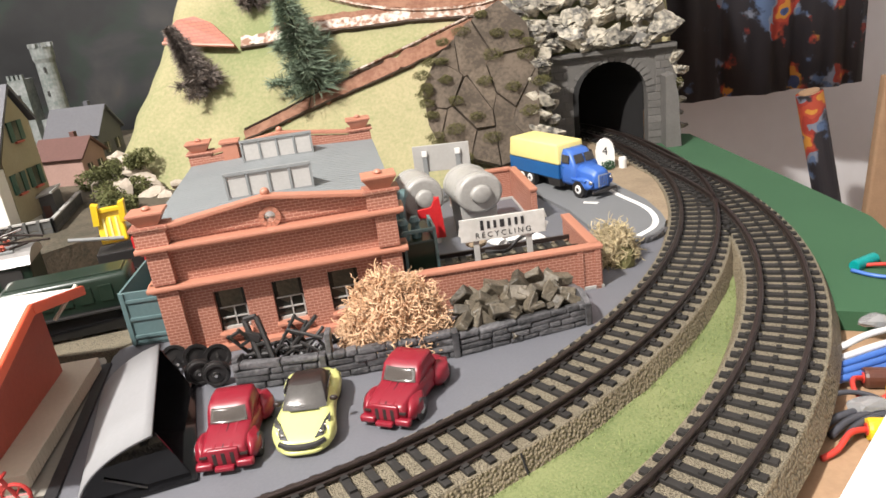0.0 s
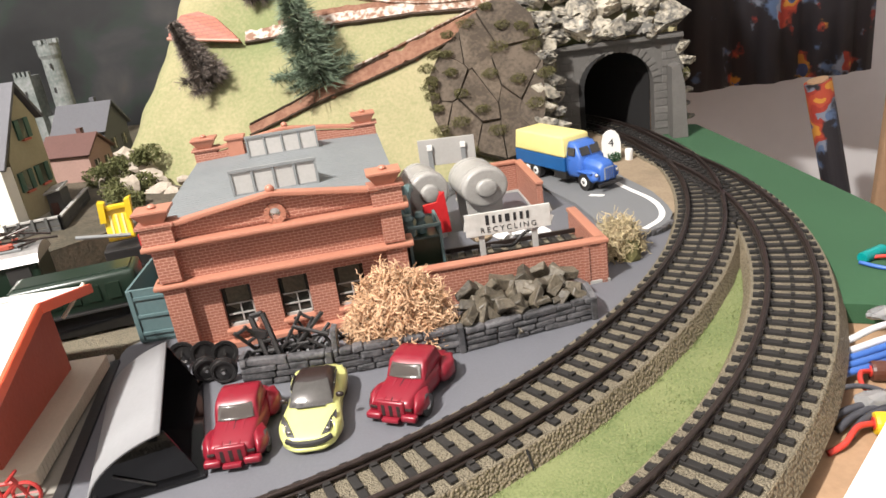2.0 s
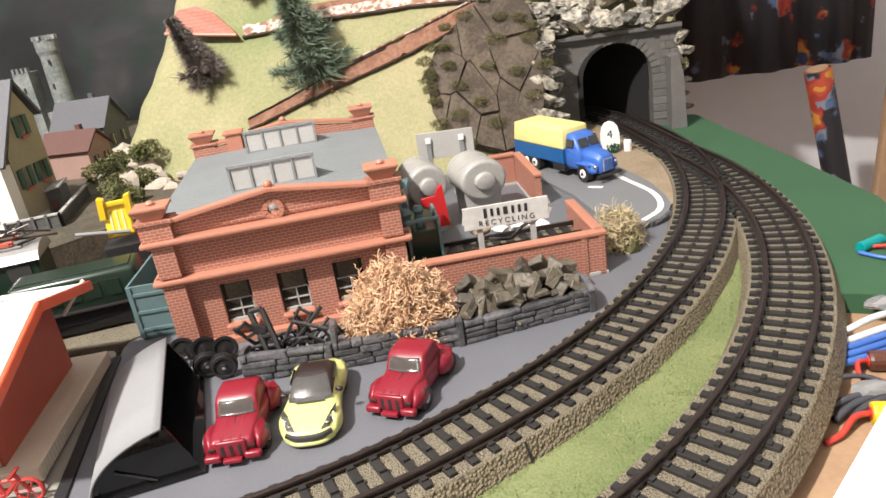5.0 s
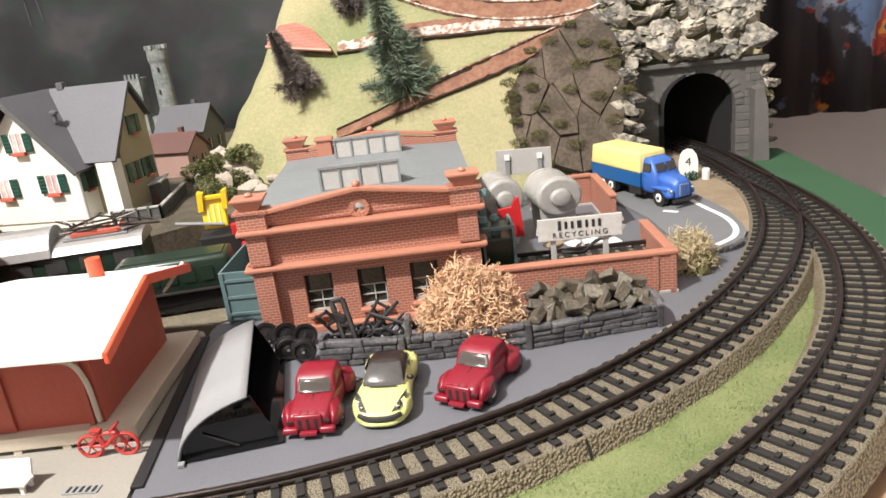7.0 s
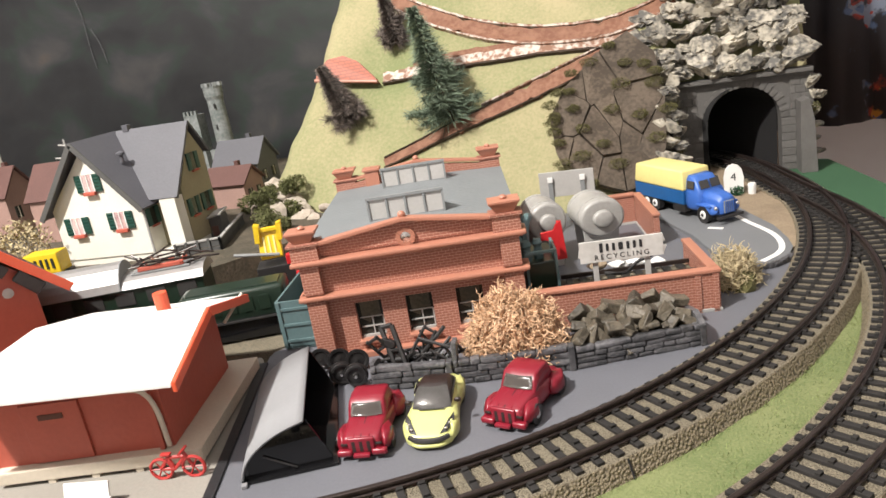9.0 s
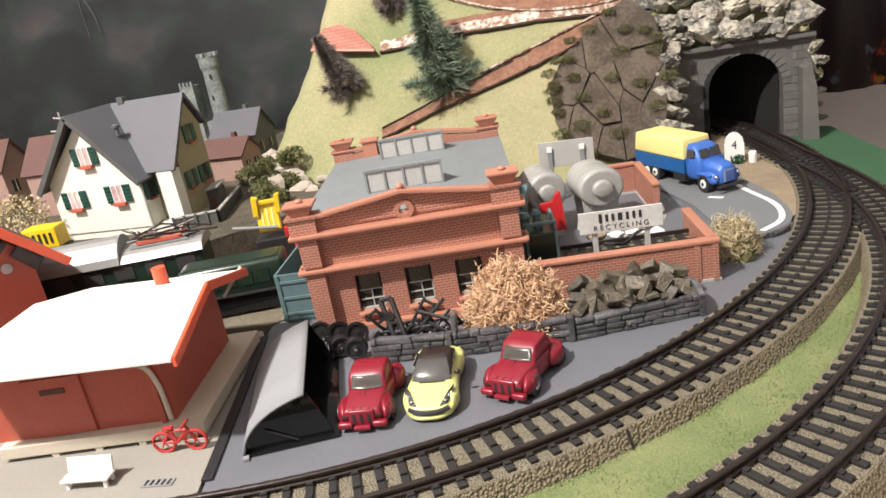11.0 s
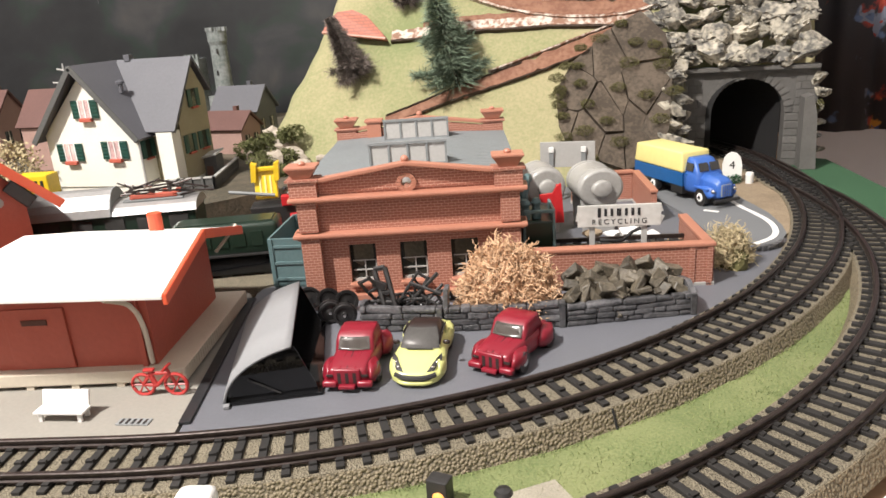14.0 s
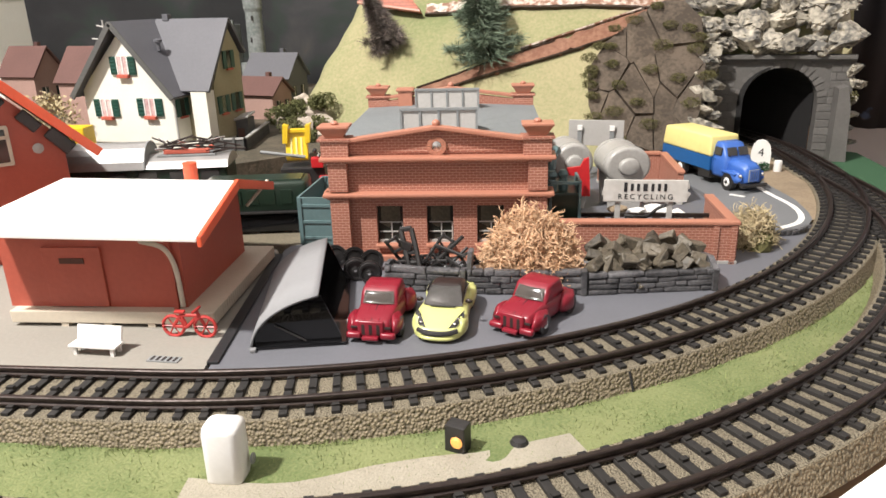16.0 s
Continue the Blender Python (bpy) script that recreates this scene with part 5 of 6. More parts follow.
sport = thing("toy_car", -14.5, 310, 0, 5, "lime yellow toy sports car with a dark brown roof", "car", "parked toy cars")
part("body", shell([(-22.6, 6.6, 2.2, 3.8, 4.8, 5.4), (-20.6, 9.2, 1.6, 4.8, 6.2, 7.4), (-17, 10.6, 1.4, 6.2, 7.6, 8.2), (-12, 10.9, 1.4, 7.4, 8.8, 8.4), (-5, 10.0, 1.6, 8.0, 10.0, 8.2), (4, 9.4, 1.6, 8.2, 10.0, 7.8), (11, 10.4, 1.6, 8.6, 10.0, 8), (18, 10.2, 2.2, 8.2, 9.6, 7.8), (22, 8.0, 3.2, 6.8, 8.4, 6)]), M_YELLOW, sport, smooth=True)
part("roof", shell([(-6.0, 7.8, 8, 9.6, 10.0, 7.0), (0, 7.6, 8, 13.0, 15.0, 6.0), (5, 7.5, 8, 13.4, 15.6, 6.2), (11, 7.2, 8, 12.4, 14.4, 5.8), (18, 6.4, 8, 9.4, 9.8, 5)]), M_SOFTTOP, sport, "dark brown glossy roof", True)
part("windscreen", screen(8.0, 6.0, -8.0, 9.7, 0.2, 15.2, 1.3), M_SCREEN_SILVER, sport, "silvery reflecting windscreen", True)
part("wiper", rod((-5, -9.4, 10.0), (5.4, -9.6, 10.0), 0.35, seg=6), M_BLACK, sport)
for s in (-1, 1):
    bm = bmesh.new()
    low = [bm.verts.new((s * x, y, z)) for x, y, z in ((4.4, -20.9, 5.4), (7.2, -20.0, 5.6), (9.7, -14.8, 8.0), (9.4, -11.6, 9.0), (7.6, -15.2, 8.3))]
    high = [bm.verts.new(v.co + Vector((s * 0.15, -0.55, 0.75))) for v in low]
    bm.faces.new(low)
    bm.faces.new(high)
    for k in range(5):
        bm.faces.new((low[k], low[(k + 1) % 5], high[(k + 1) % 5], high[k]))
    part("headlight", bm, M_BLACK, sport, "slim slanted dark headlight")
    part("lens", lump(0.9, (1, 1, 0.7), 0, 1, 2, at=(s * 6.7, -19.4, 7.2)), M_CHROME, sport, "bright lens", True)
    part("lens", lump(0.7, (1, 1, 0.7), 0, 1, 2, at=(s * 8.1, -16.9, 8.1)), M_CHROME, sport, "bright lens", True)
    part("mirror", lump(1, (1.6, 1.0, 1.1), 0, 1, 2, at=(s * 10.2, -4.6, 10.6)), M_SOFTTOP, sport, "dark door mirror", True)
    part("hip", lump(1, (2.8, 9, 3.6), 0, 1, 3, at=(s * 8.2, 12.5, 6.8)), M_YELLOW, sport, "bulging rear wing", True)
    part("wing", lump(1, (2.6, 6.6, 4.0), 0, 1, 3, at=(s * 8.8, -13.6, 4.9)), M_YELLOW, sport, "rounded front wing", True)
    part("side_window", box(s * 7.5, 4.6, 11.6, 0.5, 10, 3.0, ry=s * 24, bevel=0.2), M_SCREEN_DARK, sport)
part("intake", tube(bend([(-7.8, -20.6, 4.6), (-4.5, -22.6, 4.3), (0, -23.2, 4.2), (4.5, -22.6, 4.3), (7.8, -20.6, 4.6)], 6), 1.1), M_BLACK, sport, "black front intake")
part("front_lip", tube(bend([(-8.4, -20.0, 2.4), (-4.8, -22.8, 2.2), (0, -23.4, 2.2), (4.8, -22.8, 2.2), (8.4, -20.0, 2.4)], 6), 0.9), M_YELLOW, sport, smooth=True)
wheels(sport, 9.5, -13.5, 13, 4.1, M_CHROME)
sport.scale = (0.95, 0.96, 0.95)

# ---- lorry ----
lorry = thing("toy_lorry", 102.5, 556, 2.0, 33.5, "blue toy lorry with a yellow tarpaulin body", "lorry")
part("chassis", box(0, 4, 6.4, 12, 74, 3, bevel=0.3), M_BLACK, lorry)
part("load_bed", box(0, 17, 13.4, 25, 54, 9, bevel=0.4), M_DEEP, lorry, "deep blue dropside body")
part("tarpaulin", box(0, 17, 24.4, 25.4, 54.4, 13, bevel=1.4, taper=0.94), M_TARP, lorry, "yellow tarpaulin cover", True)
part("cab", shell([(-24, 11, 7, 17, 19, 10), (-17, 11.4, 6.5, 19, 27.2, 9.4), (-11, 11.4, 6.5, 19, 28, 9.6)]), M_BLUE, lorry, "rounded blue cab", True)
part("bonnet", shell([(-39, 6.5, 6, 13, 15.5, 4.5), (-36, 7.6, 5.5, 15, 17.6, 5), (-22, 9.0, 5.5, 17, 19.4, 6.5)]), M_BLUE, lorry, "blue bonnet", True)
for s in (-1, 1):
    part("windscreen", box(s * 4.6, -22.2, 22.8, 7.6, 0.8, 5.6, rx=-24, bevel=0.3), M_SCREEN_DARK, lorry, "dark windscreen half")
    part("door_line", box(s * 11.3, -12.2, 15, 0.3, 0.4, 11), M_DEEP, lorry)
    part("door_handle", box(s * 11.5, -13.6, 17.4, 0.5, 2.0, 0.5), M_DEEP, lorry)
    part("mudguard", box(s * 10.6, -28, 11.2, 3.4, 13.5, 1.2, bevel=0.5), M_BLUE, lorry)
part("radiator", box(0, -39.3, 10.6, 8.4, 1.0, 7.6, bevel=0.4), M_FRAME, lorry, "grey radiator grille")
for k in range(5):
    part("grille_bar", box(-3.2 + k * 1.6, -39.9, 10.6, 0.5, 0.6, 7), M_BLUE, lorry)
for s in (-1, 1):
    part("side_window", box(s * 10.7, -15.6, 22.6, 0.8, 6.8, 5.2, ry=-s * 10, bevel=0.3), M_SCREEN_DARK, lorry)
    part("wing", lump(1, (3.0, 8.6, 4.2), 0, 1, 3, at=(s * 9.0, -30, 9.0)), M_BLUE, lorry, "round front wing", True)
    part("headlight", turned([(0.2, 0), (1.4, 0.1), (1.6, 1.2), (0.8, 2)], 12, at=(s * 9.0, -37, 9.6)), M_CHROME, lorry)
part("bumper", box(0, -40.2, 4.6, 21, 2.4, 2.0, bevel=0.6), M_BLACK, lorry, "dark front bumper")
for y in (-28, 22, 31):
    for s in (-1, 1):
        w = part("wheel", rod((s * 8, y, 5.4), (s * 12.2, y, 5.4), 5.4, seg=22), M_BLACK, lorry)
        part("hub", rod((s * 11.8, y, 5.4), (s * 12.6, y, 5.4), 3.2, 2.4, seg=14), M_WHITE, w, "bright hub")
        part("hub_cap", rod((s * 12.5, y, 5.4), (s * 13.0, y, 5.4), 1.1, seg=10), M_BLACK, w)
for s in (-1, 1):
    part("tank_box", box(s * 9.6, -4, 6.5, 5, 12, 5, bevel=0.4), M_BLACK, lorry)

lorry.scale = (0.89, 0.96, 1.0)

stone = thing("distance_stone", 136, 593, 1.6, -8, "white round-topped stone with a black number", "marker")
part("body", upright([(-6.3, 0), (6.3, 0), (6.5, 12), (5.4, 17), (3, 19.8), (0, 20.8), (-3, 19.8), (-5.4, 17), (-6.5, 12)], -1.6, 1.6), M_WHITE, stone)
num = bpy.data.curves.new("number", "FONT")
num.body, num.size, num.align_x, num.extrude = "4", 0.0078, "CENTER", 0.00006
num.materials.append(M_LETTER)
figure = new("number", num)
figure.parent = stone
figure.matrix_basis = place(0, -1.75, 9.6, 90)
tuft("grass_tuft", 137, 588, 4, 5, M_FELT, "dark green tuft at the foot of the stone", 200, 0.7, 1.0, seed=91, category="grass")
tagged(part("small_post", turned([(2.6, 0), (2.8, 6), (2.4, 7.4), (0.4, 7.8)], 16), M_WHITE, None), "short white bollard beside the track", "bollard").location = Vector((147, 588, 1.6)) * MM

# ---- shelter ----
shelter = thing("curved_shelter", -77.5, 267, 0, 21, "grey curved shelter roof over a glossy black base", "shelter")
bm = bmesh.new()
prof = []
for k in range(15):
    a = radians(4 + k * 4.9)
    prof.append((37 - 37 * math.cos(a), 21.2 * math.sin(a)))
rows = [[bm.verts.new((x, y, z + 0.2)) for x, z in prof] for y in (0, 22, 44, 66)]
for a, b in zip(rows, rows[1:]):
    for k in range(len(prof) - 1):
        bm.faces.new((a[k], a[k + 1], b[k + 1], b[k]))
sheet = part("roof_shell", bm, M_SHELTER, shelter, "smooth grey curved sheet", True)
thick = sheet.modifiers.new("thickness", "SOLIDIFY")
thick.thickness, thick.offset = 0.0009, 0.0
part("base_plate", box(17.5, 33, 0.7, 35, 66, 1.2, bevel=0.3), M_GLOSS, shelter, "glossy black base")
part("back_panel", upright([(1, 1), *[(x + 0.6, z - 0.6) for x, z in prof[2:]], (33, 3), (33, 1)], 2.4, 3.2), M_GLOSS, shelter, "glossy black end panel")
part("back_panel", upright([(1, 1), *[(x + 0.6, z - 0.6) for x, z in prof[2:]], (33, 3), (33, 1)], 62, 63), M_GLOSS, shelter, "glossy black end panel")
part("strut", rod((9, 1.8, 9), (20, 1.8, 2), 0.35, seg=8), M_BLACK, shelter, "thin dark strut")
part("foot", box(0.8, -0.8, 0.7, 2.2, 2.4, 1.4, bevel=0.3), M_SHELTER, shelter)

# ---- goods shed ----
shed = thing("goods_shed", -114, 283.5, 0, 11, "red goods shed with a broad white roof on a platform", "building")
part("platform", box(-30, 35, 4.4, 84, 80, 5.2, bevel=0.5), M_CREAM, shed, "cream plank platform")
for k in range(33):
    part("plank_end", box(11.6, -3.6 + k * 2.4, 4.2, 1.2, 2.0, 5.4, bevel=0.15), M_CREAM, shed)
part("plinth", box(-30, 35, 1, 76, 72, 2), M_BLACK, shed, "dark recess under the platform")
for k in range(4):
    part("support", box(4 - k * 18, -3.4, 1.2, 3, 2.4, 2.4), M_CREAM, shed)
bm = box(-37, 33.5, 24, 74, 67, 34)
for s in (0,):
    a = [bm.verts.new((0, y, z)) for y, z in ((0, 41), (67, 40), (27, 50.5))]
    b = [bm.verts.new((q, y, z)) for q, y, z in ((-72, 0, 41), (-62, 67, 40), (-57, 27, 50))]
    bm.faces.new(a)
    bm.faces.new(b[::-1])
part("wall_shell", bm, M_SHED_RED, shed, "plain red walls")
for x, w in ((-44, 24),):
    d = part("sliding_door", box(x, -0.6, 20, w, 1.2, 25, bevel=0.2), M_SHED_RED, shed)
    part("vent", box(x, -1.4, 27, 10, 0.5, 2.2), M_CABLE_BROWN, d, "brown slotted plate")
part("corner_post", box(-4, -1, 23, 2, 2, 32, bevel=0.2), M_SHED_RED, shed)
part("bracket", tube(bend([(-1.5, -1, 8), (-2, -1.6, 24), (-5, -3, 33), (-9, -12, 39)], 6), 1.0), M_CREAM, shed, "cream bracket under the eaves")
part("bracket", tube(bend([(4, 66, 30), (9, 72, 36), (12, 76, 40)], 6), 0.8), M_CREAM, shed)


def sheet(points, t, bm=None):
    """A flat sheet from its corners, t thick."""
    bm = bm or bmesh.new()
    top = [bm.verts.new(p) for p in points]
    low = [bm.verts.new((p[0], p[1], p[2] - t)) for p in points]
    bm.faces.new(top)
    bm.faces.new(low[::-1])
    for k in range(len(points)):
        bm.faces.new((top[k], top[(k + 1) % len(points)], low[(k + 1) % len(points)], low[k]))
    bmesh.ops.bevel(bm, geom=bm.edges, offset=0.25, segments=2, affect="EDGES")
    return bm


eave_r, ridge_r, back_r = (17.9, -23.3, 43.9), (16.2, 23.5, 53.0), (13.4, 75.3, 39.0)
eave_l, ridge_l, back_l = (-80, -17.5, 43.9), (-60, 29.5, 53.0), (-66, 82, 39.0)
for a, b, c, d in ((eave_l, eave_r, ridge_r, ridge_l), (ridge_l, ridge_r, back_r, back_l)):
    part("roof_slope", sheet([a, b, c, d], 1.6), M_WHITE, shed, "smooth white roof sheet")
    part("verge", sheet([(b[0] + 0.1, b[1], b[2] + 0.5), (b[0] + 1.8, b[1], b[2] + 0.5), (c[0] + 1.8, c[1], c[2] + 0.5), (c[0] + 0.1, c[1], c[2] + 0.5)], 4.0), M_SHED_EDGE, shed, "orange red verge board")
part("chimney", rod((-12, 46, 45), (-12, 46, 55.5), 3.0, seg=16), M_SHED_EDGE, shed, "short red chimney stub")

bench = thing("park_bench", -133, 253.5, 0.2, 6, "small white plastic bench on the forecourt", "bench")
part("seat", box(0, -1, 3.6, 19, 5.5, 1.0, bevel=0.3), M_WHITE, bench)
part("backrest", box(0, 2.6, 6.8, 18, 1.0, 5.6, rx=-18, bevel=0.3), M_WHITE, bench)
for x in (-7.5, 7.5):
    for y in (-2.6, 1.6):
        part("leg", box(x, y, 1.6, 1.4, 1.0, 3.2), M_WHITE, bench)
bike = thing("toy_bicycle", -106.5, 272.5, 0.2, 8, "small red plastic bicycle leaning at the platform", "bicycle")
for x in (-6.4, 6.4):
    bm = bmesh.new()
    tube([(x + 4.2 * math.cos(a), 0, 4.4 + 4.2 * math.sin(a)) for a in np.linspace(0, 2 * math.pi, 19)], 0.65, 6, bm)
    spokes = []
    for k in range(6):
        a = math.pi * k / 3
        spokes.append(rod((x, 0, 4.4), (x + 4 * math.cos(a), 0, 4.4 + 4 * math.sin(a)), 0.3, seg=4))
    rim = part("wheel", bm, M_BIKE, bike)
    for spoke in spokes:
        part("spoke", spoke, M_BIKE, rim)
bm = bmesh.new()
for a, b in (((-6.4, 0, 4.4), (-1, 0, 4)), ((-1, 0, 4), (4, 0, 9)), ((-1, 0, 4), (-3, 0, 10)), ((-3, 0, 9), (4, 0, 9)), ((6.4, 0, 4.4), (3.6, 0, 11)), ((-6.4, 0, 4.4), (-3, 0, 9))):
    rod(a, b, 0.7, seg=6, bm=bm)
part("frame", bm, M_BIKE, bike)
part("handlebar", rod((3.6, -3, 11.4), (3.6, 3, 11.4), 0.6, seg=6), M_BIKE, bike)
part("saddle", box(-3.2, 0, 10.4, 4, 2, 1, bevel=0.3), M_BIKE, bike)
grate = thing("drain_cover", -105, 253.5, 0.2, 6, "small grey drain grating in the forecourt", "drain")
part("plate", box(0, 0, 0.25, 12, 4, 0.5, bevel=0.1), M_FRAME, grate)
for k in range(5):
    part("slot", box(-4.4 + k * 2.2, 0, 0.55, 0.9, 3, 0.2), M_BLACK, grate)

# ---- red station house beside the shed ----
station = thing("station_house", -247, 325, 4.5, 54, "orange red timber station house with dark fretwork", "building")
part("gable_wall", upright([(-40, -4.5), (36, -4.5), (36, 55), (0, 90), (-40, 50)], 0, 60), M_SHED_RED, station, "plain red timber wall")
for s in (-1, 1):
    part("roof_slope", box(s * 25, 30, 70.5, 70, 76, 2, ry=s * 44.5, bevel=0.3), M_TILE, station, "dark tiled roof")
    part("verge", box(s * 25, -8.6, 71.0, 71, 2.6, 4.6, ry=s * 44.5, bevel=0.4), M_SHED_EDGE, station, "orange verge board")
for x, z, w, h in ((22, 65, 11, 6), (34, 54, 14, 7), (10, 76, 7, 5)):
    part("fret_panel", box(x, -4, z, w, 1.6, h, ry=50, bevel=0.8), M_BLACK, station, "dark fretwork panel")
win = part("window", box(5, -0.8, 54, 13, 1, 17), M_GLASS, station)
bm = bmesh.new()
for x in (-2, 5, 12):
    box(x, -1.5, 54, 1.6, 0.8, 18, bm=bm)
for z in (45.2, 58, 62.8):
    box(5, -1.5, z, 15, 0.8, 1.6, bm=bm)
part("frame", bm, M_CREAM, win, "cream glazing bars")
lampw = part("wall_lamp", turned([(0.3, 0), (2.2, 0.4), (2.6, 2.0), (0.4, 2.6)], 14), M_LGREY, station)
lampw.matrix_basis = place(24, -0.2, 51, 90)

# ---- locomotives on the back track ----
loco = thing("green_locomotive", -171, 391, 1.2, 18, "dark green bonnet locomotive on the back track", "locomotive")
part("frame", box(-2, 0, 7, 118, 20, 11, bevel=0.6), M_GLOSS, loco, "glossy black underframe")
part("hood", box(27, 0, 20.5, 56, 21, 17, bevel=2.2), M_GREEN_LOCO, loco, "low green bonnet", True)
part("hood_lid", box(27, 0, 29.2, 50, 14, 1.0, bevel=0.4), M_GREEN_LOCO, loco)
part("deck", box(-30, 0, 13.5, 56, 20, 2, bevel=0.4), M_BLACK, loco, "low black deck")
part("running_board", box(27, -10.6, 12.6, 58, 3, 1, bevel=0.2), M_BLACK, loco)
part("buffer_beam", box(57.5, 0, 11, 3, 24, 7, bevel=0.4), M_BLACK, loco)
for k in range(5):
    part("louvre", box(8 + k * 9, -10.7, 21, 6, 0.6, 8, bevel=0.2), M_GREEN_LOCO, loco)
    for y in (-8, 8):
        part("wheel", rod((-44 + k * 23, y - 1, 5.5), (-44 + k * 23, y + 1, 5.5), 5.5, seg=18), M_BLACK, loco)
for y in (-7, 7):
    part("buffer", rod((58, y, 12), (63, y, 12), 1.6, 2.4), M_BLACK, loco)
railcar = thing("electric_railcar", -183, 436, 1.2, 19, "dark green railcar with a long silver roof and pantograph", "railcar")
part("frame", box(-95, 0, 6, 186, 22, 6, bevel=0.6), M_BLACK, railcar)
part("body", box(-95, 0, 19, 190, 25, 22, bevel=1.4), M_GREEN_LOCO, railcar)
def roof_arc(x0, x1, half, low, high):
    """A roof bowed across its width, closed below."""
    bm = bmesh.new()
    prof = [(half * math.sin(radians(-80 + 16 * k)) / math.sin(radians(80)), low + (high - low) * (math.cos(radians(-80 + 16 * k)) - math.cos(radians(80))) / (1 - math.cos(radians(80)))) for k in range(11)]
    va, vb = [bm.verts.new((x0, y, z)) for y, z in prof], [bm.verts.new((x1, y, z)) for y, z in prof]
    for k in range(10):
        bm.faces.new((va[k], va[k + 1], vb[k + 1], vb[k]))
    bm.faces.new(va)
    bm.faces.new(vb[::-1])
    bm.faces.new((va[0], va[-1], vb[-1], vb[0]))
    return bm


part("roof", roof_arc(-190, -47, 15, 29, 43), M_SILVER, railcar, "smooth silver roof")
part("end_roof", roof_arc(-46.9, 1, 14.5, 29, 35.5), M_SILVER, railcar, "lower silver roof end")
part("bulkhead", roof_arc(-47.2, -46.4, 15.2, 29.2, 43.4), M_FRAME, railcar, "grey end of the raised roof")
for k in range(10):
    part("window", box(-10 - k * 18, -12.8, 23, 11, 0.6, 8, bevel=0.2), M_SCREEN_DARK, railcar)
panto = part("pantograph", box(-24, 0, 35.2, 34, 15, 1.2, bevel=0.3), M_FRAME, railcar, "folded pantograph with red insulators")
for a, b in (((-40, -5, 40), (-6, -5, 42)), ((-40, 5, 40), (-6, 5, 42)), ((-8, -9, 42), (-8, 9, 42)), ((-12, -9, 43), (-12, 9, 43)), ((-40, -5, 40), (-22, 0, 45)), ((-22, 0, 45), (6, 3, 38)), ((-32, -6, 41), (10, -2, 37))):
    part("arm", rod(a, b, 0.6, seg=6), M_RAIL, panto, "dark metal arm")
part("red_bar", box(-24, -6, 37.4, 24, 2, 2.6, bevel=0.5), M_FLOWER, panto, "red plastic bar")
mesh_arm = random.Random(21)
for _ in range(16):
    p = Vector((mesh_arm.uniform(-42, -4), mesh_arm.uniform(-9, 9), mesh_arm.uniform(36, 43)))
    part("arm", rod(p, p + Vector((mesh_arm.uniform(-14, 14), mesh_arm.uniform(-5, 5), mesh_arm.uniform(-1, 3))), mesh_arm.uniform(0.35, 0.7), seg=6), M_RAIL if mesh_arm.random() < 0.7 else M_CHROME, panto, "dark metal arm")
for k in range(4):
    for y in (-5, 5):
        part("insulator", turned([(1.2, 0), (1.8, 0.8), (1.2, 1.5), (1.8, 2.2), (0.8, 3)], 10, at=(-36 + k * 8, y, 35.8)), M_FLOWER, panto, "red insulator")
for k in range(8):
    for y in (-9, 9):
        part("wheel", rod((-170 + k * 22, y - 1, 5), (-170 + k * 22, y + 1, 5), 5, seg=18), M_BLACK, railcar)

wagon = thing("teal_wagon", -104, 392, 0, 98, "teal open wagon body with ribbed sides", "wagon")
part("floor", box(12, 0, 2, 46, 19, 3), M_TEAL, wagon)
for y in (-9.4, 9.4):
    part("side", box(12, y, 14, 46, 1.2, 25, bevel=0.2), M_TEAL, wagon)
for x in (-10.8, 34.8):
    part("end", box(x, 0, 14, 1.2, 17.4, 25, bevel=0.2), M_TEAL, wagon)
    for k in range(3):
        part("rib", box(x - 0.8, 0, 5 + k * 8.6, 0.8, 18, 1.6, bevel=0.2), M_TEAL, wagon)
    for y in (-8.4, 8.4):
        part("corner_rib", box(x - 0.8, y, 14, 1.2, 2, 25, bevel=0.2), M_TEAL, wagon)

digger = thing("toy_digger", -140, 446, 7.5, 20, "yellow toy digger shovel on a red and black chassis", "digger")
part("chassis", box(0, 0, 12, 26, 16, 16, bevel=0.8), M_BLACK, digger)
part("red_block", box(9, -8, 23, 7, 5, 6, bevel=0.6), M_REDPLASTIC, digger, "red plastic block")
part("red_block", box(13, -10, 12, 7, 5, 6, bevel=0.6), M_REDPLASTIC, digger, "red plastic block")
part("mast", box(-3, 0, 32, 13, 5, 18, rx=-14, bevel=0.8), M_YPLASTIC, digger, "yellow mast frame")
for x in (-6, -3, 0):
    part("slot", box(x, -2.9, 31, 1.1, 0.8, 12, rx=-14, bevel=0.2), M_TARP, digger)
part("crossbar", box(-3, -1, 41, 13, 3.4, 2.2, bevel=0.4), M_YPLASTIC, digger)
part("shovel", upright([(-11, 34), (-8, 34), (-7, 44), (-10, 45)], -4, 2), M_YPLASTIC, digger, "yellow shovel arm")
part("shovel", upright([(2, 34), (5, 34), (6, 45), (3, 44)], -4, 2), M_YPLASTIC, digger, "yellow shovel arm")
for x in (-8, 2, 12):
    part("wheel", rod((x, -10, 5), (x, -7, 5), 5, seg=16), M_BLACK, digger)
for k in range(6):
    part("bolt", lump(1.8, (1, 1, 1), 0.1, k, 1, at=(8 + 2.4 * k, -9, 30 - k * 2.6)), M_CHROME if k % 2 else M_BLACK, digger)
part("cable_arm", rod((-24, -6, 30), (2, -6, 26), 1.0, seg=8), M_FRAME, digger, "grey crane arm")

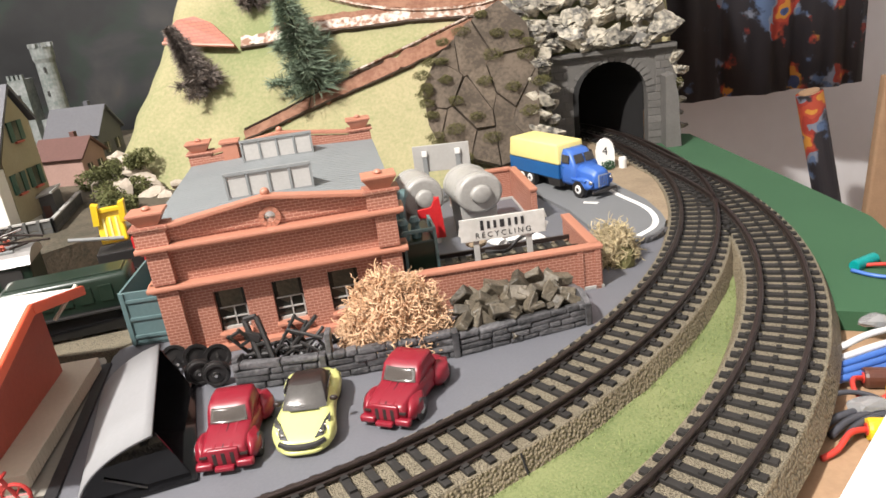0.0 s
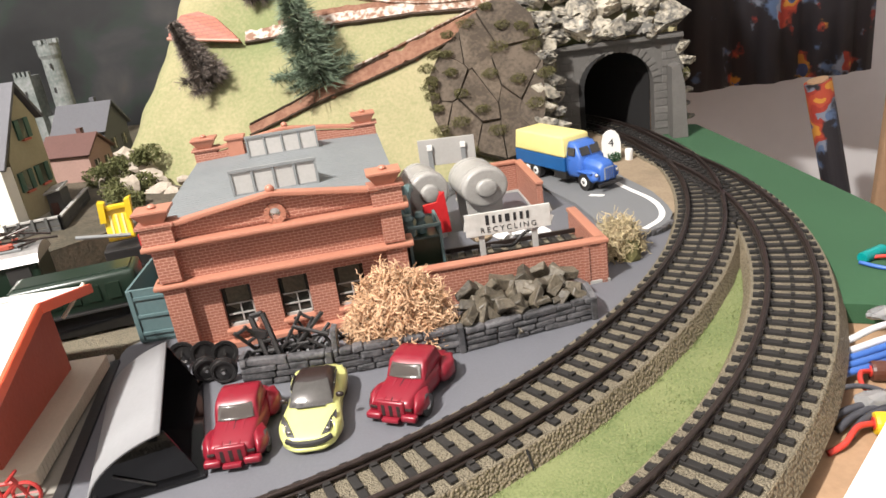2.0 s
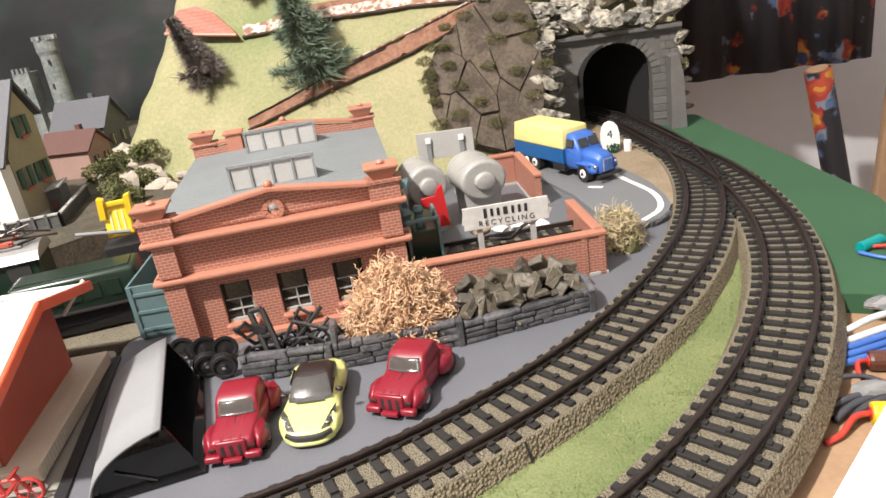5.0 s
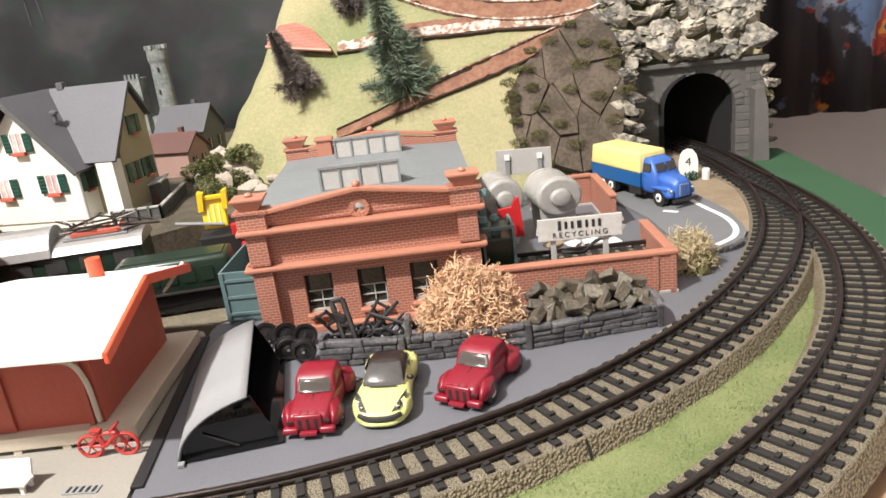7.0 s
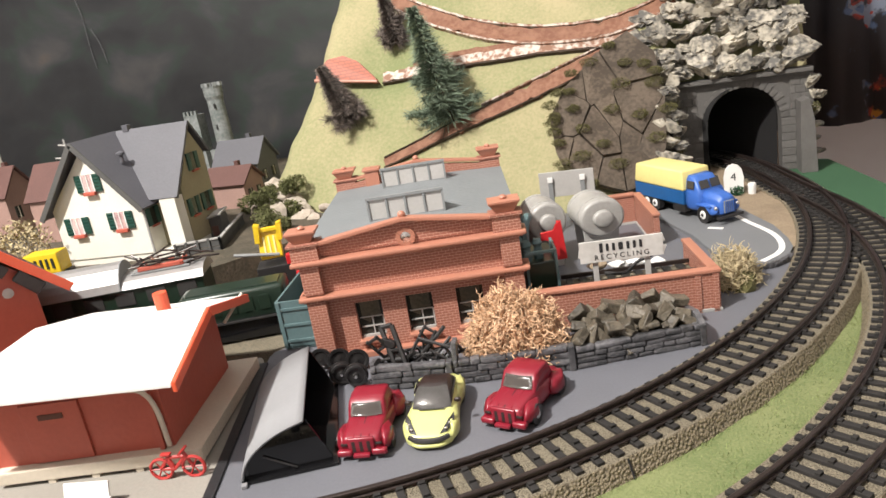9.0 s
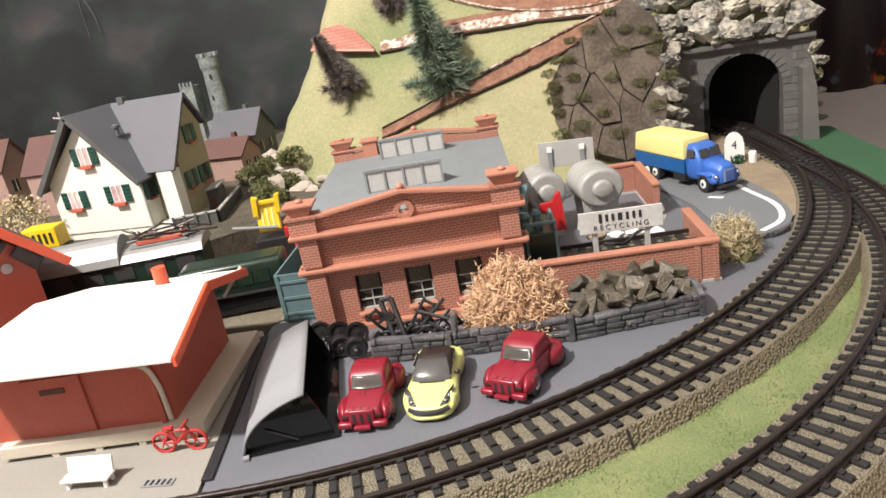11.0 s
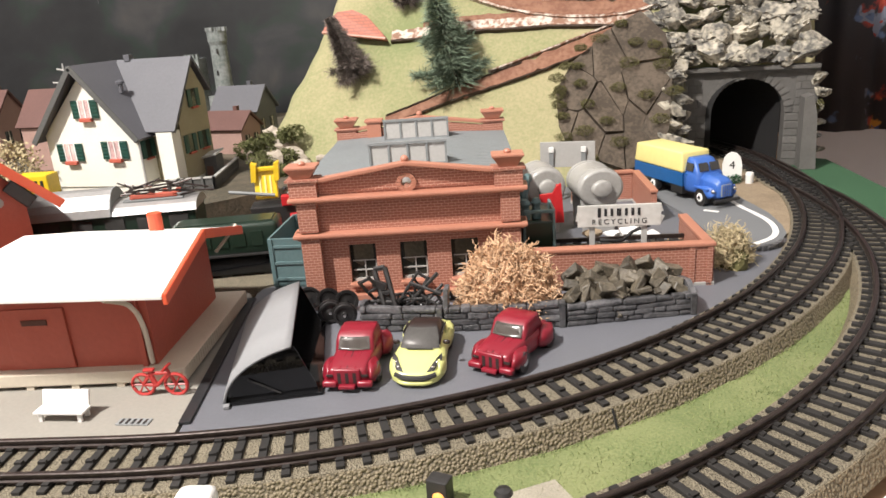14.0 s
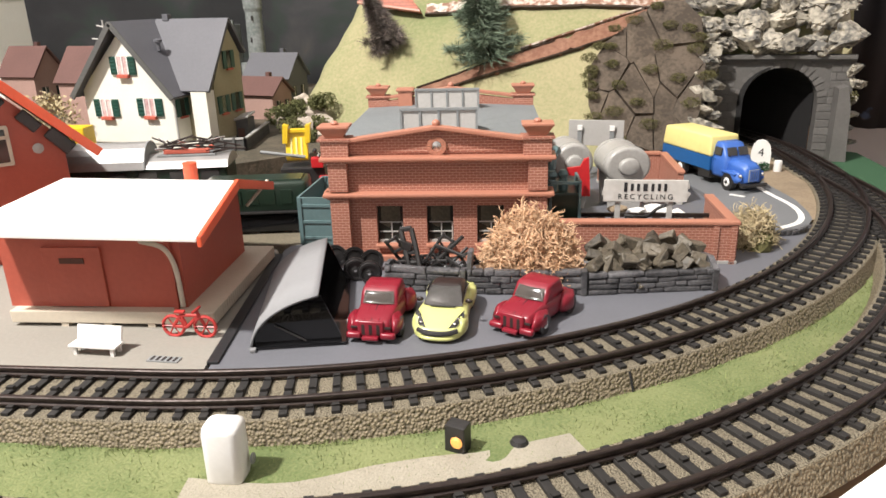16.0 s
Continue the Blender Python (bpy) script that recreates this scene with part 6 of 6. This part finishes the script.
# ---- village ----
house = thing("village_house", -333, 495, 27, 0, "cream rendered house with a slate roof and green shutters", "house")
EV, AP = 40, 87
part("front_wing", upright([(0, 0), (77, 0), (77, EV), (38.5, AP - 7), (0, EV)], 0, 48), M_HOUSE, house, "cream rendered gable wing")
bm = bmesh.new()
prof_h = ((17, 0), (57.5, 0), (57.5, 62), (44, AP - 6), (17, 42))
va, vb = [bm.verts.new((40, y, z)) for y, z in prof_h], [bm.verts.new((101, y, z)) for y, z in prof_h]
bm.faces.new(va)
bm.faces.new(vb[::-1])
for k in range(5):
    bm.faces.new((va[k], va[(k + 1) % 5], vb[(k + 1) % 5], vb[k]))
# the whole block takes the darkened render in place of shade on its side
part("main_block", bm, M_HOUSE_SHADED, house, "main block in render darkened to ochre for its shaded side")
part("porch", box(94, 12, 18, 13, 11, 40, bevel=0.3), M_HOUSE, house, "white rendered porch")
part("footing", box(50, 29, -13.6, 100, 56, 27), M_HOUSE, house, "plain footing")
house.scale = (0.95, 0.95, 0.95)
slope_a = math.degrees(math.atan2(AP - EV + 5, 43))
ln = math.hypot(AP - EV + 5, 43) + 1
for s in (-1, 1):
    part("roof_slope", box(38.5 + s * 21.5, 19, (AP + EV - 5) / 2, ln, 52, 2.2, ry=s * slope_a, bevel=0.2), M_SLATE, house, "dark grey slate roof")
    part("verge", box(38.5 + s * 21.5, -7.6, (AP + EV - 5) / 2 - 0.6, ln, 1.6, 4.0, ry=s * slope_a, bevel=0.3), M_TIMBER, house, "dark verge board")
slope_b = math.degrees(math.atan2(AP - 38, 37))
part("roof_slope", box(72, 25.5, (AP + 38) / 2, 63, math.hypot(AP - 38, 37) + 1, 2.2, rx=slope_b, bevel=0.2), M_SLATE, house, "dark grey slate roof")
part("roof_slope", box(72, 53.5, AP - 12.6, 63, 32, 2.2, rx=-slope_b, bevel=0.2), M_SLATE, house, "dark grey slate roof")
part("downpipe", rod((77.5, -0.6, 0), (77.5, -0.6, 38), 0.9, seg=8), M_LGREY, house, "grey downpipe")
part("vent_pipe", turned([(1.6, 0), (1.6, 6), (3, 6.4), (3, 8), (0.5, 9)], 12, at=(58, 18, 66)), M_SLATE, house)
part("chimney", box(50, 44, 89, 5, 5, 5, bevel=0.3), M_SLATE, house)
mast = part("aerial", rod((-6, 40, 0), (-6, 40, 88), 0.6, seg=6), M_LGREY, house, "thin grey aerial")
for z, w in ((84, 6), (74, 12)):
    part("element", rod((-6 - w, 40, z), (-6 + w, 40, z - 2), 0.6, seg=6), M_LGREY, mast)


def shuttered(x, z, y, parent, w=9, h=13, turn=0):
    win2 = part("window", box(x, y - 0.5, z, w, 1, h, bevel=0.2), M_CURTAIN, parent, "window with pink curtains and green shutters")
    for s in (-1, 1):
        part("shutter", box(x + s * (w / 2 + 3.2), y - 0.9, z, 6.0, 1.2, h, bevel=0.2), M_SHUTTER, win2, "dark green louvred shutter")
        for k in range(5):
            part("slat", box(x + s * (w / 2 + 3.2), y - 1.6, z - h / 2 + 1.6 + k * h / 5.2, 4.6, 0.5, 1.2, rx=20), M_SHUTTER, win2)
    for xx in (x - w / 2, x, x + w / 2):
        part("glazing_bar", box(xx, y - 1.2, z, 0.8, 0.8, h), M_WHITE, win2)
    part("flower_box", box(x, y - 2, z - h / 2 - 1, w + 1, 3, 2.6, bevel=0.4), M_FLOWER, win2, "red flower box")


shuttered(39, 57, 0, house)
shuttered(19, 26, 0, house)
shuttered(57, 27, 0, house)
for x, y, z in ((77.4, 9, 26), (101.4, 27, 26), (101.4, 46, 26), (101.4, 40, 58)):
    side_win = part("side_window", box(x, y, z, 0.8, 6, 13, bevel=0.2), M_GLASS, house, "dark side window with green shutters")
    for q in (-5.4, 5.4):
        part("shutter", box(x + 0.3, y + q, z, 1.2, 4.6, 13, bevel=0.2), M_SHUTTER, side_win, "dark green shutter")
    part("sill", box(x + 0.8, y, z - 7.2, 2.2, 8, 1.4, bevel=0.3), M_FLOWER, side_win, "red flower box")


def cottage(name, x, y, z, rz, w, d, h, rise, wall_mat, roof_mat, label):
    t = thing(name, x, y, z, rz, label, "house", "village houses")
    part("wall_shell", upright([(-w / 2, 0), (w / 2, 0), (w / 2, h), (0, h + rise), (-w / 2, h)], 0, d), wall_mat, t)
    a = math.degrees(math.atan2(rise, w / 2))
    for s in (-1, 1):
        part("roof_slope", box(s * (w / 4 + 1), d / 2, h + rise / 2, math.hypot(w / 2, rise) + 4, d + 6, 1.6, ry=s * a, bevel=0.2), roof_mat, t)
    part("chimney", box(w * 0.2, d * 0.4, h + rise + 1, 4, 4, 8), roof_mat, t)
    for s in (-1, 1):
        wi = part("window", box(s * w * 0.22, -0.4, h * 0.55, w * 0.18, 0.8, h * 0.3), M_GLASS, t)
        part("frame", box(s * w * 0.22, -0.9, h * 0.55, 0.7, 0.5, h * 0.3), M_CREAM, wi)
    return t


cottage("village_cottage", -392, 600, 22, 90, 44, 40, 38, 26, M_PINK, M_TILE, "faded pink cottage with a brown roof behind the house")
cottage("village_cottage", -498, 640, 22, 90, 40, 38, 38, 24, M_PINK, M_TILE, "faded pink cottage with a brown roof at the village edge")
cottage("village_cottage", -256, 645, 22, 84, 30, 40, 22, 12, M_PINK, M_TILE, "small faded pink hut with a brown roof")
cottage("village_barn", -270, 706, 22, 90, 42, 44, 30, 20, M_SLATE, M_SLATE, "plain grey barn behind the hut")
cottage("tall_white_house", -640, 700, 22, 0, 46, 50, 120, 24, M_HOUSE, M_TILE, "tall white house at the edge of the village")

castle = thing("castle_tower", -352, 780, 22, 0, "grey green stone castle with a round tower", "castle")
part("tower", turned([(12, 0), (9.5, 30), (8.6, 88), (10, 92), (10, 102), (8, 102), (8, 98), (0.5, 98)], 20), M_CASTLE, castle, "round tapering tower")
for k in range(8):
    a = 2 * math.pi * k / 8
    part("merlon", box(9 * math.cos(a), 9 * math.sin(a), 104, 4, 3, 4, rz=math.degrees(a)), M_CASTLE, castle)
part("keep", box(-26, -6, 38, 16, 16, 76, bevel=0.4), M_CASTLE, castle)
for k in range(4):
    part("merlon", box(-32 + k * 4.4, -13, 78, 2.4, 3, 5), M_CASTLE, castle)
for k, (x, z) in enumerate(((0, 60), (3, 82), (-26, 60), (-23, 44), (-29, 50))):
    part("slit", box(x, -9.4 if x > -10 else -14.2, z, 1.8, 1, 5), M_BLACK, castle)
part("curtain_wall", box(-14, -2, 18, 44, 8, 36, bevel=0.4), M_CASTLE, castle)

yardbox = thing("timber_pen", -213, 505, 14, 0, "grey timber pen with a small lean-to", "pen")
for a, b in (((-30, -9), (0, 0)), ((0, 0), (-19, 67))):
    dx, dy = b[0] - a[0], b[1] - a[1]
    ln, turn = math.hypot(dx, dy), math.degrees(math.atan2(dy, dx))
    for k in range(3):
        part("plank", box((a[0] + b[0]) / 2, (a[1] + b[1]) / 2, 3 + k * 5.2, ln, 1.2, 4.7, rz=turn, bevel=0.2), M_TIMBER, yardbox)
    part("rail", box((a[0] + b[0]) / 2, (a[1] + b[1]) / 2, 16.4, ln + 2, 2.6, 1.2, rz=turn, bevel=0.2), M_LGREY, yardbox, "pale top rail")
    for k in range(5):
        q = k / 4
        part("post", box(a[0] + dx * q, a[1] + dy * q - 0.8, 8.6, 1.8, 1.8, 17.2, bevel=0.2), M_TIMBER, yardbox)
part("lean_to", box(-20, 34, 13, 12, 10, 26, bevel=0.3), M_TIMBER, yardbox)
part("lean_to_roof", box(-20, 33, 26.5, 15, 13, 1.4, rx=10, ry=-12, bevel=0.2), M_LGREY, yardbox, "pale sloping roof")
part("lean_to_door", box(-20, 28.8, 10, 5, 0.6, 16), M_TILE, yardbox, "dark red door")
litter = random.Random(17)
for k in range(30):
    u = litter.random()
    x, y = -205 - 60 * u + litter.uniform(-16, 10), 575 + 95 * u + litter.uniform(-10, 10)
    r = litter.uniform(4, 8)
    tagged(part("pale_rock", lump(r, (1.1, 1, litter.uniform(0.8, 1.5)), 0.6, 800 + k, 2, 2.0, True), M_LIGHTROCK if k % 3 else M_EARTH, None), "rough rock between the pen and the hill", "rock", "rocks at the hill foot").location = Vector((x, y, 22 + r * 0.5)) * MM
for k, (x, y, r) in enumerate(((-196, 548, 9), (-208, 566, 10), (-222, 600, 12), (-246, 612, 10), (-182, 540, 7), (-238, 640, 12))):
    tuft("round_bush", x, y, 22 + r * 0.6, r, M_BUSH, "olive green foam bush beside the pale rocks", 800, 0.9, 1.1, seed=170 + k, category="bush")

for k, (x, y, z, r) in enumerate(((-196, 596, 26, 10), (-206, 606, 34, 9), (-188, 590, 24, 8), (-214, 612, 40, 8), (-226, 628, 38, 9), (-180, 574, 22, 8), (-168, 566, 20, 7), (-150, 566, 26, 6), (-138, 572, 24, 6), (-160, 572, 28, 6))):
    tagged(part("pale_rock", lump(r, (1.2, 1, 0.8), 0.5, 700 + k, 2, 1.8, True), M_LIGHTROCK, None), "pale rough rock at the foot of the hill", "rock", "rocks at the hill foot").location = Vector((x, y, z)) * MM
for k, (x, y, z, r) in enumerate(((-202, 600, 42, 7.5), (-220, 604, 38, 8), (-192, 578, 28, 9), (-238, 612, 32, 8))):
    tuft("round_bush", x, y, z, r, M_BUSH, "olive green foam bush at the foot of the hill", 700, 0.85, 1.3, seed=110 + k, category="bush")
p = on_hill(-198, 38, 8)
tuft("round_bush", p.x, p.y, p.z, 10, M_BUSH, "small olive bush on the hillside", 600, 0.75, 1.2, seed=130, category="bush")
tuft("yellow_bush", -352, 478, 48, 21, M_DRY, "yellowish bush beside the village house", 900, 0.8, 1.6, seed=131, category="bush")
crates = thing("yellow_crate", -319, 462, 1, 10, "yellow slotted toy crate on a black wagon", "wagon")
part("base", box(0, 0, 14.5, 26, 16, 29, bevel=0.6), M_BLACK, crates)
part("crate", box(0, 0, 36, 24, 14, 14, bevel=1), M_YPLASTIC, crates, "yellow slotted crate")
for k in range(4):
    part("slot", box(-4 + k * 4, -7.3, 36, 1.6, 0.8, 7), M_BLACK, crates)


def fir(x, z, h, r, mat, label, seed, lean, droop, limbs):
    """A bottle-brush tree: stiff bristles all round a wire, with a few short limbs."""
    base = on_hill(x, z, -3)
    t = thing("fir_tree", base.x, base.y, base.z, 0, label, "tree", "fir trees on the hill")
    t.matrix_basis = pose(base.x * MM, base.y * MM, base.z * MM, lean[0], lean[1], 0)
    part("trunk", rod((0, 0, 0), (0, 0, h * 0.97), 1.5, 0.4, seg=8), M_BARK, t, "brown wire trunk")
    g = random.Random(seed)
    vs, fs = [], []

    def bristle(q, d, ln, w):
        c = d.orthogonal().normalized() * w
        e = d.cross(c).normalized() * w
        bow = Vector((g.gauss(0, 0.12), g.gauss(0, 0.12), g.gauss(0, 0.12) + droop * 0.35)) * ln
        i0 = len(vs)
        vs.extend([q - c, q + c, q + e * 1.4, q + d * ln * 0.55 - c * 0.8 + bow * 0.3, q + d * ln * 0.55 + c * 0.8 + bow * 0.3, q + d * ln + bow])
        fs.extend([(i0, i0 + 1, i0 + 4, i0 + 3), (i0 + 3, i0 + 4, i0 + 5), (i0 + 1, i0 + 2, i0 + 4), (i0 + 2, i0, i0 + 3)])

    for _ in range(3600):
        u = g.random() ** 0.9
        a = g.uniform(0, 2 * math.pi)
        reach = r * (0.16 + 0.84 * (1 - u) ** 0.8) * g.uniform(0.65, 1.12)
        inner = reach * g.uniform(0.0, 0.55)
        out = Vector((math.cos(a), math.sin(a), 0))
        d = (out + Vector((g.gauss(0, 0.25), g.gauss(0, 0.25), droop + g.gauss(0, 0.25)))).normalized()
        bristle(Vector((0, 0, h * (0.03 + 0.95 * u))) + out * inner + Vector((0, 0, inner * droop)), d, max(4.0, (reach - inner) * g.uniform(0.6, 1.0)), 0.3)
    for _ in range(limbs):
        u, a = g.uniform(0.0, 0.45), g.uniform(0, 2 * math.pi)
        d0 = Vector((math.cos(a), math.sin(a), 0.25 + droop)).normalized()
        ln = r * (1 - u) * g.uniform(0.9, 1.3)
        for _ in range(150):
            k = g.uniform(0.2, 1.0)
            d = (d0 * 0.6 + Vector((g.gauss(0, 0.7), g.gauss(0, 0.7), g.gauss(0, 0.7)))).normalized()
            bristle(Vector((0, 0, h * u)) + d0 * ln * k, d, g.uniform(5, 10), 0.28)
    me = bpy.data.meshes.new("crown")
    me.from_pydata([v * MM for v in vs], [], fs)
    me.materials.append(mat)
    c = new("crown", me)
    c.parent = t
    return t


fir(-155, 84, 52, 22, M_FIR_BROWN, "leaning grey brown bristle fir on the slope", 1, (10, -18), -0.15, 5)
fir(-67, 72, 96, 31, M_FIR, "tall dark green bristle fir on the slope", 2, (6, -10), -0.1, 16)
fir(-116, 138, 50, 17, M_FIR_BROWN, "grey bristle fir high on the slope", 3, (8, -6), -0.12, 5)

# ---- small things at the board edge ----
roll = thing("wrapping_roll", 398, 850, -14, 0, "patterned wrapping paper roll leaning on the wall", "roll")
part("tube", rod((-14, 0, 0), (44, 0, -270), 13, seg=24), M_CLOTH, roll, "red, blue and yellow patterned paper")
part("core", rod((-14.4, 0, 2), (-13, 0, -4), 10, seg=24), M_BOARD, roll)

def cable(points, r, mat, label, category="cable"):
    return tagged(part("cable", tube(bend([(x - 4, y, z) for x, y, z in points], 8), r), mat, None, smooth=True), label, category, "loose cables")


for k in range(4):
    cable([(166 - k * 1.5, 333 - k * 4.5, -10.5), (181, 335 - k * 4, -9), (200, 341 - k * 3, -8 - k), (235, 352 - k * 3, -9)], 1.4, M_CABLE_BLUE if k else M_CABLE_WHITE, "thin insulated cable leaving under the track")
cable([(168, 338, -8), (182, 339, -7), (198, 346, -6), (232, 358, -8)], 1.3, M_CABLE_WHITE, "thin white cable leaving under the track")
for x0, y0, mat, other in ((183, 322, M_CABLE_BROWN, "brown"), (170, 293, M_YPLASTIC, "yellow"), (186, 311, M_YPLASTIC, "yellow"), (174, 286, M_YPLASTIC, "yellow")):
    plug = thing("cable_plug", x0 - 4, y0, -9.5, -10, other + " plastic cable plug lying on the chipboard", "plug", "cable plugs")
    bm = turned([(1.2, 0), (3.4, 0), (3.7, 1), (3.7, 11), (3.0, 14), (3.2, 18), (1, 18.4)], 18)
    for v in bm.verts:
        v.co = Vector((v.co.z, v.co.y, v.co.x))
    part("sleeve", bm, mat, plug)
    part("collar", rod((-0.4, 0, 0), (0.6, 0, 0), 2.0), M_CABLE_RED, plug, "red wire end")
cable([(183, 322, -9.5), (178, 319, -8), (176, 312, -9), (181, 309, -10), (187, 311, -9.5)], 0.9, M_CABLE_RED, "short red wire between two plugs")
cable([(170, 293, -9.5), (164, 291, -9), (158, 286, -11), (152, 283, -11.6)], 1.0, M_CABLE_RED, "short red wire between two plugs")
for k in range(3):
    cable([(157 + k * 2, 297 - k * 4, -11), (166 + k, 301 - k * 3, -9.5), (178, 303 - k * 2, -9), (200, 304, -10)], 1.3, M_CABLE_GREY, "dark grey cable in a bundle")
cable([(160, 305, -11), (166, 309, -7), (176, 309, -7), (186, 303, -10)], 0.9, M_CABLE_GREY, "dark grey cable in a bundle")
tagged(part("cable_tie", lump(5, (1.6, 0.8, 0.5), 0.3, 41, 2), M_CLEAR, None), "clear plastic cable clip", "clip").location = (0.171, 0.303, -0.0075)
tagged(part("cable_tie", lump(5, (1.5, 1.0, 0.6), 0.3, 42, 2), M_CLEAR, None), "clear plastic cable clip", "clip").location = (0.198, 0.352, -0.004)
plug = thing("cable_plug", 212, 399, -2.2, 30, "turquoise plastic cable plug on the green felt", "plug", "cable plugs")
bm = turned([(1.2, 0), (2.4, 0), (2.6, 1), (2.6, 14), (1, 14.4)], 16)
for v in bm.verts:
    v.co = Vector((v.co.z, v.co.y, v.co.x))
part("sleeve", bm, M_TURQ, plug)
cable([(214, 397, -3), (222, 388, -3), (240, 380, -3)], 0.9, M_CABLE_BLUE, "thin blue cable on the felt")
cable([(218, 401, -3), (228, 398, -2), (242, 394, -3)], 0.9, M_CABLE_RED, "thin red cable on the felt")
paper = tagged(part("white_carton", box(0, 0, 16.5, 70, 120, 33, bevel=0.6), M_PAPER, None), "plain white carton at the edge of the board", "box")
paper.matrix_basis = place(158, 213, -13, 0, 0, -40.6)

sig = thing("dwarf_signal", 10, 231.5, -4.6, -12, "small black dwarf signal with a lit yellow lamp", "signal")
part("case", box(0, 0, 5, 6.4, 5, 9, bevel=0.5), M_BLACK, sig)
lens = part("lamp", turned([(0.2, 0), (1.7, 0), (1.9, 0.4), (1.2, 1.0), (0.2, 1.2)], 14), M_LAMP, sig, "glowing yellow lens")
lens.matrix_basis = place(0.8, -2.4, 4.6, 90)
cap = thing("white_switch_cap", -49, 204, -5, 10, "white rounded plastic switch housing on the grass", "switch")
part("housing", box(0, 0, 9.6, 10.5, 9, 19.2, bevel=2.4), M_WHITE, cap, smooth=True)
knob = part("button", turned([(0.2, 0), (1.6, 0), (1.6, 0.6), (0.2, 0.8)], 12, at=(0, 0, 0)), M_FRAME, cap)
knob.matrix_basis = place(6.1, 2, 6, 0, 90)
tagged(part("black_knob", turned([(0.3, 0), (2.6, 0), (3.0, 1), (2.2, 2.4), (0.3, 2.8)], 16), M_BLACK, None), "small round black knob in the grass", "knob").location = (0.027, 0.238, -0.0046)

# ---- grass fibres beside the ballast ----
g = random.Random(21)
vs, fs = [], []
for _ in range(24000):
    a = g.uniform(-108, 0)
    k = g.choice((g.uniform(0, 1), g.uniform(0, 0.12), g.uniform(0.9, 1)))
    p = along(a, RI + 17).lerp(on(CO, RO - 17, a), k)
    z = -4.8 + 0.8 * math.sin(math.pi * k)
    d = Vector((g.gauss(0, 0.8), g.gauss(0, 0.8), g.uniform(0.5, 1.9)))
    w = Vector((g.gauss(0, 1), g.gauss(0, 1), 0)).normalized() * 0.14
    i0 = len(vs)
    vs += [(p + w + Vector((0, 0, z))) * MM, (p - w + Vector((0, 0, z))) * MM, (p + d + Vector((0, 0, z))) * MM]
    fs.append((i0, i0 + 1, i0 + 2))
me = bpy.data.meshes.new("grass_fibre")
me.from_pydata(vs, [], fs)
me.materials.append(M_FIBRE)
tagged(new("grass_fibre", me), "short green static grass fibres between the tracks", "grass", kind="stuff")

# ---- train standing inside the tunnel ----
def ahead(a):
    q = on(CI, RI, a)
    return q.x, q.y, a


x, y, a = ahead(54)
diesel = thing("yellow_locomotive", x, y, 6.7, a, "yellow toy diesel locomotive standing inside the tunnel", "locomotive")
part("frame", box(0, 0, 6, 24, 84, 6, bevel=0.6), M_BLACK, diesel)
part("hood", box(0, -18, 17, 18, 46, 17, bevel=2), M_YPLASTIC, diesel, "yellow bonnet", True)
part("hood", box(0, 32, 15, 18, 18, 13, bevel=2), M_YPLASTIC, diesel, "yellow short bonnet", True)
part("cab", box(0, 14, 20, 23, 20, 26, bevel=1), M_YPLASTIC, diesel, "yellow cab")
part("cab_roof", box(0, 14, 34, 25, 24, 2.4, bevel=0.8), M_BLACK, diesel, "black cab roof")
part("stripe", box(0, -18, 14, 18.4, 44, 1.6), M_BLACK, diesel)
for yy in (-26, -10, 10, 26):
    for s in (-1, 1):
        part("wheel", rod((s * 8, yy, 5), (s * 10, yy, 5), 5, seg=16), M_BLACK, diesel)
x, y, a = ahead(72)
coach = thing("blue_coach", x, y, 6.7, a, "dark blue passenger coach with a silver roof", "coach")
part("body", box(0, 0, 20, 25, 116, 26, bevel=1.2), M_COACH, coach)
part("roof", box(0, 0, 35, 24, 117, 5, bevel=2.2), M_SILVER, coach, "silver roof", True)
for k in range(9):
    for s in (-1, 1):
        part("window", box(s * 12.6, -48 + k * 12, 24, 0.6, 8, 8), M_LGREY, coach)
for yy in (-44, 44):
    part("bogie", box(0, yy, 5, 18, 20, 7, bevel=0.6), M_BLACK, coach)
